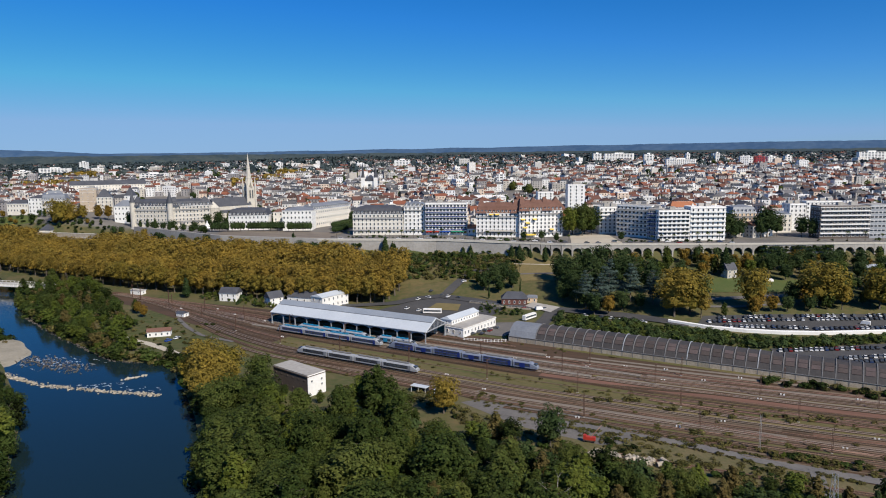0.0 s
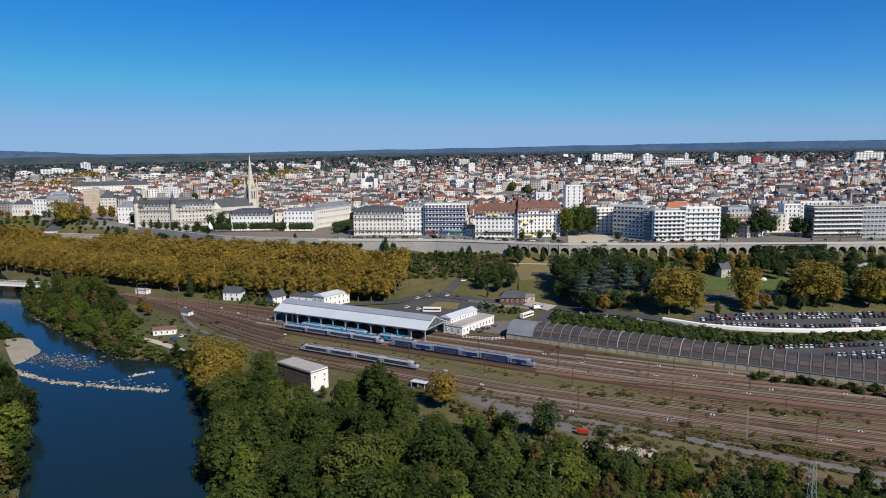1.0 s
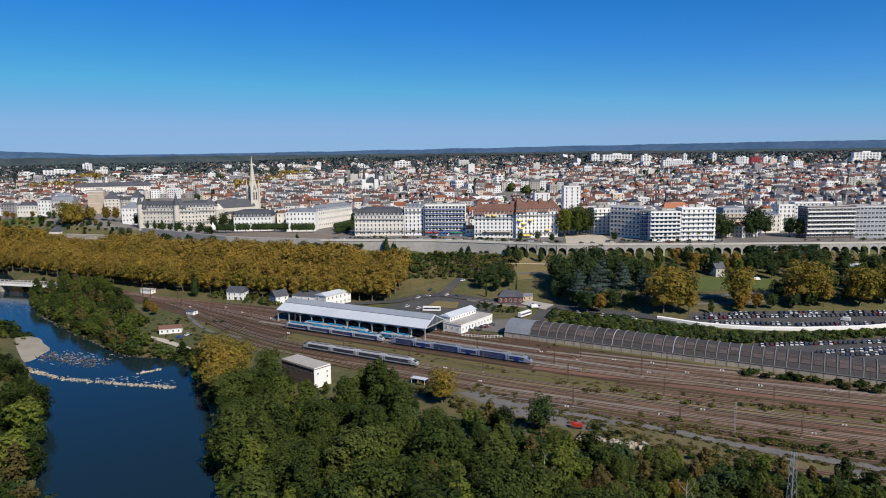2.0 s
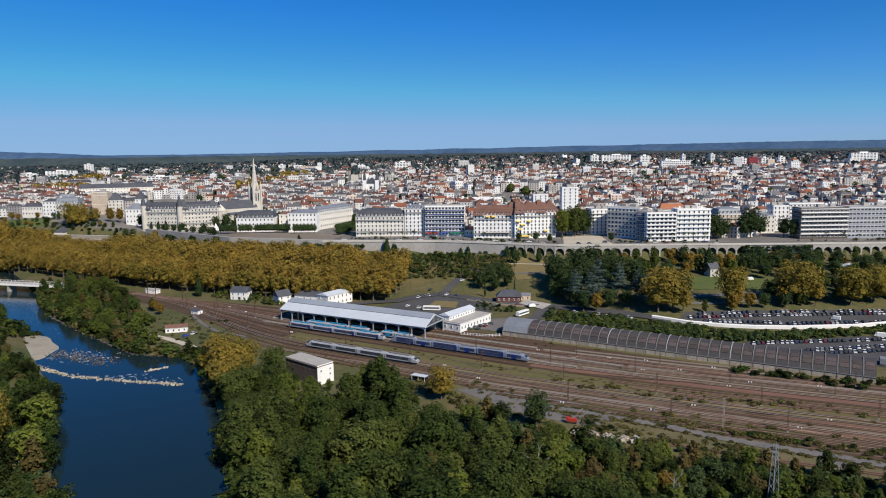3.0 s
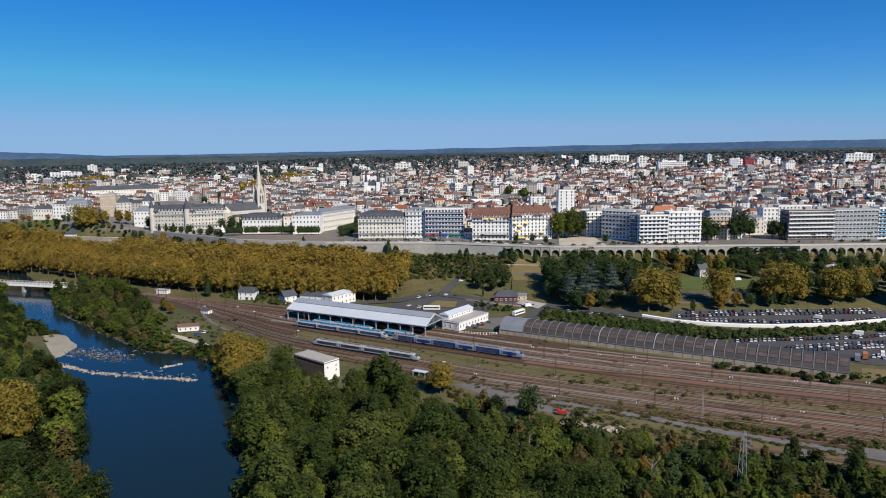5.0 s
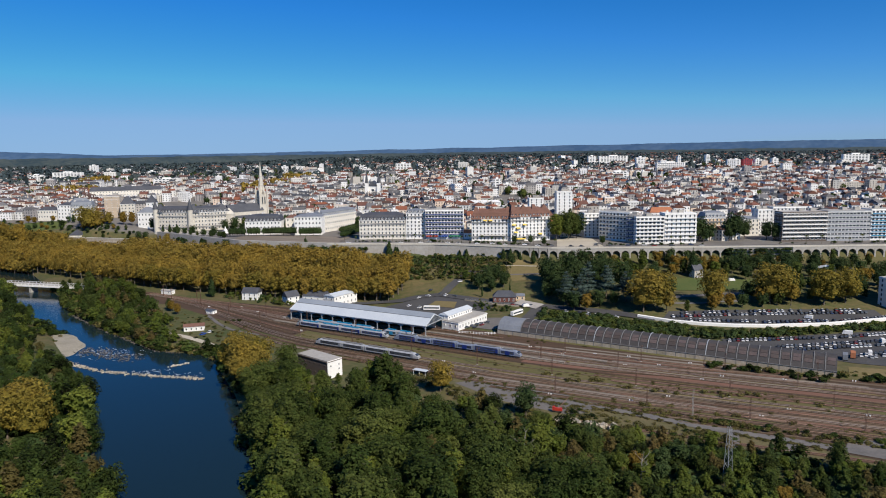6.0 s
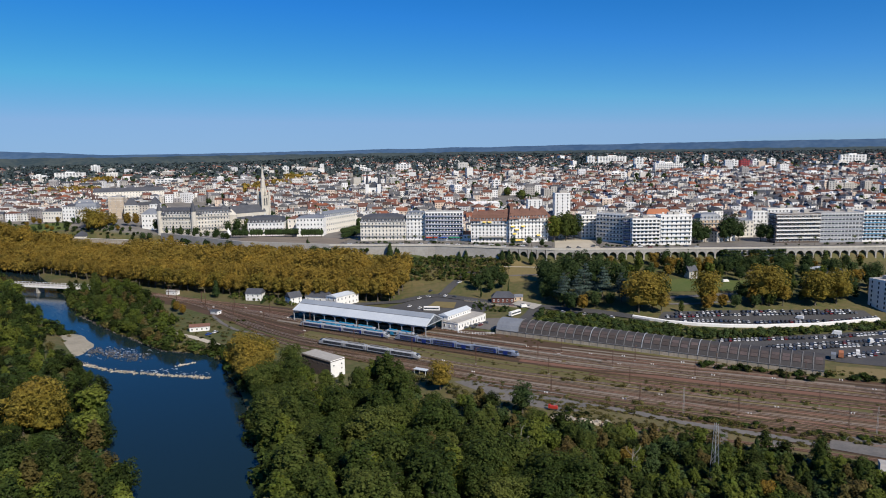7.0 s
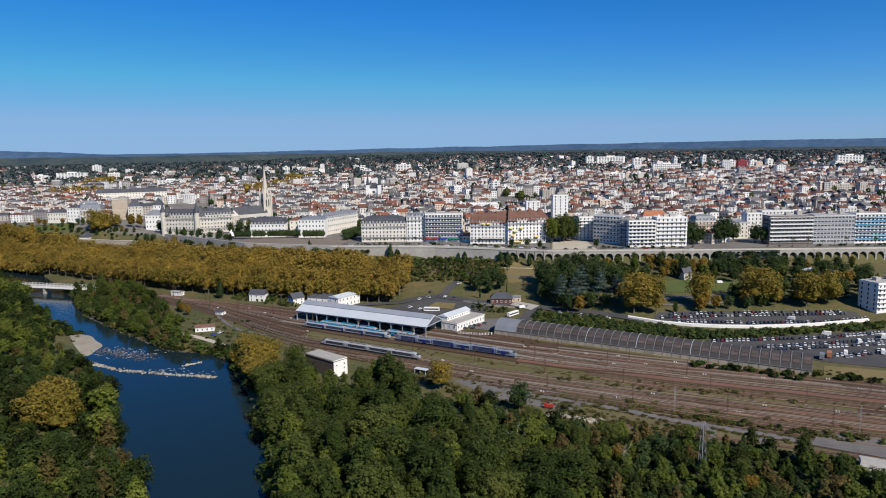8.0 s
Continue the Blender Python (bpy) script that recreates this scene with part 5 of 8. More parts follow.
# Left group, round the tower and the church.
mansion(-460, 756, -4, 24, 12, 2, "low cream building with a slate roof", "render", "slate", "hip", roofh=4, z=41, eave=52)
mansion(-436, 752, -6, 20, 14, 4, "white block with a dark hipped roof", "white", "slate", "hip", roofh=3, z=41, eave=58)
mansion(-412, 742, 14, 24, 16, 5, "pale castle wing with dormers", "stone", "darkzinc", "mansard", roofh=6, z=38, eave=56)
mansion(-425, 772, 50, 26, 14, 5, "pale castle wing with a steep grey roof", "stone", "darkzinc", "hip", roofh=7, z=38, eave=58)
mansion(-394, 780, 8, 18, 18, 8, "square pale brick keep", "keepbrick", "darkzinc", "flat", ww=0.9, wh=1.2, cols=3, chim=0, z=38, eave=66)
mansion(-372, 772, 20, 16, 14, 5, "pale building with a steep dark roof", "stone", "slate", "hip", roofh=9, z=38, eave=57)
mansion(-340, 762, 0, 10, 10, 5, "square pale tower with a pointed slate roof", "white", "slate", "hip", roofh=9, z=34, eave=59, chim=0)
mansion(-331, 726, 0, 19, 14, 3, "white house with a grey hipped roof", "white", "darkzinc", "hip", roofh=6, z=33, eave=50, chim=1)


def turret(x, y, z, h, r, roofh, label="round corner turret with a pointed slate roof"):
    ob = thing("turret", label, "turret", pose(x, y, z), group="turrets of the long stone house")
    b = Build()
    b.tube((0, 0, -1), (0, 0, h), r, r, 12)
    part("wall", b, "stone", ob)
    c = Build()
    c.tube((0, 0, h), (0, 0, h + roofh), r * 1.15, 0.05, 12)
    part("spire_roof", c, "slate", ob)


mansion(-289, 696, -3, 40, 16, 5, "long pale stone house with many windows", "stone", "slate", "mansard", roofh=4.5, chim=7, eave=52, pavilions=1, caph=2.4)
mansion(-252, 704, 24, 38, 16, 5, "long pale stone house wing with many windows", "stone", "slate", "mansard", roofh=4.5, chim=7, eave=51.5, pavilions=2, caph=2.4)
turret(-308, 697, 31, 25, 2.6, 11)
turret(-269, 694, 31, 24, 2.8, 13)


def make_church():
    ob = thing("church", "pale stone church with a slate roof and a tall pointed spire", "church", pose(-246, 764, 31, 0, 0, 42))
    nave = Build()
    nave.box(18, 0, -1, 44, 15, 16)
    part("nave", nave, "stone", ob)
    roof = Build()
    roof.gable(18, 0, 15, 44, 15, 9)
    part("roof", roof, "slate", ob)
    for s in (-1, 1):
        a = Build()
        a.box(18, s * 11, -1, 44, 7, 9)
        ai = part("aisle", a, "stone", ob)
        r = Build()
        r.gable(18, s * 10, 8, 44, 8, 3)
        part("aisle_roof", r, "slate", ai)
        for k in range(6):
            part("window", win(1.6, 4.5, "stone"), "", ob, at=pose(18 - 18 + k * 7.2, s * 14.55, 4.5, 0, 0, 0 if s < 0 else 180))
    ap = Build()
    ap.tube((-6, -9, -1), (-6, -9, 14), 6.5, 6.5, 10)
    ap.tube((-6, -9, 14), (-6, -9, 21), 6.8, 0.4, 10)
    part("apse", ap, "stone", ob)
    tw = Build()
    tw.box(42, 0, -1, 9.6, 9.6, 36)
    t = part("tower", tw, "stone", ob)
    for dx, dy in ((-1, -1), (1, -1), (1, 1), (-1, 1)):
        p = Build()
        p.box(42 + dx * 5.0, dy * 5.0, 0, 1.8, 1.8, 38)
        p.tube((42 + dx * 5.0, dy * 5.0, 38), (42 + dx * 5.0, dy * 5.0, 46), 1.1, 0.05, 6)
        part("buttress", p, "stone", t)
    for yaw in range(4):
        for k in (-1.6, 1.6):
            q = pose(42, 0, 0) @ pose(0, 0, 0, 0, 0, 90 * yaw) @ pose(k, -5.3, 27)
            part("belfry_opening", win(1.5, 9.0, "stone"), "", t, at=q)
    g = Build()
    for k in range(4):
        g.gable(42, 0, 34, 9.5, 3.6, 6, math.pi / 2 * k, over=0.1)
    part("gablet", g, "stone", t)
    sp = Build()
    sp.tube((42, 0, 34), (42, 0, 50), 4.5, 2.6, 8)
    sp.tube((42, 0, 50), (42, 0, 73.5), 2.6, 0.10, 8)
    for ring, z in ((3.2, 45.0), (2.0, 56.0)):
        sp.tube((42, 0, z), (42, 0, z + 0.6), ring + 0.35, ring + 0.35, 8)
    for k in range(8):
        t = math.pi / 4 * k
        sp.tube((42 + 4.4 * math.cos(t), 4.4 * math.sin(t), 36), (42 + 3.6 * math.cos(t), 3.6 * math.sin(t), 45), 0.55, 0.05, 5)
    part("spire", sp, "stone", ob, "tall octagonal stone spire")


make_church()
mansion(-180, 655, 2, 37, 20, 3, "white house with a slate mansard roof", "white", "slate", "mansard", roofh=5.5, chim=5, eave=45)
mansion(-154, 668, 2, 10, 14, 3, "narrow cream house with a brown roof", "render", "brownroof", "hip", roofh=3, chim=1, eave=47)
mansion(-131, 645, 0, 28, 26, 4, "white town house with dark windows", "white", "darkzinc", "hip", roofh=3, ww=1.5, wh=2.1, eave=50)
mansion(-104, 690, 62, 62, 14, 3, "long cream house with a grey roof", "render", "darkzinc", "mansard", roofh=4, chim=5, eave=49)
mansion(-51, 602, -2, 45, 20, 5, "cream hotel with a slate mansard roof and dormers", "render", "slate", "mansard", roofh=5, chim=9, eave=49.5, caph=2.5)
mansion(-19, 600, -3, 18, 20, 7, "tall ornate white town house", "white", "darkzinc", "mansard", roofh=2.5, eave=56, chim=2)
mod = mansion(9, 594, -4, 36.5, 16, 7, "white modern block with blue balconies", "white", "concrete", "flat", balcony="navy", ww=2.2, wh=2.0, cols=12, chim=0, eave=58.5)


def awning(x, y, yaw, w, m, z, label):
    b = Build()
    b.hexa([(-w / 2, -2.2, 0), (w / 2, -2.2, 0), (w / 2, 0, 0.9), (-w / 2, 0, 0.9), (-w / 2, -2.2, 0.15), (w / 2, -2.2, 0.15), (w / 2, 0, 1.05), (-w / 2, 0, 1.05)], bottom=True)
    ob = thing("awning", label, "awning", pose(x, y, z, 0, 0, yaw), b=b, mats=(m,))
    return ob


awning(-3, 594.5, -5, 11, "red", 34, "red cafe awning on a modern block")
awning(8, 593.7, -5, 9, "blue", 34, "blue cafe awning on a modern block")
awning(19, 593, -5, 11, "green", 34, "green cafe awning on a modern block")
mansion(31, 590, -6, 7, 14, 1, "low white shop house", "white", "tile", "gable", roofh=3, chim=1, eave=37)
mansion(53, 576, -6, 37.5, 18, 6, "white grand hotel with a brown mansard roof", "white", "brownroof", "mansard", roofh=5.5, chim=6, eave=51.5, pavilions=3, caph=3.2)
mansion(89, 574, 10, 38, 18, 7, "white grand hotel wing with balconies and a brown roof", "white", "brownroof", "mansard", roofh=5.5, chim=6, eave=53.5, pavilions=4, caph=3.2)
for k, (x, y, z) in enumerate(((77, 571.6, 43), (73, 571, 46), (83, 572.6, 46), (75, 571.4, 39), (98, 575, 37), (47, 576.2, 50), (52, 575.8, 50))):
    awning(x, y, 10 if x > 72 else -6, 3.5, "yellow", z, "small yellow awning on the grand hotel")
awning(54, 575.6, -6, 24, "concrete", 36, "long pinkish canopy over the hotel terrace")
awning(78, 571, 8, 12, "yellow", 33, "wide yellow awning over the hotel terrace")
# Right group.
mansion(152, 592, 4, 19, 18, 7, "narrow white block of flats", "white", "concrete", "flat", chim=1, balcony="white", eave=53.5)
mansion(165, 566, -42, 31, 16, 7, "grey block of flats with balconies", "white", "concrete", "flat", chim=1, balcony="concrete", ww=2, wh=1.9, eave=57)
mansion(177, 548, -38, 12, 14, 7, "modern block with dark balconies", "concrete", "concrete", "flat", balcony="navy", chim=0, eave=55)
mansion(190, 540, 0, 25, 16, 7, "white block of flats with wide balconies", "white", "concrete", "flat", balcony="white", ww=2.4, wh=2.0, cols=7, chim=1, eave=54.5)
mansion(217, 540, 0, 28, 15, 7, "ornate white house with arched balconies", "white", "white", "flat", chim=3, cols=7, eave=57, balcony="white")
mansion(264, 580, 2, 21, 16, 5, "pale pink house with a grey mansard roof", "ochre", "darkzinc", "mansard", roofh=5, eave=49, chim=2)
mansion(295, 585, 0, 26, 14, 4, "cream house with a low roof", "render", "darkzinc", "hip", roofh=2.5, eave=47)
mansion(321, 600, 0, 15, 14, 6, "white block of flats", "white", "concrete", "flat", chim=1, eave=54)
mansion(344, 600, 0, 32, 14, 7, "long white block of flats with rows of windows", "white", "concrete", "flat", ww=1.6, wh=1.6, chim=1, eave=56)
mansion(327.5, 541, 0, 40, 15, 7, "brown block of flats with cream balcony bands", "cladding", "concrete", "flat", balcony="white", ww=2.6, wh=1.8, cols=11, chim=0, eave=56.5)
mansion(367, 541, 0, 38, 15, 7, "grey office block with ribbon windows", "silver", "concrete", "flat", ww=2.8, wh=1.7, cols=12, chim=0, eave=57)
mansion(406, 541, 0, 39, 15, 8, "white block of flats with blue balconies", "white", "concrete", "flat", balcony="teal", ww=2.2, wh=1.8, chim=0, eave=58)
mansion(141, 683, 0, 17, 13, 11, "tall white tower block", "white", "concrete", "flat", chim=0, eave=69, cols=3)
mansion(113, 700, 0, 16, 14, 11, "tall white block of flats", "white", "concrete", "flat", chim=0, eave=61, cols=3)


# ---- the town behind ----
def town():
    rr = random.Random(11)
    walls, roofs, wins = Build(), Build(), Build()
    count = 0
    taken = [(-455, 760, 30), (-410, 760, 45), (-385, 770, 40), (-335, 745, 35), (-280, 710, 45), (-235, 765, 48), (-180, 670, 35), (-140, 665, 35), (-95, 690, 34), (-110, 660, 30), (-50, 615, 36), (10, 602, 32), (75, 580, 48), (150, 565, 40), (200, 550, 38), (264, 588, 20), (330, 590, 52), (400, 560, 45), (133, 656, 16), (113, 707, 18), (62, 824, 30), (-94, 992, 24), (-478, 1008, 55), (-160, 628, 46), (-215, 655, 28), (-225, 692, 32), (-240, 722, 30), (140, 690, 16)]
    y = 560.0
    while y < 2300:
        gap = 11 + (y - 560) * 0.011
        half = y * 0.72 + 130
        x = -half + rr.uniform(0, 20)
        while x < half:
            w = rr.uniform(7, 15) * (1 + (y > 1350) * rr.uniform(0, 0.5))
            d = rr.uniform(9, 14)
            px, py = x + w / 2, y + rr.uniform(-7, 7)
            x += w + rr.choice([0.3, 0.3, 0.5, 3, 9]) * (1 + (y - 560) / 900)
            if py < lerp(WALL, px) + 26 or any(math.dist((px, py), (a, b)) < c for a, b, c in taken):
                continue
            if y > 1250 and px < -0.1 * y and rr.random() < 0.5:
                continue
            if y > 1350 and rr.random() < 0.2 + (y - 1350) / 1300:
                continue
            if math.sin(px * 0.013 + 3) * math.sin(py * 0.011 + 1) > 0.72:
                continue
            z = ground_at(px, py)
            fl = rr.choice([2, 2, 3, 3, 3, 4, 4]) if y < 1350 else rr.choice([1, 2, 2, 3])
            h = fl * 3.1 + rr.uniform(0, 1.5)
            yaw = rr.choice([0, 0, 0.25, -0.2, math.pi / 2, math.pi / 2 + 0.2, 0.5])
            flat = rr.random() < 0.22
            if rr.random() < 0.035 and y > 1150:
                h, w, flat = h + rr.uniform(5, 13), w * 1.4, True
            count += 1
            near = count <= 85
            W, R, N = (Build(), Build(), Build()) if near else (walls, roofs, wins)
            W.box(px, py, z - 1, w, d, h + 1, yaw, bottom=False)
            if flat:
                W.box(px, py, z + h, w - 0.6, d - 0.6, 0.5, yaw, bottom=False)
                W.box(px + rr.uniform(-2, 2), py, z + h, 3, 3, 2.4, yaw, bottom=False)
            else:
                R.gable(px, py, z + h, w, d, d * rr.uniform(0.20, 0.34), yaw, hip=rr.choice([0, 0, d / 2]))
                for _ in range(rr.choice([1, 2, 2])):
                    W.box(px + rr.uniform(-w / 3, w / 3), py + rr.uniform(-1, 1), z + h, 1.3, 0.7, d * 0.3 + 1.4, yaw, bottom=False)
            cols = max(int(w / 3.4), 2)
            c, s = math.cos(yaw), math.sin(yaw)
            for face_y, length, ay in ((-d / 2, w, 0), (-w / 2, d, math.pi / 2), (-w / 2, d, -math.pi / 2)):
                if y > 1900 or y > 1200 and ay:
                    continue
                k = max(int(length / 3.4), 1)
                c2, s2 = math.cos(yaw + ay), math.sin(yaw + ay)
                if face_y * c2 > 0.3 * abs(face_y) and not near:
                    continue
                for f in range(max(int(h / 3.1), 1)):
                    for j in range(k):
                        lx = (j + 0.5) * length / k - length / 2
                        zz = z + f * 3.1 + 1.0
                        p = [(lx - 0.55, face_y - 0.04), (lx + 0.55, face_y - 0.04)]
                        q = [(px + c2 * a - s2 * b, py + s2 * a + c2 * b) for a, b in p]
                        N.face([(*q[0], zz), (*q[1], zz), (*q[1], zz + 1.6), (*q[0], zz + 1.6)])
            if near:
                base = Vector((px, py, z))
                for bb in (W, R, N):
                    bb.v = [tuple(Vector(v) - base) for v in bb.v]
                flatlab = "pale town house with a flat roof" if flat else "pale town house with a pitched roof among others"
                ob = thing("house", flatlab, "house", pose(px, py, z), group="houses of the old town")
                part("wall", W, "housewall", ob)
                if R.v:
                    part("roof", R, "houseroof", ob)
                part("glazing", N, "glass", ob, kind="stuff")
        y += gap + d * 0.75
    for _ in range(420):  # scattered houses out to the ridge
        py = rr.uniform(1900, 3900)
        px = rr.choice([rr.uniform(-0.7, 0.75), rr.uniform(0.0, 0.75)]) * py
        z, w, h = ground_at(px, py), rr.uniform(8, 20), rr.uniform(5, 9)
        walls.box(px, py, z - 1, w, 12, h + 3, rr.uniform(-0.4, 0.4), bottom=False)
        roofs.gable(px, py, z + h + 2, w, 12, 3.5, rr.uniform(-0.4, 0.4), hip=2)
    for nm, b, m, lab in (("far_house_walls", walls, "cityblock", "pale walls of hundreds of distant town houses"), ("far_house_roofs", roofs, "cityroof", "red brown and grey roofs of distant houses"), ("far_house_windows", wins, "glass", "dark windows of distant houses")):
        tagged(new(nm, b.mesh(nm, (m,))), lab, "houses", kind="stuff")


M["housewall"] = mat("house_wall", (0.98, 0.97, 0.95), (0.84, 0.82, 0.78), big=0.1, fine=0.7,
                     ramp=[(0.80, 0.78, 0.74), (0.72, 0.66, 0.56), (0.84, 0.83, 0.81), (0.60, 0.56, 0.50), (0.78, 0.73, 0.64), (0.80, 0.80, 0.80), (0.55, 0.50, 0.46)])
M["houseroof"] = mat("house_roof", (0.95, 0.95, 0.95), (0.7, 0.7, 0.7), big=0.15, fine=0.9, bump=0.2,
                     ramp=[(0.21, 0.095, 0.058), (0.105, 0.066, 0.052), (0.25, 0.12, 0.075), (0.085, 0.088, 0.098), (0.155, 0.082, 0.06), (0.12, 0.072, 0.056), (0.33, 0.115, 0.055), (0.075, 0.08, 0.092), (0.18, 0.105, 0.08)])
town()


def leaf_cloud(name, material, pos, label, seed):
    """Leafy clumps in one mesh; pos: x, y, height, leaves, width and leaf size as shares of the height."""
    r = np.random.default_rng(seed)
    V = []
    for x, y, h, n, wide, size in pos:
        d = r.normal(size=(n, 3))
        d /= np.linalg.norm(d, axis=1, keepdims=True)
        c = np.array([x, y, ground_at(x, y) + h * 0.55]) + d * np.array([h * wide, h * wide, h * 0.45]) * r.uniform(0.8, 1.1, (n, 1))
        a = np.cross(d + r.normal(size=(n, 3)) * 0.4, r.normal(size=(n, 3)))
        a /= np.linalg.norm(a, axis=1, keepdims=True)
        b = np.cross(d, a)
        s = h * r.uniform(0.6, 1.3, (n, 1)) * size
        V.append(np.stack([c + a * s, c - a * s * 0.6 + b * s, c - a * s * 0.6 - b * s], 1).reshape(-1, 3))
    v = np.concatenate(V)
    me = bpy.data.meshes.new(name)
    me.vertices.add(len(v)), me.loops.add(len(v)), me.polygons.add(len(v) // 3)
    me.vertices.foreach_set("co", v.astype(np.float32).ravel())
    me.loops.foreach_set("vertex_index", np.arange(len(v), dtype=np.int32))
    me.polygons.foreach_set("loop_start", np.arange(0, len(v), 3, dtype=np.int32))
    me.update(calc_edges=True)
    me.materials.append(M[material])
    tagged(new(name, me), label, "trees", kind="stuff")


def far_trees():
    """Town trees and the woods beyond."""
    r = np.random.default_rng(5)
    pos = {"darkleaf": [], "leaf": [], "plane": []}
    for _ in range(900):
        y = r.uniform(700, 1700)
        x = r.uniform(-0.75, 0.75) * y
        if y > lerp(WALL, x) + 70:
            pos["leaf" if r.random() < 0.35 else "darkleaf"].append((x, y, r.uniform(6, 13), 110, 0.42, 0.15))
    for x0, y0, x1, y1, n in ((-665, 1134, -585, 1110, 26), (-733, 1391, -691, 1402, 16), (-342, 1133, -299, 1255, 34), (-304, 1258, -295, 1451, 40)):
        for _ in range(n):
            t = r.random()
            pos["plane"].append((x0 + (x1 - x0) * t + r.normal() * 14, y0 + (y1 - y0) * t + r.normal() * 14, r.uniform(12, 18), 110, 0.5, 0.15))
    for m, p in pos.items():
        leaf_cloud("town_trees", m, p, {"plane": "golden avenue trees among the far houses"}.get(m, "green trees between the town houses"), 7)
    # These far trees carry the haze of distance in their leaf colour.
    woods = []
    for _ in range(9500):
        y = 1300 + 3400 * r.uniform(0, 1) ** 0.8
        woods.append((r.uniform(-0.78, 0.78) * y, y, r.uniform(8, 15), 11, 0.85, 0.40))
    leaf_cloud("distant_trees", "farwood", woods, "dark woods in the distance with haze blue in their colour", 8)


far_trees()


def hills():
    """Low wooded ridges on the horizon, their colours tinted for distance haze."""
    prof = [(-3400, 172), (-2900, 170), (-2600, 160), (-2200, 135), (-1900, 118), (-1500, 116), (-1100, 120), (-700, 124), (-300, 130), (200, 134), (700, 138), (1300, 142), (1900, 146), (2400, 146), (2900, 152), (3600, 156)]
    b = Build()
    n = 320
    rows = ((-300, 40, 0), (-220, 78, 0), (-160, 92, 0), (-110, 104, 0), (-60, None, 0.6), (0, None, 1.0))
    for i in range(n + 1):
        x = -3600 + 7200 * i / n
        z = lerp(prof, x) + 5 * noise.noise((x * 0.004, 0, 0)) + 2.5 * noise.noise((x * 0.03, 3, 0))
        y = 4780 - abs(x) * 0.45
        for k, (dy, zz, t) in enumerate(rows):
            w = 5 * noise.noise((x * 0.02, k * 3.1, 1)) + 3 * noise.noise((x * 0.09, k * 2.1, 5))
            b.v.append((x, y + dy, zz + w if zz else 104 + (z - 104) * t + w * (1 - t) * 0.5))
    m = len(rows)
    for i in range(n):
        for k in range(m - 1):
            q = i * m + k
            b.f.append((q, q + m, q + m + 1, q + 1))
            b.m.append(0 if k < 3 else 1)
    tagged(new("hill_ridge", b.mesh("hill_ridge", ("farwood", "hill"), True)), "low wooded hills on the horizon with haze blue in their colour", "hills", kind="structure")


# The blue is aerial haze painted into the hill colour.
M["hill"] = mat("haze_blue_hill", (0.034, 0.078, 0.152), (0.060, 0.110, 0.185), big=0.006, fine=0.03, amount=0.35)
hills()


# ---- the goods shed ----
def make_shed():
    u0, u1, v0, W = -148.0, 38.5, 334.4, 19.5
    L = u1 - u0
    x0, y0 = xy(u0, v0)
    ob = thing("goods_shed", "long goods shed with a dark barrel roof on pale concrete walls", "goods shed", pose(x0, y0, 0, 0, 0, -30))
    wall, rise = 3.0, 5.9
    def arc(t):
        return (W * t, wall + rise * (1 - (2 * t - 1) ** 2) ** 0.66)
    bays = 36
    bw = L / bays
    n = 10
    for i in range(bays):
        a, c = i * bw, (i + 1) * bw
        b = Build()
        ys = [arc(k / n) for k in range(n + 1)]
        b.loft([[(q, y, z - 0.15) for y, z in ys] + [(q, y, z) for y, z in ys[::-1]] for q in (a, c)])
        zinc = i < 3
        rf = part("roof_bay", b, "darkzinc" if zinc else "shedroof", ob, "grey metal roof bay" if zinc else "")
        if not zinc:
            for ta, tb in ((0.08, 0.17), (0.185, 0.29)):
                s = Build()
                (ya, za), (yb, zb) = arc(ta), arc(tb)
                s.hexa([(a + 0.8, ya, za - 0.1), (c - 0.8, ya, za - 0.1), (c - 0.8, yb, zb - 0.1), (a + 0.8, yb, zb - 0.1), (a + 0.8, ya, za + 0.16), (c - 0.8, ya, za + 0.16), (c - 0.8, yb, zb + 0.16), (a + 0.8, yb, zb + 0.16)])
                part("skylight", s, "skylight", rf)
            rb = Build()
            rb.loft([[(q, y, z) for y, z in ys] + [(q, y, z + 0.35) for y, z in ys[::-1]] for q in (a - 0.18, a + 0.18)])
            part("rib", rb, "steel" if i in (18, 24, 12) else "shedrib", ob, "raised roof rib")
        w = Build()
        w.box((a + c) / 2, 0.0, 0, bw - 0.35, 0.3, wall - 0.45)
        part("wall_panel", w, "stainedwall", ob, "stained concrete wall panel")
        p = Build()
        p.box(a, 0.02, 0, 0.35, 0.5, wall)
        part("pier", p, "shedrib", ob)
    e = Build()
    e.box(L / 2, 0.2, wall - 0.45, L, 0.35, 0.35)
    part("eave_band", e, "black", ob, "dark band under the roof edge")
    g = Build()
    g.box(L / 2, -0.15, wall - 0.25, L + 0.3, 0.4, 0.3)
    part("gutter", g, "shedrib", ob)
    bk = Build()
    bk.box(L / 2, W - 0.15, 0, L, 0.3, wall)
    part("back_wall", bk, "concrete", ob)
    for gx in (0.0, L):
        en = Build()
        en.face([(gx, W * t, z) for t, z in [(0, 0)] + [(k / n, arc(k / n)[1] - 0.1) for k in range(n + 1)] + [(1, 0)]])
        part("end_wall", en, "concrete", ob)


make_shed()


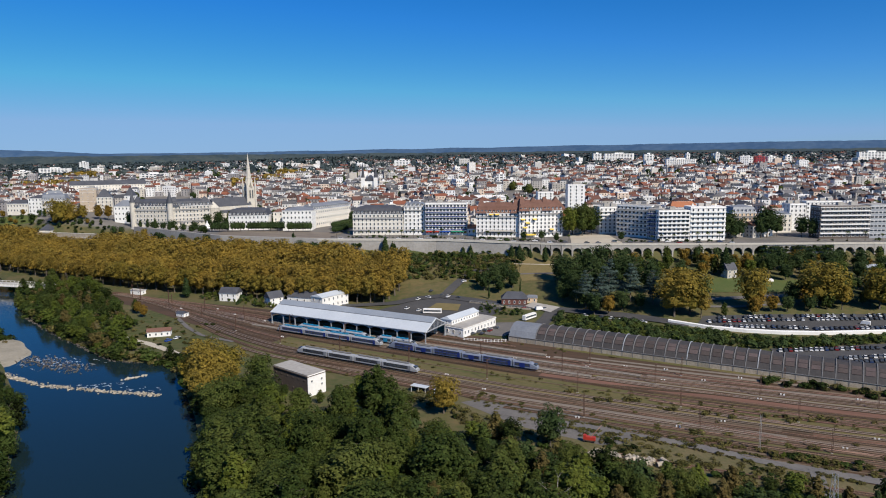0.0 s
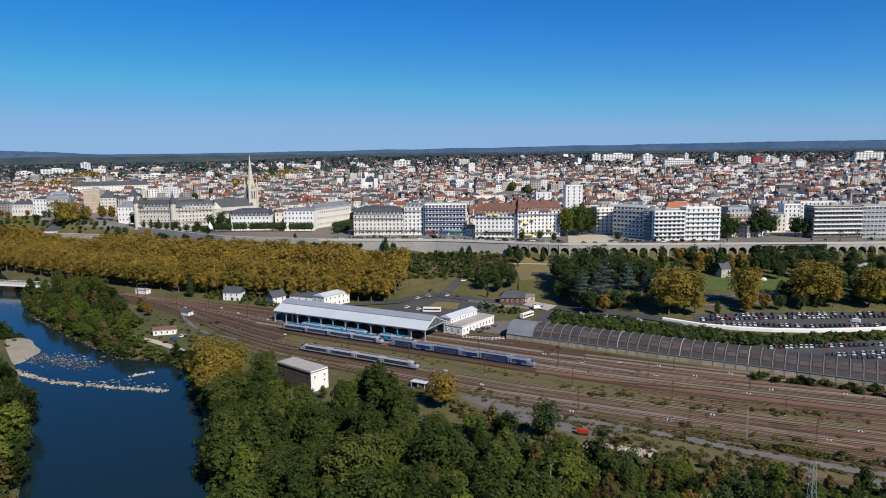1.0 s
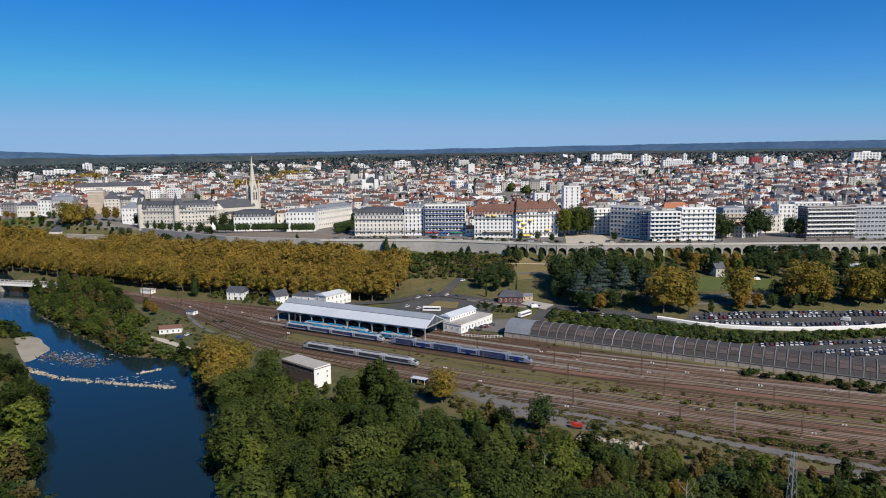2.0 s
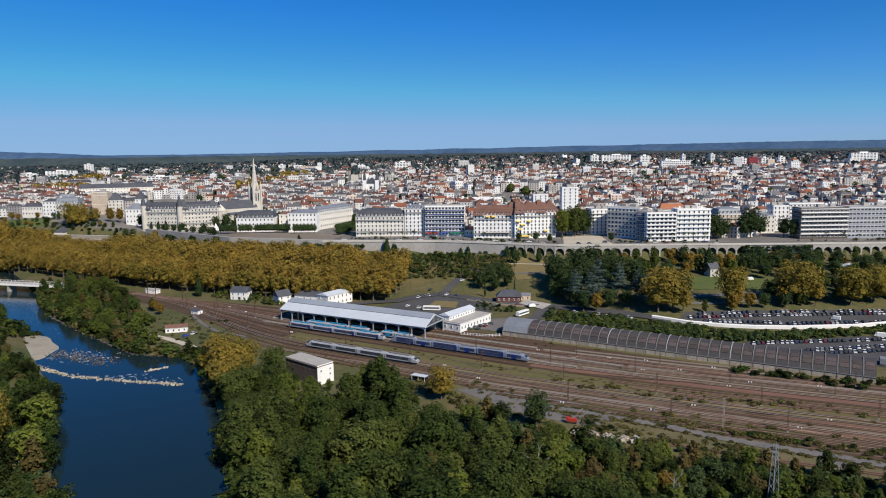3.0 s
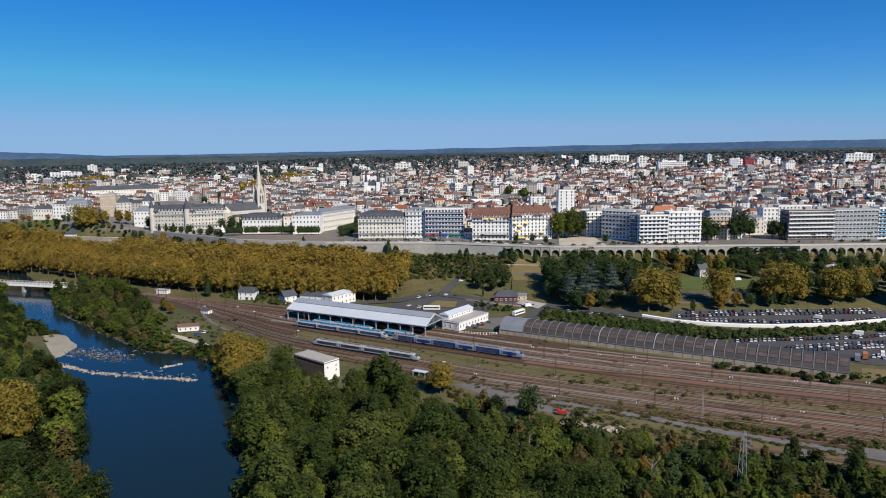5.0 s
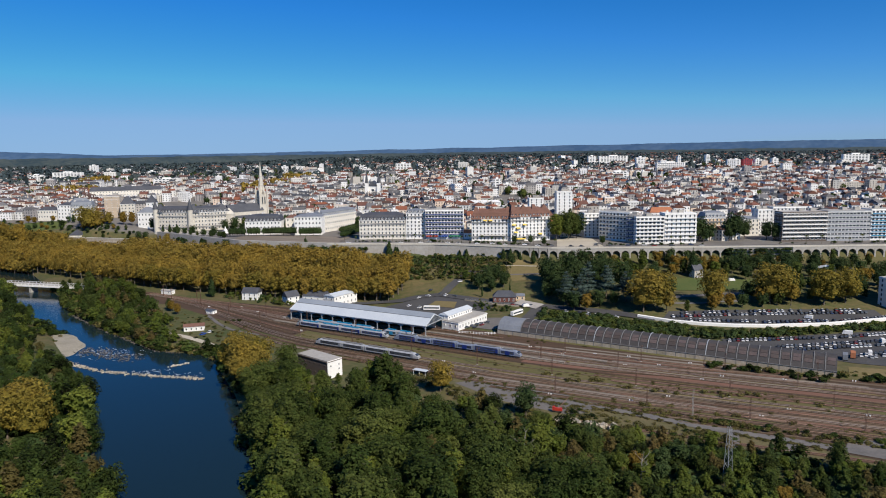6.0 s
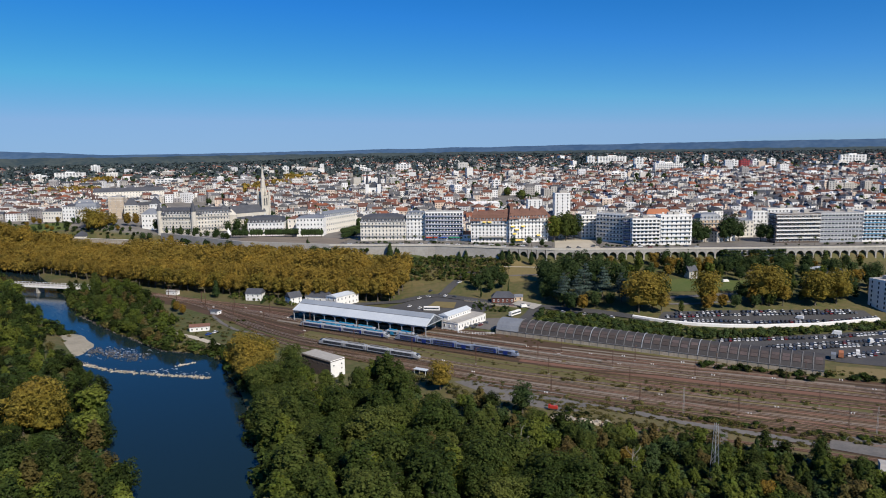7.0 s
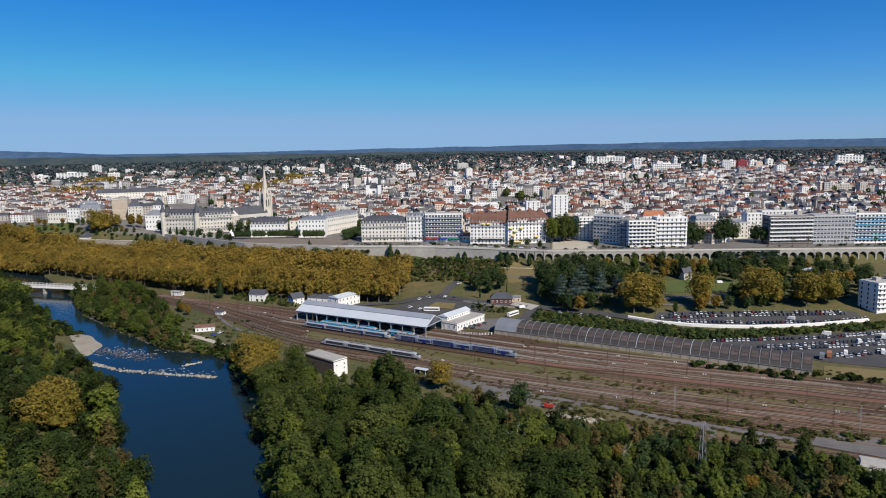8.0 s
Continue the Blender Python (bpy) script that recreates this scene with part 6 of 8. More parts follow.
# ---- station house and neighbours ----
def block(name, label, cat, at, w, d, h, wall="white", roof="zinc", roofh=2.2, hip=3.0, cols=6, rows=1, ww=1.1, wh=1.9, group="", frame_m="white"):
    """A low building that stands with its middle at the pose."""
    ob = thing(name, label, cat, at, group)
    b = Build()
    b.box(0, 0, -0.5, w, d, h + 0.5)
    part("wall", b, wall, ob)
    c = Build()
    c.box(0, 0, h - 0.3, w + 0.6, d + 0.6, 0.35)
    part("cornice", c, wall, ob)
    r = Build()
    if roofh:
        r.gable(0, 0, h + 0.05, w, d, roofh, hip=hip, over=0.5)
    else:
        r.box(0, 0, h + 0.05, w, d, 0.5)
    part("roof", r, roof, ob)
    fh = h / rows
    facade(ob, -w / 2, -d / 2 - 0.03, w / 2, -d / 2 - 0.03, -0.1, rows, fh, cols, ww, wh, frame_m)
    sc = max(int(d / 4), 1)
    facade(ob, w / 2 + 0.03, -d / 2, w / 2 + 0.03, d / 2, -0.1, rows, fh, sc, ww, wh, frame_m)
    facade(ob, -w / 2 - 0.03, d / 2, -w / 2 - 0.03, -d / 2, -0.1, rows, fh, sc, ww, wh, frame_m)
    return ob


block("station_house", "long low white station house with a flat grey roof", "station", pose(19.5, 388, 0, 0, 0, 52), 33, 13, 5.2, roofh=0, roof="concrete", cols=10)
block("station_house", "white upper hall of the station with a zinc roof", "station", pose(13.5, 391, 5.5, 0, 0, 52), 27, 7.5, 3.0, roofh=1.8, hip=0.5, cols=10, wh=1.4)
block("station_wing", "white two-storey station wing with a zinc roof", "station", pose(-73, 458, 0, 0, 0, 52), 24, 11, 8.0, roofh=1.8, hip=0.5, cols=6, rows=2)
sig = block("signal_building", "flat-roofed rail building with dark cladding and a white gable", "building", pose(-61.4, 292.0, 0, 0, 0, -41), 24, 9.5, 9.0, wall="cladding", roof="concrete", roofh=0, cols=6, rows=2, ww=0.6, wh=0.5, frame_m="cladding")
gb = Build()
gb.box(12.1, 0, 0, 0.25, 9.7, 9.4)
gable = part("gable_wall", gb, "white", sig, "white rendered gable wall")
for gy, gzz in ((2.6, 6.6), (2.6, 4.2), (-2.8, 6.6)):
    part("window", win(1.0, 1.1, "white"), "", gable, at=pose(12.27, gy, gzz, 0, 0, 90))


def fence(line, label):
    ob = thing("fence", label, "fence")
    for (ax, ay), (bx, by) in zip(line, line[1:]):
        d, yaw = math.dist((ax, ay), (bx, by)), math.atan2(by - ay, bx - ax)
        for z in (0.5, 1.3):
            r = Build()
            r.box((ax + bx) / 2, (ay + by) / 2, z, d, 0.08, 0.14, yaw)
            part("rail", r, "white", ob)
        for k in range(int(d / 1.8)):
            t = (k + 0.5) / int(d / 1.8)
            p = Build()
            p.box(ax + (bx - ax) * t, ay + (by - ay) * t, 0, 0.22, 0.22, 1.7, yaw)
            part("post", p, "white", ob)


fence([(14, 366), (30, 361), (38, 362)], "white post and rail fence at the station yard")
block("house", "white two-storey house with a dark slate roof", "house", pose(-147, 480, 0, 0, 0, -12), 13, 8.5, 5.6, roof="slate", roofh=3.8, hip=0.0, cols=3, rows=2)
block("house", "white gabled house with a dark roof", "house", pose(-113, 466, 0, 0, 0, 40), 10, 8.5, 4.8, roof="slate", roofh=4.2, hip=0.0, cols=2, rows=2)
block("house", "low grey-roofed house behind the train shed", "house", pose(-92, 470, 0, 0, 0, -20), 22, 12, 4.5, roof="slate", roofh=4, hip=4, cols=4)
block("hut", "low white hut with a red tiled roof", "hut", pose(-160, 385, 0, 0, 0, 14), 12.5, 6.0, 3.0, roof="brownroof", roofh=1.6, hip=0.0, cols=4, wh=1.4)
block("hut", "small white cabin beside the tracks", "hut", pose(-164, 432, 0, 0, 0, -30), 7, 4, 2.6, roof="slate", roofh=0.8, hip=0.0, cols=2, wh=1.0)
block("hut", "small pale cabin with a low roof", "hut", pose(-224, 506, 0, 0, 0, -20), 10, 5, 3.2, roof="concrete", roofh=0.8, hip=0.0, cols=2, wh=1.0)
block("kiosk_house", "brick-red house with dark hipped roofs beside the forecourt road", "house", pose(52, 449, ground_at(52, 446), 0, 0, -6), 17, 10, 4.2, wall="brick", roof="slate", roofh=4.2, hip=4, cols=5)
block("kiosk_annex", "low pale annex with a greenish flat roof beside the brick house", "house", pose(64, 452, ground_at(64, 450), 0, 0, -6), 7, 8, 3.4, wall="ochre", roof="darkzinc", roofh=1.2, hip=2, cols=2)
block("cottage", "small grey stone cottage with steep slate gables in the park", "house", pose(205, 470, ground_at(205, 467), 0, 0, 15), 7.5, 7, 6.0, wall="stone", roof="slate", roofh=4.5, hip=0.0, cols=2, rows=2)
block("warehouse", "long low grey building with a flat roof", "building", pose(172, 158, -1, 0, 0, -30), 26, 12, 4.0, wall="concrete", roof="concrete", roofh=1.0, hip=0.5, cols=5)
mansion(332, 396, 15, 40, 16, 6, "white block of flats with balconies", "white", "concrete", "flat", z=3.2, balcony="white", fh=3.3, chim=0)
block("house", "pale two-storey house with a low grey hipped roof", "house", pose(318, 478, 11, 0, 0, 4), 22, 12, 7.5, wall="render", roof="zinc", roofh=2.2, hip=5, cols=5, rows=2)


# ---- trains ----
def car_body(b, x0, x1, h, w, nose0=0.0, nose1=0.0):
    """A carriage body with sloped ends, rounded shoulders."""
    sec = [(-w / 2, 0.9), (-w / 2 - 0.02, 2.0), (-w / 2, h - 0.8), (-w / 2 + 0.35, h - 0.25), (-w / 2 + 0.9, h), (w / 2 - 0.9, h), (w / 2 - 0.35, h - 0.25), (w / 2, h - 0.8), (w / 2 + 0.02, 2.0), (w / 2, 0.9)]
    rings = []
    xs = [x0] + ([x0 + nose0] if nose0 else []) + ([x1 - nose1] if nose1 else []) + [x1]
    for i, x in enumerate(xs):
        sq = 0.45 if (nose0 and i == 0) or (nose1 and i == len(xs) - 1) else 1.0
        k = len(b.v)
        b.v.extend([(x, y * (0.8 + 0.2 * sq), 0.9 + (z - 0.9) * sq) for y, z in sec])
        rings.append(k)
    n = len(sec)
    for a, c in zip(rings, rings[1:]):
        for j in range(n):
            q = (j + 1) % n
            b.f.append((a + q, a + j, c + j, c + q))
            b.m.append(0)
    b.f.append(tuple(rings[0] + j for j in range(n)))
    b.f.append(tuple(rings[-1] + n - 1 - j for j in range(n)))
    b.m.extend([0, 0])


def train(label, v, u0, cars, body, band, style):
    """cars: lengths and whether each has two decks."""
    x, y = xy(u0, v)
    ob = thing("train", label, "train", pose(x, y, 0.45, 0, 0, -30), group="trains at the station")
    pos = 0.0
    for i, (ln, deck) in enumerate(cars):
        h = 4.25 if deck else 3.9
        first, last = i == 0, i == len(cars) - 1
        b = Build()
        car_body(b, pos + 0.25, pos + ln - 0.25, h, 2.9, 3.2 if first else 0, 3.2 if last else 0)
        c = part("carriage", b, body, ob, smooth=False)
        a0, a1 = pos + (4.0 if first else 1.2), pos + ln - (4.0 if last else 1.2)
        for sgn in (-1, 1):
            for zz, hh in (((1.35, 0.85), (2.75, 0.8)) if deck else ((1.75, 1.15),)):
                s = Build()
                s.box((a0 + a1) / 2, sgn * 1.46, zz - 0.22, a1 - a0, 0.06, hh + 0.44)
                part("window_band", s, band, c, "coloured band round the windows")
                k = max(int((a1 - a0) / 2.3), 1)
                for q in range(k if sgn < 0 else 0):
                    g = Build()
                    g.box(a0 + (q + 0.5) * (a1 - a0) / k, sgn * 1.48, zz, (a1 - a0) / k - 0.35, 0.06, hh)
                    part("window", g, "glass", c)
            dr = Build()
            dr.box((a0 + a1) / 2 if ln < 14 else a1 - 0.4, sgn * 1.5, 1.0, 2.6 if ln < 14 else 1.5, 0.06, 2.2)
            part("door", dr, {"blue": "blue", "navy": "navy", "teal": "teal", "black": "darkzinc"}[band], c)
        r = Build()
        r.box((a0 + a1) / 2, 0, h - 0.05, (a1 - a0) * 0.8, 1.5, 0.35)
        for q in range(3):
            r.box(a0 + (q + 0.5) * (a1 - a0) / 3, 0, h + 0.2, (a1 - a0) / 5, 1.2, 0.25)
        part("roof_equipment", r, "shedrib" if style != "teal" else "teal", c)
        for bx in (pos + 2.6, pos + ln - 2.6):
            w = Build()
            w.box(bx, 0, 0.25, 2.6, 2.3, 0.5)
            for dx in (-0.9, 0.9):
                w.tube((bx + dx, -0.75, 0.45), (bx + dx, 0.75, 0.45), 0.45, 0.45, 10)
            part("bogie", w, "darksteel", c)
        if first or last:
            ws = Build()
            xx = pos + 1.6 if first else pos + ln - 1.6
            ws.box(xx, 0, 2.2, 1.6, 2.35, 1.1, top=0.9)
            part("windscreen", ws, "glass", c)
        pos += ln
    return ob


train("silver and blue regional train with navy window bands", 292.4, -276, [(20, 0), (16.5, 0), (16.5, 0), (20, 0)], "silver", "navy", "teal")
train("grey-blue double-deck regional train with navy doors", 292.4, -198, [(16, 1), (11, 0), (16.5, 1), (11, 0), (16.5, 1), (13, 0)], "bluegrey", "navy", "deck")
train("pale grey regional train parked on a siding", 263.3, -235.5, [(20, 0), (16.5, 0), (16.5, 0), (20, 0)], "silver", "black", "plain")
train("turquoise and white regional train under the shed", 299.2, -268, [(18, 0), (16, 0), (18, 0)], "silver", "teal", "teal")
train("turquoise and white regional train at the platform", 299.2, -212, [(12, 0), (14, 0)], "silver", "teal", "teal")

for u in range(-440, 260, 42):
    mast(u, lane(295.6, u), 9.5)
    mast(u + 15, lane(271.5, u + 15), 9.5)
    if u > -120:
        mast(u + 8, lane(312, u + 8), 9.0)
        mast(u + 26, lane(245.3, u + 26), 10.0, arm=0)


mast(-15.7, 247, 13.0, 0, False)
mast(58, 262, 12.0, 0, False)

# ---- roads and car parks ----
sheet("forecourt", [(-40, 440), (-18, 420), (6, 404), (30, 414)], [(-30, 452), (-10, 470), (12, 470), (44, 438)], "asphalt", "grey asphalt station forecourt", "forecourt", 0.25, 20, 14)
road("road", [(-64, 454), (-27, 461), (-12, 469), (3, 472.5), (25, 459), (45, 446), (63, 437.5), (77, 431), (95, 421), (113, 409.5), (130, 396), (146, 384)], 9, "asphalt", "asphalt road past the station and the park", dz=0.6, n=140)
blob_island = sheet("lawn", [(-7, 442.6), (13.5, 435.6)], [(0, 456), (16, 451)], "drylawn", "dry grass island in the forecourt", "lawn", 0.45, 8, 4)
road("road", [(3, 470), (10, 484), (18, 497), (28, 511), (44, 520)], 7.5, "asphalt", "asphalt street climbing behind the park trees", dz=0.66)
road("road", [(76, 432), (69, 415), (61, 396), (53, 378)], 9, "asphalt", "asphalt ramp down beside the goods shed", dz=0.35)
road("road", [(22, 262), (44, 250), (63, 240.5), (75.6, 234.4), (87.5, 227.5), (100, 218.5), (112, 211), (128.5, 202.5), (141.5, 196), (154, 189), (178, 175), (230, 142), (320, 82)], 5.0, "paleroad", "worn pale service road along the yard", dz=0.3)
road("road", [(121, 207), (118, 199), (114, 190)], 4, "paleroad", "pale crossing from the service road into the wood", dz=0.36)
road("road", [(140, 196), (135, 188), (130, 180)], 4, "paleroad", "pale crossing from the service road into the wood", dz=0.36)
road("river_path", [(-166, 428), (-150, 402), (-136, 384), (-113, 369)], 2.6, "greygravel", "grey gravel track beside the yard", dz=0.3)
road("river_path", [(-196, 398), (-184, 386), (-173, 376), (-160, 368), (-146, 356.5), (-135, 346), (-124, 338)], 4.5, "sand", "pale gravel track beside the river", dz=0.3)
sheet("car_park", [(150, 384), (176, 372), (211, 367), (250, 368), (297, 378)], [(160, 400), (212, 398), (245, 398), (300, 396)], "asphalt", "asphalt car park below the park", "car park", 0.2, 20, 8)
sheet("car_park", [(172, 332), (200, 310), (222, 292), (250, 280), (330, 290)], [(172, 342), (215, 346), (250, 350), (290, 356), (340, 366)], "asphalt", "large asphalt car park behind the goods shed", "car park", 0.2, 20, 10)
sheet("yard", [(26, 378), (36, 372), (46, 378)], [(36, 404), (48, 404), (58, 398)], "paleroad", "pale gravel parking yard beside the station house", "yard", 0.3, 10, 8)
sheet("yard", [(58, 440), (72, 424)], [(64, 448), (80, 434)], "concrete", "pale paved parking court beside the brick house", "yard", 0.7, 8, 5)
sheet("dirt_field", [xy(44, 340), xy(100, 342), xy(200, 362)], [xy(44, 356), xy(100, 366), xy(200, 392)], "drylawn", "bare brown field beyond the goods shed", "field", 0.2, 14, 6)
sheet("lawn", [(172, 440), (200, 436), (240, 436), (260, 440)], [(172, 462), (200, 468), (230, 462), (255, 460)], "lawn", "mown green lawn in the park", "lawn", 0.25, 14, 8)
sheet("lawn", [(62, 486), (84, 482)], [(60, 545), (88, 522)], "drylawn", "dry grass slope below the boulevard", "lawn", 0.25, 14, 8)
road("park_path", [(165, 425), (200, 427), (240, 430), (265, 428)], 5, "paleroad", "pale path across the park", dz=0.3)
road("park_path", [(160, 414), (185, 411.5), (215, 414)], 3, "paleroad", "pale path under the plane trees", dz=0.3)
road("park_path", [(58, 500), (90, 494)], 2.5, "paleroad", "pale path below the boulevard", dz=0.4)
road("park_path", [(58, 522), (90, 512)], 1.6, "sand", "pale path below the boulevard", dz=0.4)


sheet("yard", [(156, 188), (180, 174), (206, 160)], [(163, 199), (190, 189), (214, 174)], "paleroad", "pale patched hardstanding at the end of the service road", "yard", 0.34, 12, 6)
sheet("slope_grass", [(-44, 492), (8, 500), (60, 484)], [(-58, 534), (0, 541), (60, 533)], "weeds", "dry terraced grass slope below the boulevard", "lawn", 0.2, 16, 8)


def retaining_wall():
    """The wall that holds the road above the station yard, with its railing."""
    ob = thing("retaining_wall", "dark stained retaining wall with a thin railing under the road", "wall")
    line = offset([(25, 459), (45, 446), (63, 437.5)], -5.2)
    for (ax, ay), (bx, by) in zip(line, line[1:]):
        d, yaw, z = math.dist((ax, ay), (bx, by)), math.atan2(by - ay, bx - ax), max(ground_at(ax, ay), ground_at(bx, by))
        b = Build()
        b.box((ax + bx) / 2, (ay + by) / 2, -0.5, d, 0.6, z + 1.4, yaw)
        part("wall", b, "stainedwall", ob)
        r = Build()
        r.box((ax + bx) / 2, (ay + by) / 2, z + 1.75, d, 0.08, 0.08, yaw)
        for k in range(int(d / 2)):
            t = (k + 0.5) / int(d / 2)
            r.box(ax + (bx - ax) * t, ay + (by - ay) * t, z + 0.9, 0.07, 0.07, 0.9, yaw)
        part("railing", r, "steel", ob)


retaining_wall()


def white_curb():
    line = [(136, 391), (155, 378), (173, 371), (191, 366.5), (211, 364.5), (250, 366), (297, 375)]
    b = Build()
    d = np.r_[0, np.cumsum([math.dist(p, q) for p, q in zip(line, line[1:])])]
    s = np.linspace(0, d[-1], 60)
    p = [(float(np.interp(k, d, [q[0] for q in line])), float(np.interp(k, d, [q[1] for q in line]))) for k in s]
    a, c = offset(p, 0.7), offset(p, -0.7)
    for i in range(59):
        z = [ground_at(*p[i]), ground_at(*p[i + 1])]
        b.hexa([(*c[i], z[0] - 1), (*c[i + 1], z[1] - 1), (*a[i + 1], z[1] - 1), (*a[i], z[0] - 1), (*c[i], z[0] + 1.7), (*c[i + 1], z[1] + 1.7), (*a[i + 1], z[1] + 2.0), (*a[i], z[0] + 2.0)])
    thing("canopy", "long curved white canopy along the car park edge", "canopy", b=b, mats=("white",))


white_curb()


# ---- cars ----
def car_meshes():
    b = Build()
    b.hexa([(-2.1, -0.85, 0.25), (2.1, -0.85, 0.25), (2.1, 0.85, 0.25), (-2.1, 0.85, 0.25), (-2.05, -0.82, 0.85), (2.0, -0.8, 0.75), (2.0, 0.8, 0.75), (-2.05, 0.82, 0.85)], bottom=True)
    b.hexa([(-1.1, -0.62, 1.40), (0.35, -0.62, 1.40), (0.35, 0.62, 1.40), (-1.1, 0.62, 1.40), (-1.0, -0.58, 1.47), (0.25, -0.58, 1.47), (0.25, 0.58, 1.47), (-1.0, 0.58, 1.47)])
    g = Build()
    g.hexa([(-1.8, -0.78, 0.82), (1.15, -0.78, 0.80), (1.15, 0.78, 0.80), (-1.8, 0.78, 0.82), (-1.1, -0.62, 1.41), (0.35, -0.62, 1.41), (0.35, 0.62, 1.41), (-1.1, 0.62, 1.41)])
    w = Build()
    w.tube((0, -0.12, 0), (0, 0.12, 0), 0.33, 0.33, 10)
    return b.mesh("car", ("carpaint",)), g.mesh("glazing", ("glass",)), w.mesh("wheel", ("tyre",))


CAR = car_meshes()


def car(x, y, yaw, z=None, s=1.0, label="parked car in a row of the car park", group="parked cars", wheels=True):
    ob = new("car", CAR[0])
    ob.matrix_basis = pose(x, y, (ground_at(x, y) + 0.22 if z is None else z), 0, 0, yaw) @ Matrix.Diagonal((s, s, s, 1))
    tagged(ob, label, "car", group)
    g = new("glazing", CAR[1])
    g.parent = ob
    for dx in (-1.3, 1.3) if wheels else ():
        for dy in (-0.78, 0.78):
            w = new("wheel", CAR[2])
            w.parent = ob
            w.matrix_basis = pose(dx, dy, 0.33)
    return ob


def car_row(a, b, gap, yaw, fill=0.97, z=None, wheels=True):
    d = math.dist(a, b)
    for k in range(int(d / gap)):
        if random.random() < fill:
            t = (k + 0.5) * gap / d
            car(a[0] + (b[0] - a[0]) * t, a[1] + (b[1] - a[1]) * t, yaw + random.choice([0, 180]) + random.uniform(-3, 3), z, wheels=wheels)


def van(x, y, yaw, label, s=1.0, m="white"):
    ob = thing("van", label, "van", pose(x, y, ground_at(x, y) + 0.22, 0, 0, yaw) @ Matrix.Diagonal((s, s, s, 1)), "parked vans")
    b = Build()
    b.box(-0.6, 0, 0.45, 4.8, 2.1, 2.3, top=0.97)
    part("body", b, m, ob)
    c = Build()
    c.hexa([(1.8, -1.0, 0.45), (3.1, -1.0, 0.45), (3.1, 1.0, 0.45), (1.8, 1.0, 0.45), (1.8, -0.95, 2.3), (2.3, -0.9, 2.3), (2.3, 0.9, 2.3), (1.8, 0.95, 2.3)])
    part("cab", c, m, ob)
    g = Build()
    g.hexa([(2.5, -0.9, 1.3), (2.95, -0.9, 1.3), (2.95, 0.9, 1.3), (2.5, 0.9, 1.3), (2.25, -0.85, 2.1), (2.45, -0.85, 2.1), (2.45, 0.85, 2.1), (2.25, 0.85, 2.1)])
    part("windscreen", g, "glass", ob)
    for dx in (-2.0, 2.0):
        for dy in (-0.95, 0.95):
            w = new("wheel", CAR[2])
            w.parent = ob
            w.matrix_basis = pose(dx, dy, 0.33)


for x, y, yaw, s in ((252, 347, 150, 0.95), (262, 329, 70, 0.9), (283, 338, 60, 1.1), (240, 306, 60, 0.9), (262, 306, 60, 1.0), (268, 309, 60, 1.0), (274, 312, 60, 1.0), (246, 380, 140, 0.85), (66, 431, 20, 0.85), (228, 457, 5, 0.8)):
    van(x, y, yaw, "white van parked among the cars", s)
van(228, 302, 60, "orange van parked among the cars", 1.2, "tile")
van(222, 299, 60, "grey van parked among the cars", 1.2, "darkzinc")
car_row((158, 389), (292, 390), 2.9, 80, wheels=False)
car_row((164, 381), (212, 374), 2.9, 80, wheels=False)
car_row((212, 373), (262, 374), 2.9, 84, wheels=False)
car_row((166, 395), (296, 395), 3.1, 82, 0.8, wheels=False)
car_row((236, 300), (300, 318), 2.9, 62, 0.85, wheels=False)
car_row((262, 372), (300, 380), 2.9, 84, wheels=False)
car_row((174, 337), (243, 340), 2.7, 70)
car_row((243, 340), (330, 356), 2.7, 75)
car_row((196, 322), (281, 333), 2.7, 70)
car_row((200, 316), (278, 325), 2.7, 70)
car_row((222, 300), (272, 314), 3.4, 60, 0.8)
for x, y in ((57, 437), (66, 436), (70, 433), (110, 400), (114, 398), (96, 406), (24, 382), (27, 385), (30, 388), (20, 378), (-4, 485), (8, 470), (-6, 470), (-13, 466), (25.5, 378), (30.5, 384.5), (34.5, 390), (3.7, 474), (15, 466), (20, 495), (-12, 438), (-20, 444)):
    car(x, y, random.choice([30, 60, 140]), label="parked car near the station")
for x in range(-80, 240, 13):
    car(x + random.uniform(-4, 4), lerp(WALL, x) + random.choice([4.5, 9.5]), -12 if x < 100 else -2, 31.25, label="car on the boulevard of the town front", group="cars on the boulevard", wheels=False)
for x, y in ((92, 414), (101, 408), (106, 404), (118, 396), (122, 393)):
    car(x, y, -38, label="car parked at the roadside under the trees")


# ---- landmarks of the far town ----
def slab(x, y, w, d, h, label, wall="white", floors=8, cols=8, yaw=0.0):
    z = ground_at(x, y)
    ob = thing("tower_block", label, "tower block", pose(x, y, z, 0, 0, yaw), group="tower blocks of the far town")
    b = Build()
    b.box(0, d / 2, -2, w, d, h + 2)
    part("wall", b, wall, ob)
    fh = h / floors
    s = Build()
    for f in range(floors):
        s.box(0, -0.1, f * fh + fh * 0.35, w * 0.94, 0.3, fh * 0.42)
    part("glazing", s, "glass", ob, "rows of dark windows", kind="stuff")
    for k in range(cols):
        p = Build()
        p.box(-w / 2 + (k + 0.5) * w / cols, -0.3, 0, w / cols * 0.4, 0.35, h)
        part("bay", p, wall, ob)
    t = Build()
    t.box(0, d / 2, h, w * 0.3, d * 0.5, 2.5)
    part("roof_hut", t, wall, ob)


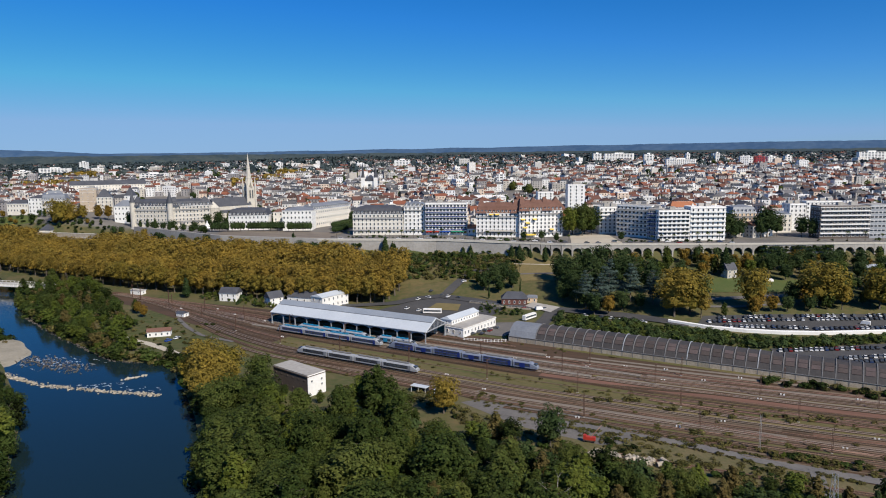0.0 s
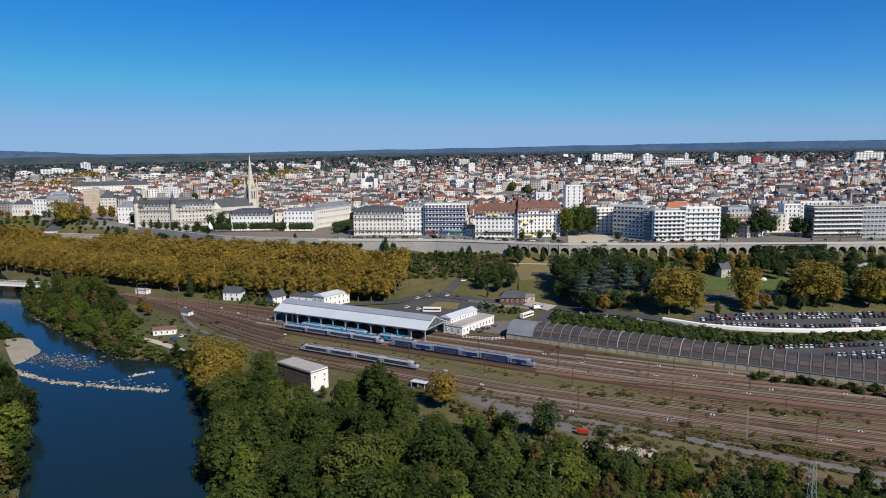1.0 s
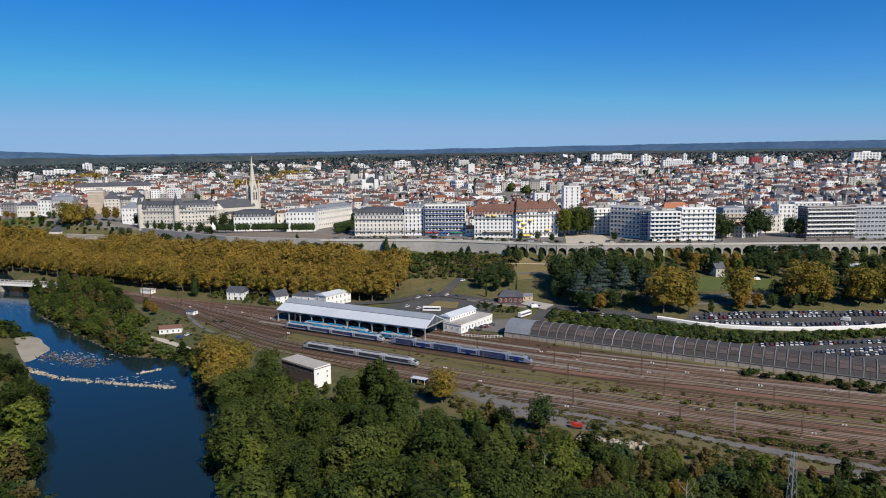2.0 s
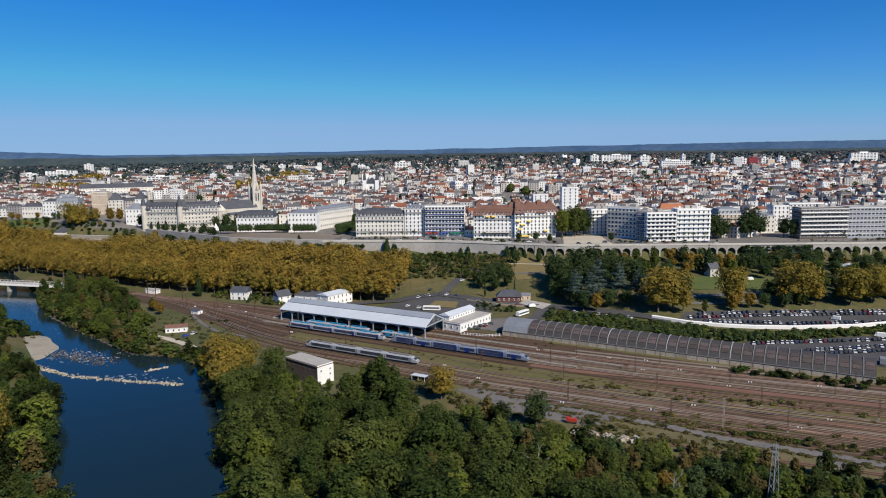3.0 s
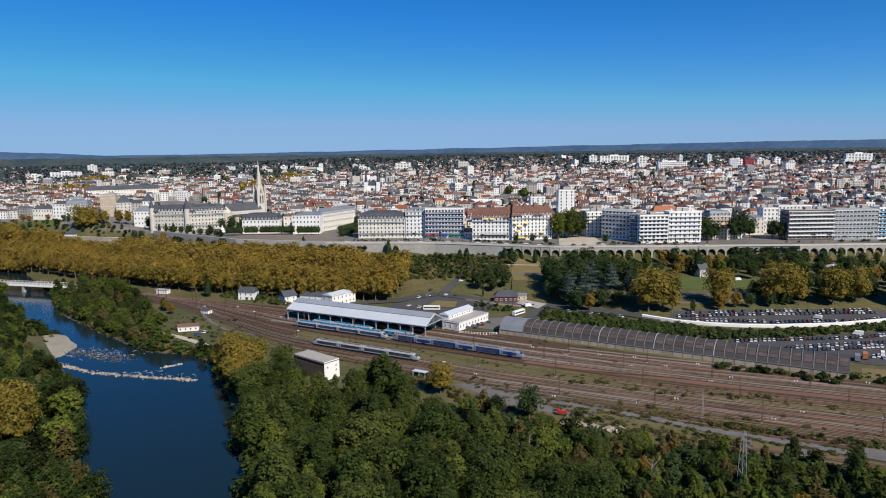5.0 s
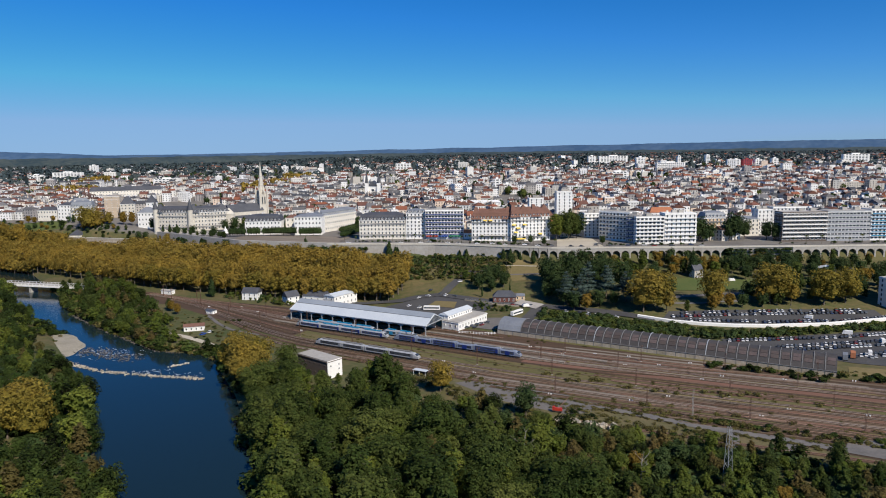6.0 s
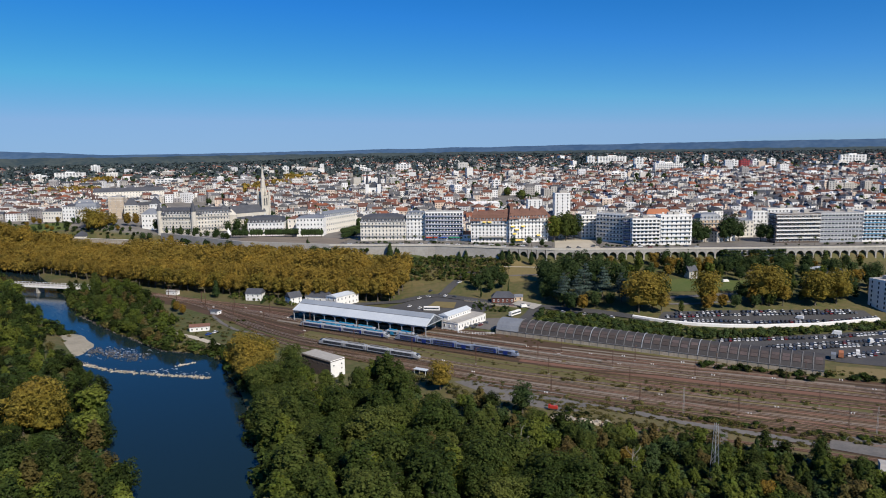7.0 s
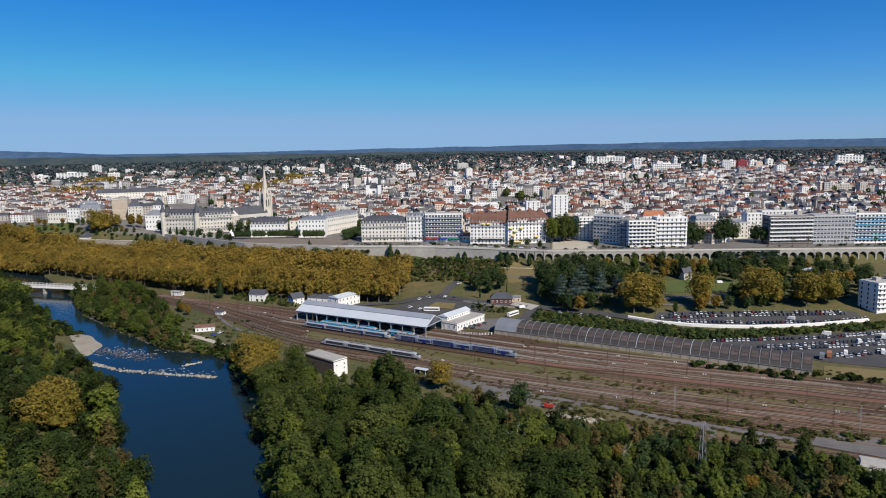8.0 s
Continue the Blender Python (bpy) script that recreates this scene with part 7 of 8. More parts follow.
# Placed and sized along the camera's first sight lines, to fit its view.
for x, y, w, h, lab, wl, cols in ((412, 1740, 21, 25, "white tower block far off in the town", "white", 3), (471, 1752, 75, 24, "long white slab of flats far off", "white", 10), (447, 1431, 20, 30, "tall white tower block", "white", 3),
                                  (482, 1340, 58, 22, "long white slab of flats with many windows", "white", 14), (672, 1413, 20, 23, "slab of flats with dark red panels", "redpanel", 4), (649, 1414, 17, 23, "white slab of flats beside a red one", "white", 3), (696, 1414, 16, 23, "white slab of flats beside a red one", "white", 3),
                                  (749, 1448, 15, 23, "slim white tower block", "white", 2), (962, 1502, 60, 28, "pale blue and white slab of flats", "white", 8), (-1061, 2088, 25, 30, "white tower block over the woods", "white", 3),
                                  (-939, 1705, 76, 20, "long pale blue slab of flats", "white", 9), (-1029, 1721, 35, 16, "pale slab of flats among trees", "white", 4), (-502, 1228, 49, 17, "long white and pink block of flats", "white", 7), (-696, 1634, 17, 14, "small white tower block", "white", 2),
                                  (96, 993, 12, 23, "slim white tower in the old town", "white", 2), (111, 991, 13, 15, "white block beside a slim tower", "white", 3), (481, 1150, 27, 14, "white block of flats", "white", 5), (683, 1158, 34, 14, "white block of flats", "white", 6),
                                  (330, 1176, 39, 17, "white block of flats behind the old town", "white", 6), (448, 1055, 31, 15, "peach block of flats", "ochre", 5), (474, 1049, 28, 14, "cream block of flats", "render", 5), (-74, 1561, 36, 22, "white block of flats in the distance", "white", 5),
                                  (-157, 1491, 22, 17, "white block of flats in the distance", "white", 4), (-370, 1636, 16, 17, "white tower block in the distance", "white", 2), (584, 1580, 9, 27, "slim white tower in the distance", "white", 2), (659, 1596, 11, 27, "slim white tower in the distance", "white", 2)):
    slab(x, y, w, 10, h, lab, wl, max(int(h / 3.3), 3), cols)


def make_twin_church():
    ob = thing("church", "white stone church front with two thin spires", "church", pose(-94, 980, ground_at(-94, 990)))
    b = Build()
    b.box(0, 15, -1, 17, 30, 19)
    part("nave", b, "white", ob)
    r = Build()
    r.gable(0, 15, 18, 30, 17, 8, math.pi / 2)
    part("roof", r, "slate", ob)
    for s in (-9, 9):
        t = Build()
        t.box(s, 0, -1, 5.5, 5.5, 24)
        part("tower", t, "white", ob)
        p = Build()
        p.tube((s, 0, 23), (s, 0, 45), 2.6, 0.1, 8)
        part("spire", p, "slate", ob, "thin dark spire")
    part("rose_window", win(4.0, 4.0, "white"), "", ob, at=pose(0, -0.05, 12))


make_twin_church()
block("market_hall", "wide low hall with a pale flat roof in the old town", "building", pose(62, 824, ground_at(62, 812), 0, 0, 0), 44, 24, 10, roof="white", roofh=2, hip=4, cols=10, rows=2)
block("barracks", "long cream building with a dark slate roof", "building", pose(-478, 1008, ground_at(-478, 983), 0, 0, 22), 101, 14, 16, wall="render", roof="slate", roofh=6, hip=2, cols=24, rows=4)
block("house", "white hall with a bright red tiled roof", "house", pose(232, 640, 31, 0, 0, 0), 26, 14, 19, roof="tile", roofh=5, hip=4, cols=6, rows=4)

# Trees of the town front, the boulevard and the castle gardens.
for kind, x, y, h, z in (("lime", 113, 574, 27, 31), ("broad", 125, 578, 29, 31), ("broad", 134, 584, 27, 31), ("lime", 118, 586, 27, 31), ("broad", 130, 594, 28, 31), ("dark", 248, 552, 18, 31), ("dark", 272, 554, 27, 31), ("dark", 238, 552, 24, 31), ("dark", 266, 552, 22, 31), ("dark", 283, 560, 20, 31), ("dark", 300, 553, 19, 31), ("dark", 306, 548, 17, 31), ("dark", 242, 548, 15, 31),
                         ("gold", -390, 712, 31, 31), ("gold", -384, 716, 26, 32), ("plane", -372, 722, 20, 34), ("orange", -358, 728, 17, 36), ("orange", -349, 730, 16, 36), ("dark", -318, 712, 15, 31), ("dark", -230, 690, 14, 31), ("dark", -222, 700, 16, 31), ("dark", -236, 668, 12, 28), ("dark", -212, 690, 10, 31),
                         ("dark", -280, 684, 10, 28), ("dark", -262, 680, 12, 28), ("dark", -370, 712, 10, 30), ("dark", -115, 572, 16, 16), ("dark", -250, 640, 18, 8), ("dark", -240, 632, 16, 8), ("dark", -205, 606, 16, 8), ("dark", -285, 660, 16, 10), ("cone", -130, 576, 19, 12), ("cone", -122, 582, 17, 20), ("dark", 96, 540, 8, 31), ("dark", 148, 540, 9, 31), ("dark", 72, 556, 8, 31), ("dark", 86, 552, 9, 31)):
    plant(kind, x, y, h, z)
for x in list(range(-84, 110, 9)) + list(range(170, 235, 9)) + list(range(310, 430, 12)):
    plant("palm", x + random.uniform(-2, 2), lerp(WALL, x) + random.uniform(13, 17) * (1 if x < 100 else 0.8), random.uniform(5, 8), 31, label="palm tree on the boulevard pavement")


def clipped(x, y, w, d, h, yaw=0, z=31, label="row of clipped lime trees with a flat top"):
    """A block of clipped trees: leafy box on trunks."""
    ob = thing("clipped_trees", label, "trees", pose(x, y, z, 0, 0, yaw))
    n = max(int(w / 2.2), 3)
    lob = [(-w / 2 + (i + 0.5) * w / n, 0, h * 0.56, 2.6, d / 2, h * 0.42) for i in range(n)]
    c = new("crown", crown_mesh("crown", lob, int(w * d * 4.5) + 200, 0.42, "darkleaf", int(abs(x)), core=n))
    c.parent = ob
    for i in range(0, n, 3):
        t = Build()
        t.tube((-w / 2 + (i + 0.5) * w / n, 0, -0.5), (-w / 2 + (i + 0.5) * w / n, 0, h * 0.5), 0.25, 0.18, 6)
        part("trunk", t, "bark", ob)


for x, w in ((-203, 17), (-186, 13), (-160, 34), (-127, 22)):
    clipped(x, 640 if x < -130 else 633, w, 9, 10)
clipped(-80, 650, 40, 8, 7, 62)
clipped(-88, 624, 22, 8, 7, 66)
clipped(-92, 668, 36, 9, 7.5, 70)
sheet("plaza", [(-200, 606), (-150, 592), (-92, 575)], [(-200, 640), (-150, 640), (-84, 622)], "platform", "pale sandy square on the town front", "square", 0.3, 16, 8)
sheet("plaza", [(106, 530), (146, 526)], [(116, 588), (148, 580)], "sand", "sandy open square beside the boulevard", "square", 0.3, 10, 6)
sheet("plaza", [(-310, 694), (-240, 652)], [(-300, 700), (-225, 690)], "concrete", "pale terrace below the long stone house", "terrace", 0.3, 10, 6)
sheet("vineyard", [(-520, 724), (-425, 722)], [(-520, 748), (-425, 738)], "lawn", "green vine terrace below the castle", "garden", 0.3, 12, 5)


# The slope below the castle: terraces, a ramp with arches, trees and a small house.
def terrace(x0, y0, x1, y1, z0, z1, label, arches=0):
    d = math.dist((x0, y0), (x1, y1))
    ob = thing("terrace_wall", label, "wall", pose((x0 + x1) / 2, (y0 + y1) / 2, 0, 0, 0, math.degrees(math.atan2(y1 - y0, x1 - x0))))
    b = Build()
    b.box(0, 0, z0, d, 1.6, z1 - z0)
    part("wall", b, "stainedwall", ob)
    c = Build()
    c.box(0, 0, z1, d + 0.3, 2.0, 0.4)
    part("coping", c, "stone", ob)
    # Arches are flat near-black faces on the wall, painted as their shade.
    for i in range(arches):
        a = Build()
        w = d / arches
        x, zt = -d / 2 + (i + 0.5) * w, z1 - 1.4
        pts = [(x - w * 0.32, z0 + 0.2)] + [(x - w * 0.32 * math.cos(t), zt - w * 0.32 + w * 0.32 * math.sin(t)) for t in [math.pi * k / 8 for k in range(9)]] + [(x + w * 0.32, z0 + 0.2)]
        a.face([(px, -0.83, pz) for px, pz in pts])
        part("arch_shade", a, "black", ob, "flat near-black face standing for a shaded arch")


terrace(-440, 712, -330, 676, 6, 26, "pale stone terrace wall below the castle")
terrace(-372, 690, -300, 664, 8, 22, "stone ramp carried on small arches", 14)
terrace(-300, 668, -205, 607, 10, 24, "pale stone terrace wall above the avenue", 0)
for x, y in scatter([(-520, 712), (-420, 690), (-310, 668), (-210, 598), (-206, 606), (-300, 682), (-345, 712), (-420, 735), (-520, 752)], 6.0, 31):
    k = random.choice(["dark", "broad", "shrub", "bush", "orange"])
    mass("slope_trees", k, x, y, random.uniform(5, 10) if k in ("dark", "broad", "orange") else random.uniform(2, 4.5), 1.2)
grow("slope_trees", "trees on the slope below the castle")
block("house", "small cream house with a red tiled roof below the castle", "house", pose(-330, 664, 12, 0, 0, -20), 18, 9, 6, wall="render", roof="tile", roofh=3, hip=2, cols=4, rows=2)
block("pavilion", "small pavilion with a dark pyramid roof", "house", pose(-400, 706, 22, 0, 0, -10), 12, 12, 6, wall="render", roof="slate", roofh=6, hip=6, cols=2)

def tent(x, y, z):
    """A white party tent: a peaked roof with hollow sides on thin poles."""
    ob = thing("tent", "white peaked tent on the terrace below the church", "tent", pose(x, y, z))
    b = Build()
    b.loft([[(r * math.cos(2 * math.pi * k / 8), r * math.sin(2 * math.pi * k / 8), h) for k in range(8)] for r, h in ((6.0, 2.6), (3.6, 3.6), (1.8, 5.4), (0.7, 7.6), (0.15, 9.5))])
    part("canopy", b, "white", ob)
    for k in range(8):
        p = Build()
        p.tube((5.8 * math.cos(2 * math.pi * k / 8), 5.8 * math.sin(2 * math.pi * k / 8), -0.5), (5.8 * math.cos(2 * math.pi * k / 8), 5.8 * math.sin(2 * math.pi * k / 8), 2.7), 0.07, 0.07, 6)
        part("pole", p, "white", ob)


tent(-219, 654, ground_at(-219, 654))

# ---- river details ----
def boulders(name, line, width, count, size, seed, label):
    rr = random.Random(seed)
    d = np.r_[0, np.cumsum([math.dist(p, q) for p, q in zip(line, line[1:])])]
    for i in range(count):
        s = rr.uniform(0, d[-1])
        x = float(np.interp(s, d, [p[0] for p in line])) + rr.uniform(-1, 1) * width / 2
        y = float(np.interp(s, d, [p[1] for p in line])) + rr.uniform(-1, 1) * width / 2
        k = rr.randrange(6)
        ob = new("boulder", ROCK[k])
        r = size * rr.uniform(0.5, 1.4)
        ob.matrix_basis = pose(x, y, WATER_Z - 0.1, rr.uniform(-20, 20), rr.uniform(-20, 20), rr.uniform(0, 360)) @ Matrix.Diagonal((r, r * rr.uniform(0.6, 1), r * 0.6, 1))
        tagged(ob, label, "boulder", name)


def rock_mesh(i):
    bm = bmesh.new()
    bmesh.ops.create_icosphere(bm, subdivisions=1, radius=1.0)
    for v in bm.verts:
        v.co *= 1 + 0.35 * noise.noise(v.co * 1.3 + Vector((i * 5.1, 0, 0)))
    me = bpy.data.meshes.new("boulder")
    bm.to_mesh(me)
    bm.free()
    me.materials.append(M["rubble"])
    return me


def stones(line, width, count, seed, m="rubble", label="small pale stones of the low weir"):
    """Small stones strewn along a line, joined."""
    rr = random.Random(seed)
    d = np.r_[0, np.cumsum([math.dist(p, q) for p, q in zip(line, line[1:])])]
    b = Build()
    for i in range(count):
        s = rr.uniform(0, d[-1])
        x = float(np.interp(s, d, [p[0] for p in line])) + rr.gauss(0, 0.5) * width / 2
        y = float(np.interp(s, d, [p[1] for p in line])) + rr.gauss(0, 0.5) * width / 2
        b.box(x, y, WATER_Z - 0.3, rr.uniform(0.3, 1.1), rr.uniform(0.3, 0.9), rr.uniform(0.4, 0.8), rr.uniform(0, 3), top=rr.uniform(0.4, 0.7))
    tagged(new("weir_stones", b.mesh("weir_stones", (m,))), label, "stones", kind="stuff")


ROCK = [rock_mesh(i) for i in range(6)]
boulders("boulders of the weir", [(-232, 336), (-216, 328), (-200, 318), (-183, 309), (-155, 301), (-124, 294)], 3.4, 110, 0.8, 1, "pale boulder of the low weir across the river")
stones([(-234, 337), (-216, 328), (-200, 318), (-183, 309), (-155, 301), (-124, 294)], 4.4, 620, 3)
stones([(-222, 350), (-205, 346), (-190, 338), (-176, 332)], 15, 330, 5, "wetrock", "dark wet stones breaking the rapids")
stones([(-268, 398), (-246, 366), (-228, 346)], 11, 260, 6, "rubble", "pale stones strewn over the gravel bar")
stones([(-152, 342), (-170, 347), (-221, 393), (-279, 452)], 2.4, 340, 9, "wetrock", "dark stones along the water edge")
boulders("boulders of the bank", [(-150, 316), (-142, 322)], 2.0, 20, 0.9, 2, "pale boulder of a short groyne")


def blob(name, x, y, rx, ry, z, h, m, label, cat, seed, yaw=0.0, kind="structure"):
    """A low rounded bank."""
    b = Build()
    n = 28
    b.v.append((x, y, z + h))
    c, s = math.cos(yaw), math.sin(yaw)
    for r, t in ((0.55, 0.8), (0.8, 0.45), (1.0, 0.0), (1.05, -0.6)):
        for i in range(n):
            a = 2 * math.pi * i / n
            w = r * (1 + 0.25 * noise.noise((math.cos(a) * 1.5 + seed, math.sin(a) * 1.5, 0)))
            px, py = rx * w * math.cos(a), ry * w * math.sin(a)
            b.v.append((x + c * px - s * py, y + s * px + c * py, z + h * t))
    for i in range(n):
        j = (i + 1) % n
        b.f.append((0, 1 + i, 1 + j))
        for k in range(3):
            b.f.append((1 + k * n + i, 1 + (k + 1) * n + i, 1 + (k + 1) * n + j, 1 + k * n + j))
    b.m = [0] * len(b.f)
    tagged(new(name, b.mesh(name, (m,), True)), label, cat, kind=kind)


blob("gravel_bar", -243, 368, 37, 17, WATER_Z - 0.3, 1.3, "gravelbar", "pale gravel bar in the river bend", "gravel bar", 2.0, radians(130))
blob("gravel_bar", -232, 349, 17, 8, WATER_Z - 0.3, 1.1, "gravelbar", "low tail of the gravel bar near the weir", "gravel bar", 7.0, radians(140))
for k in range(34):
    mass("bar_weeds", random.choice(["weed", "bush"]), -256 + random.gauss(0, 7), 376 + random.gauss(0, 7), random.uniform(0.5, 1.6), 1.6, WATER_Z + 0.5)
grow("bar_weeds", "weeds on the gravel bar")
blob("grass_patch", -250, 371, 13, 6, WATER_Z + 0.55, 0.8, "weeds", "grass patch on the gravel bar", "grass", 5.0, radians(130))


def foam():
    rr = random.Random(7)
    b = Build()
    for cx, cy, rx, ry, n in ((-196, 342, 20, 10, 70), (-160, 308, 18, 4, 30), (-205, 352, 12, 5, 20), (-135, 302, 12, 3, 14)):
        for _ in range(n):
            x, y = cx + rr.gauss(0, 0.5) * rx, cy + rr.gauss(0, 0.5) * ry
            w, d = rr.uniform(0.4, 1.9), rr.uniform(0.10, 0.28)
            a = rr.uniform(-0.5, 0.3)
            k = 7
            b.face([(x + math.cos(a) * w * math.cos(t) * rr.uniform(0.6, 1) - math.sin(a) * d * math.sin(t), y + math.sin(a) * w * math.cos(t) + math.cos(a) * d * math.sin(t) * rr.uniform(0.6, 1), WATER_Z + 0.04) for t in [2 * math.pi * i / k for i in range(k)]])
    tagged(new("white_water", b.mesh("white_water", ("foam",))), "flecks of white water in the rapids", "water", kind="stuff")


foam()


def make_bridge():
    ax, ay, bx, by = -388, 548, -296, 522
    yaw = math.degrees(math.atan2(by - ay, bx - ax))
    L = math.dist((ax, ay), (bx, by))
    ob = thing("bridge", "pale low girder bridge over the river", "bridge", pose((ax + bx) / 2, (ay + by) / 2, 0, 0, 0, yaw))
    d = Build()
    d.box(0, 0, 3.6, L, 8, 0.8)
    part("deck", d, "concrete", ob)
    for s in (-4, 4):
        g = Build()
        g.box(0, s, 2.4, L, 0.4, 1.8)
        part("girder", g, "white", ob, "pale painted side girder")
        for k in range(24):
            r = Build()
            r.box(-L / 2 + (k + 0.5) * L / 24, s * 1.06, 2.4, 0.25, 0.25, 2.9)
            part("post", r, "white", ob)
        h = Build()
        h.box(0, s * 1.06, 5.2, L, 0.15, 0.2)
        part("handrail", h, "white", ob)
    for k in (-14, 16):
        p = Build()
        p.box(k, 0, -8, 2, 7, 10.5)
        part("pier", p, "concrete", ob)


make_bridge()


for x in list(range(-84, 104, 4)) + list(range(142, 240, 4)) + list(range(300, 430, 5)):
    if random.random() < 0.75:
        mass("boulevard_shrubs", random.choice(["shrub", "shrub", "bush"]), x + random.uniform(-1, 1), lerp(WALL, x) + random.uniform(11.5, 15), random.uniform(1.2, 3.2), 1.2, 31)
for x in range(-60, 66, 5):
    if random.random() < 0.6:
        mass("boulevard_shrubs", random.choice(["shrub", "bush", "dark"]), x, lerp(WALL, x) - random.uniform(6, 12), random.uniform(2.5, 6), 1.1)
for x in range(-310, -66, 8):
    mass("boulevard_shrubs", random.choice(["dark", "dark", "broad", "plane"]), x + random.uniform(-3, 3), lerp(WALL, x) - random.uniform(5, 14), random.uniform(8, 15), 1.0)
for x in range(-300, -62, 3):
    for z in (15, 20, 25):
        if random.random() < 0.5:
            mass("boulevard_shrubs", random.choice(["shrub", "bush", "weed", "shrub"]), x + random.uniform(-1, 1), lerp(WALL, x) - random.uniform(3.2, 5.0), random.uniform(2.5, 5), 1.1, z)
for x in np.arange(246, 303, 1.5):
    for z in (22, 25, 27.5):
        if random.random() < 0.8:
            mass("boulevard_shrubs", random.choice(["shrub", "shrub", "bush"]), float(x), lerp(WALL, float(x)) - random.uniform(2.6, 4.0), random.uniform(2.0, 3.4), 1.0, z)
grow("boulevard_shrubs", "shrubs along the boulevard and its wall")


# ---- small things about the yard ----
def make_pylon():
    ob = thing("pylon", "tall grey steel lattice pylon in the wood", "pylon", pose(98.5, 160, ground_at(98.5, 160) - 2.6, 0, 0, 20))
    H, w0, w1 = 25.0, 1.3, 0.45
    for sx, sy in ((-1, -1), (1, -1), (1, 1), (-1, 1)):
        b = Build()
        b.tube((sx * w0, sy * w0, 0), (sx * w1, sy * w1, H), 0.07, 0.05, 5)
        part("leg", b, "steel", ob)
    n = 14
    for f in range(4):
        c = Build()
        for i in range(n):
            z0, z1 = H * i / n, H * (i + 1) / n
            a0, a1 = w0 + (w1 - w0) * i / n, w0 + (w1 - w0) * (i + 1) / n
            p = [Vector((-a0, -a0, z0)), Vector((a1, -a1, z1))] if i % 2 else [Vector((a0, -a0, z0)), Vector((-a1, -a1, z1))]
            r = Matrix.Rotation(math.pi / 2 * f, 4, "Z")
            c.tube(r @ p[0], r @ p[1], 0.035, 0.035, 4)
        part("lattice", c, "steel", ob, "zigzag bracing of one face")


make_pylon()


def pipes():
    rr = random.Random(4)
    for i in range(26):
        t = i / 26
        x, y = 52 + 22 * t + rr.uniform(-1.5, 1.5), 221 - 9 * t + rr.uniform(-1.5, 1.5)
        b = Build()
        ring = lambda px, r: [(px, r * math.cos(a), r * math.sin(a)) for a in [2 * math.pi * k / 10 for k in range(10)]]
        b.loft([ring(-1.3, 0.85), ring(1.3, 0.85), ring(1.3, 0.68), ring(-1.3, 0.68), ring(-1.3, 0.85)], caps=False)
        thing("concrete_pipe", "pale concrete pipe lying in a heap", "pipe", pose(x, y, ground_at(x, y) + 0.88, 0, 0, rr.choice([20, 30, 110, 40])), "heap of concrete pipes", b=b, mats=("rubble",))


pipes()


def make_loader():
    ob = thing("loader_crane", "small red loader crane with a raised jib", "crane", pose(53.5, 231.0, 0.3, 0, 0, -20) @ Matrix.Diagonal((0.72, 0.72, 0.72, 1)))
    for nm, m, lab, args in (("chassis", "darksteel", "", (0, 0, 0.5, 6.0, 2.3, 0.6)), ("body", "red", "red body", (0.4, 0, 1.1, 5.0, 2.2, 1.5)), ("cab", "red", "red cab", (-2.3, 0, 1.1, 1.4, 2.0, 2.2))):
        b = Build()
        b.box(*args, top=0.96)
        part(nm, b, m, ob, lab)
    j = Build()
    j.tube((0.5, 0, 2.5), (5.5, 3.0, 8.0), 0.22, 0.12, 6)
    part("jib", j, "rust", ob, "rusty lifting arm")
    for dx in (-2, 2):
        for dy in (-1.1, 1.1):
            w = Build()
            w.tube((dx, dy - 0.2, 0.5), (dx, dy + 0.2, 0.5), 0.5, 0.5, 12)
            part("wheel", w, "tyre", ob)


make_loader()


def make_bus(x, y, yaw, label):
    ob = thing("bus", label, "bus", pose(x, y, ground_at(x, y) + 0.3, 0, 0, yaw), "buses at the station")
    b = Build()
    b.box(0, 0, 0.4, 12, 2.5, 2.7, top=0.97)
    part("body", b, "white", ob)
    for s in (-1.25, 1.25):
        g = Build()
        g.box(0, s, 1.4, 11, 0.08, 1.0)
        part("window_band", g, "glass", ob)
    for dx in (-3.6, 3.6):
        for dy in (-1.1, 1.1):
            w = Build()
            w.tube((dx, dy - 0.15, 0.5), (dx, dy + 0.15, 0.5), 0.5, 0.5, 12)
            part("wheel", w, "tyre", ob)


make_bus(-3, 430, -8, "white single-deck bus at the forecourt")
make_bus(57, 412, 48, "white coach parked on the ramp")


def shelter(x, y, yaw):
    ob = thing("shelter", "pale blue glazed shelter on thin posts", "shelter", pose(x, y, 0.1, 0, 0, yaw))
    for dx in (-3.5, 0, 3.5):
        for dy in (-1.4, 1.4):
            b = Build()
            b.box(dx, dy, 0, 0.15, 0.15, 2.6)
            part("post", b, "white", ob)
    r = Build()
    r.box(0, 0, 2.6, 8, 3.4, 0.2)
    part("roof", r, "zinc", ob)
    g = Build()
    g.box(0, 1.3, 0.2, 7.4, 0.06, 2.2)
    part("pane", g, "glass", ob)


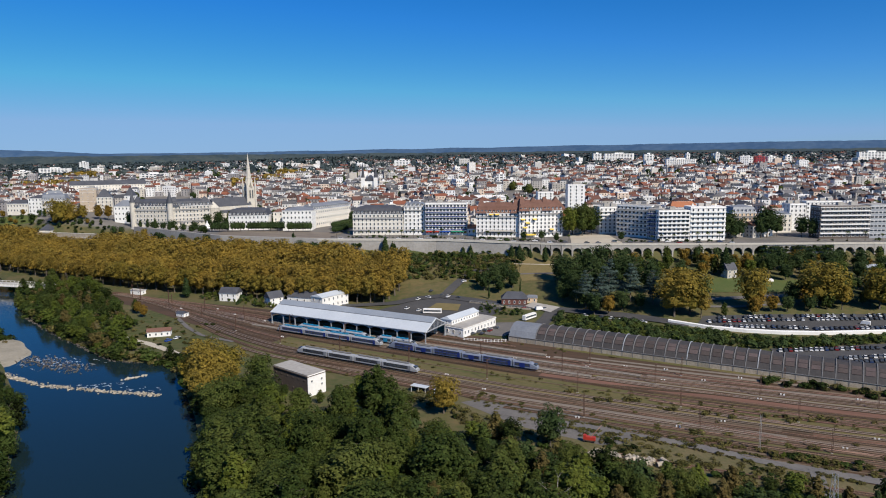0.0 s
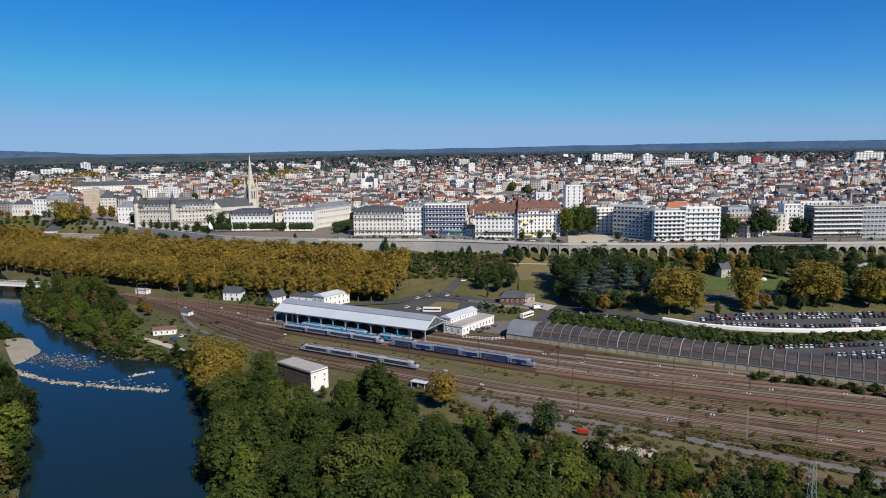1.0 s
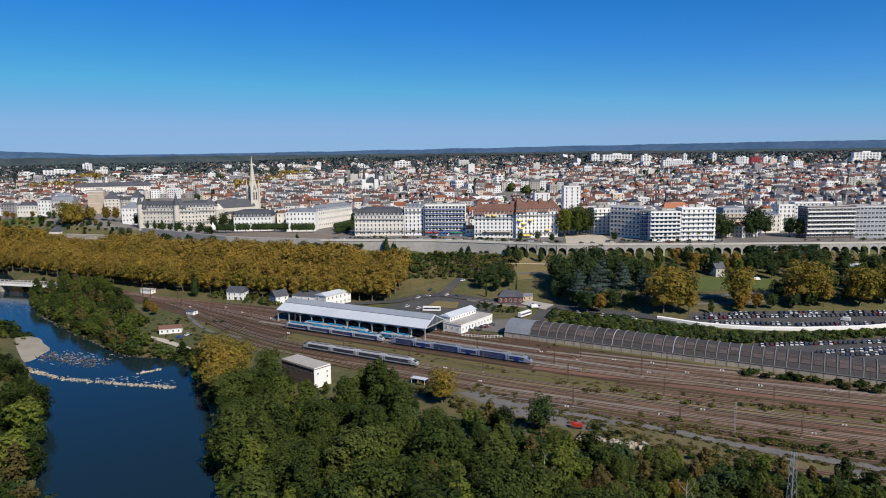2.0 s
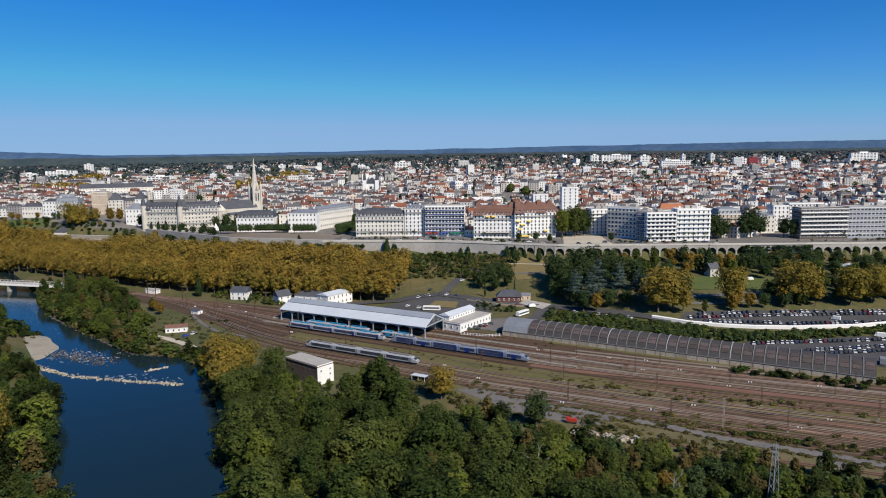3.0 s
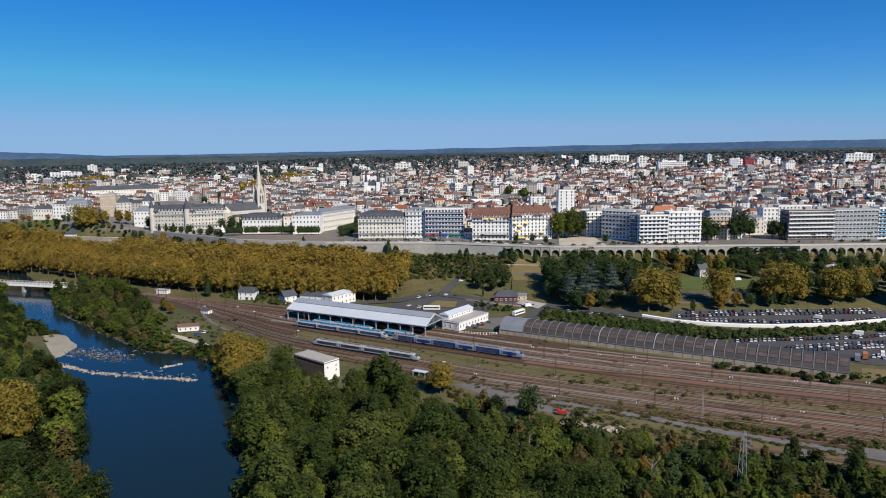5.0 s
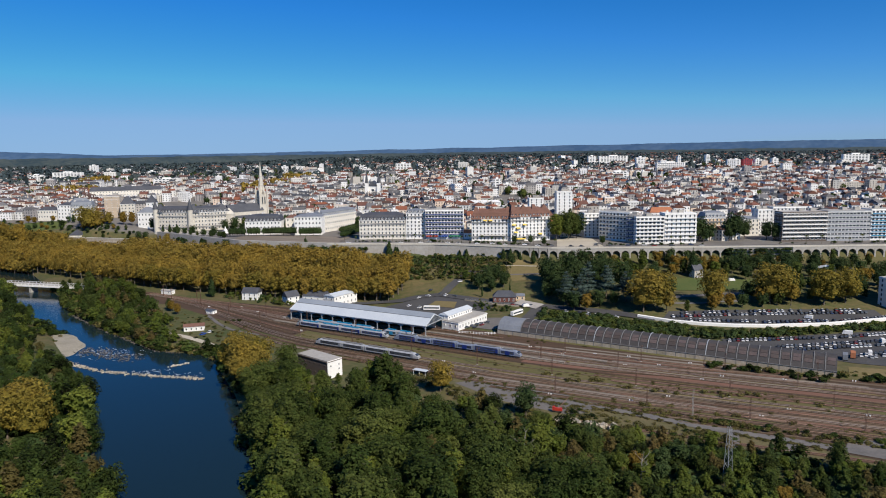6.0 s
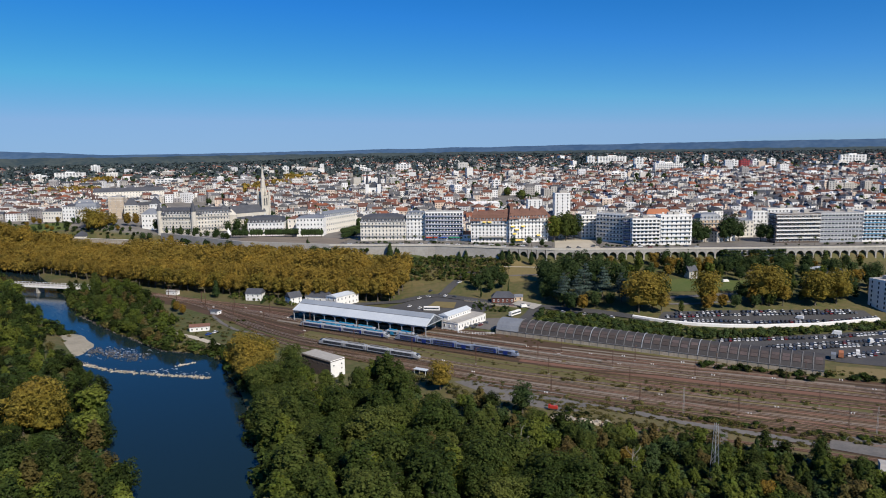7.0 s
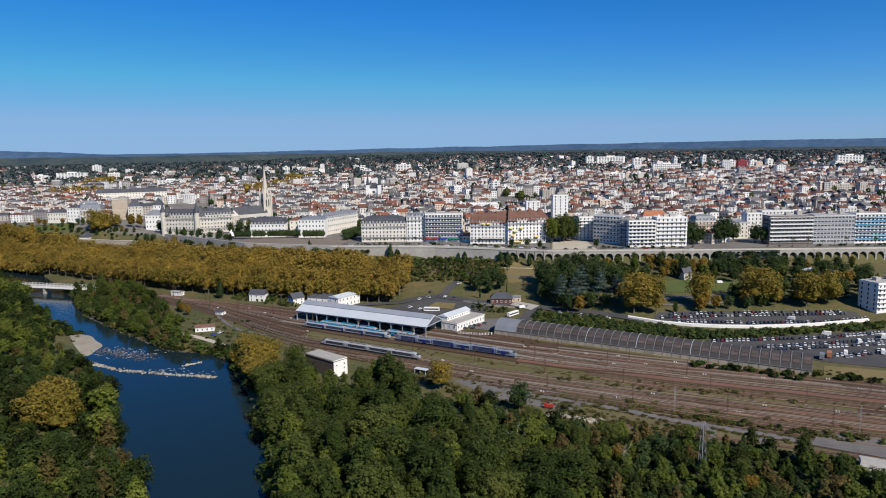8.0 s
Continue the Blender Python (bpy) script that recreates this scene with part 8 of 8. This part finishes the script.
shelter(-8, 285, -30)
shelter(2, 279, -30)
for u, v in ((-160, 302), (-132, 306), (-118, 315), (-96, 309), (-80, 318), (-62, 322), (-44, 314), (-30, 325), (-12, 310), (4, 330), (16, 318), (32, 327), (46, 331), (60, 322), (78, 334), (-60, 306), (-20, 300), (-150, 268), (-126, 258), (-300, 306), (-330, 310), (-352, 316), (-376, 306), (-290, 322), (-265, 283), (-80, 246), (-30, 268), (20, 276), (50, 283), (70, 300), (90, 312), (-44, 255), (10, 262)):
    x, y = xy(u, v)
    ob = thing("track_marker", "small white lineside cabinet pair on the gravel", "cabinet", pose(x, y, 0.1, 0, 0, -30), "lineside cabinets")
    for d in (-0.6, 0.6):
        b = Build()
        b.box(d, 0, 0, 0.5, 0.45, 0.7)
        part("box", b, "white", ob)
rr = random.Random(21)
for _ in range(480):
    u = rr.uniform(-262, 250)
    v = lane(rr.choice([rr.gauss(276, 3.5), rr.gauss(276, 3.5), rr.gauss(276, 3), rr.uniform(232, 262), rr.gauss(329, 2), rr.gauss(246, 1)]), u)
    x, y = xy(u, v)
    if u > 36 or v < 331:
        mass("yard_weeds", "weed", x, y, rr.uniform(0.35, 1.0), 2.2, 0.05)
for _ in range(34):
    u = rr.uniform(-90, 230)
    x, y = xy(u, lane(rr.choice([247, 272, 236, 330]), u) + rr.gauss(0, 1.5))
    mass("yard_weeds", "weed", x, y, rr.uniform(1.0, 1.8), 2.2, 0.05)
for _ in range(120):
    u = rr.uniform(-22, 150)
    x, y = xy(u, lane(rr.uniform(316, 324), u) if u > 36 else rr.uniform(322, 329.5))
    mass("yard_weeds", rr.choice(["bush", "bush", "weed"]), x, y, rr.uniform(1.5, 3.5), 1.3, 0.05)
for _ in range(260):
    u = rr.uniform(-150, 60)
    x, y = xy(u, lerp([(-147, 242), (-103, 225), (-65, 216), (-23, 219), (20, 223), (75, 230)], u) + rr.uniform(-10, 3))
    mass("yard_weeds", rr.choice(["bush", "weed", "weed"]), x, y, rr.uniform(0.8, 2.4), 1.4, 0.05)
for _ in range(160):
    x, y = rr.uniform(-190, -125), rr.uniform(340, 440)
    if 0.5 * x + 0.866 * y < 286:
        mass("yard_weeds", rr.choice(["bush", "weed", "weed"]), x, y, rr.uniform(0.6, 1.8), 1.4)
for _ in range(150):
    u = rr.uniform(-66, 5)
    x, y = xy(u, lerp([(-66, 214), (-30, 218), (5, 224)], u) + rr.uniform(0, lerp([(-66, 20), (-30, 15), (5, 9)], u)))
    mass("yard_weeds", rr.choice(["bush", "weed", "weed", "weed"]), x, y, rr.uniform(0.5, 1.6), 2.0, 0.05)
for _ in range(70):
    u = rr.uniform(-125, -52)
    x, y = xy(u, lerp([(-125, 242), (-96, 230), (-52, 228)], u) + rr.uniform(0, 17))
    mass("yard_weeds", "weed", x, y, rr.uniform(0.4, 1.1), 2.4, 0.05)
for _ in range(110):
    u = rr.uniform(-12, 75)
    x, y = xy(u, lerp([(-12, 245), (10, 246.5), (40, 248), (75, 253)], u) + rr.uniform(-1.5, 1 + 0.09 * (u + 12)))
    mass("yard_weeds", rr.choice(["bush", "weed", "weed", "lime"]), x, y, rr.uniform(0.9, 2.2), 1.5, 0.05)
for x, y in scatter([(30, 452), (54, 436), (56, 422), (40, 424), (28, 432)], 3.2, 31):
    if math.dist((x, y), (52, 440)) > 6:
        mass("yard_weeds", rr.choice(["bush", "shrub", "lime"]), x, y, rr.uniform(1.0, 2.6), 1.3)
for x, y in ((64, 281), (70, 272), (80, 270), (93, 261), (109, 255), (117, 251), (135, 248), (149, 247), (95, 229), (108, 222), (102, 226)):
    for _ in range(4):
        mass("yard_weeds", "weed", x + rr.gauss(0, 4), y + rr.gauss(0, 1.5), rr.uniform(1.0, 2.4), 1.6, 0.05)
edge = [(44, 250), (63, 240.5), (75.6, 234.4), (87.5, 227.5), (100, 218.5), (112, 211), (128.5, 202.5), (141.5, 196), (154, 189)]
for side in (-2.9, 2.9):
    for (ax, ay), (bx, by) in zip(offset(edge, side), offset(edge, side)[1:]):
        for _ in range(9):
            t = rr.random()
            mass("yard_weeds", "weed", ax + (bx - ax) * t + rr.gauss(0, 0.5), ay + (by - ay) * t + rr.gauss(0, 0.5), rr.uniform(0.4, 1.1), 2.4, 0.1)
for _ in range(14):
    mass("yard_weeds", rr.choice(["bush", "shrub"]), rr.uniform(40, 49), rr.uniform(364, 372), rr.uniform(2, 3.6), 1.3, 0.05)
grow("yard_weeds", "weeds and low bushes between the tracks")
blue_car = car(-150, 372, 60, label="blue car parked beside the white hut")
blue_body = CAR[0].copy()
blue_body.materials[0] = M["blue"]
blue_car.data = blue_body
car(-147, 377, 60, label="dark car parked beside the white hut")



# Trees and clipped bushes along the top of the boulevard wall.
rr = random.Random(77)
for x in range(-300, -206, 9):
    xx = x + rr.uniform(-3, 3)
    k = rr.choice(["dark", "dark", "cone", "broad"])
    plant(k, xx, lerp(WALL, xx) + rr.uniform(2.5, 7), rr.uniform(5, 8.5) if k != "cone" else rr.uniform(8, 12), label="small dark tree at the edge of the boulevard", wide=1.4 if k != "cone" else 1.0)
for xx in (-42, -36, 22, 28, 60, 66, 74):
    plant("cone", xx, lerp(WALL, xx) - 4, rr.uniform(7, 11), label="small conifer below the boulevard wall", wide=1.2)
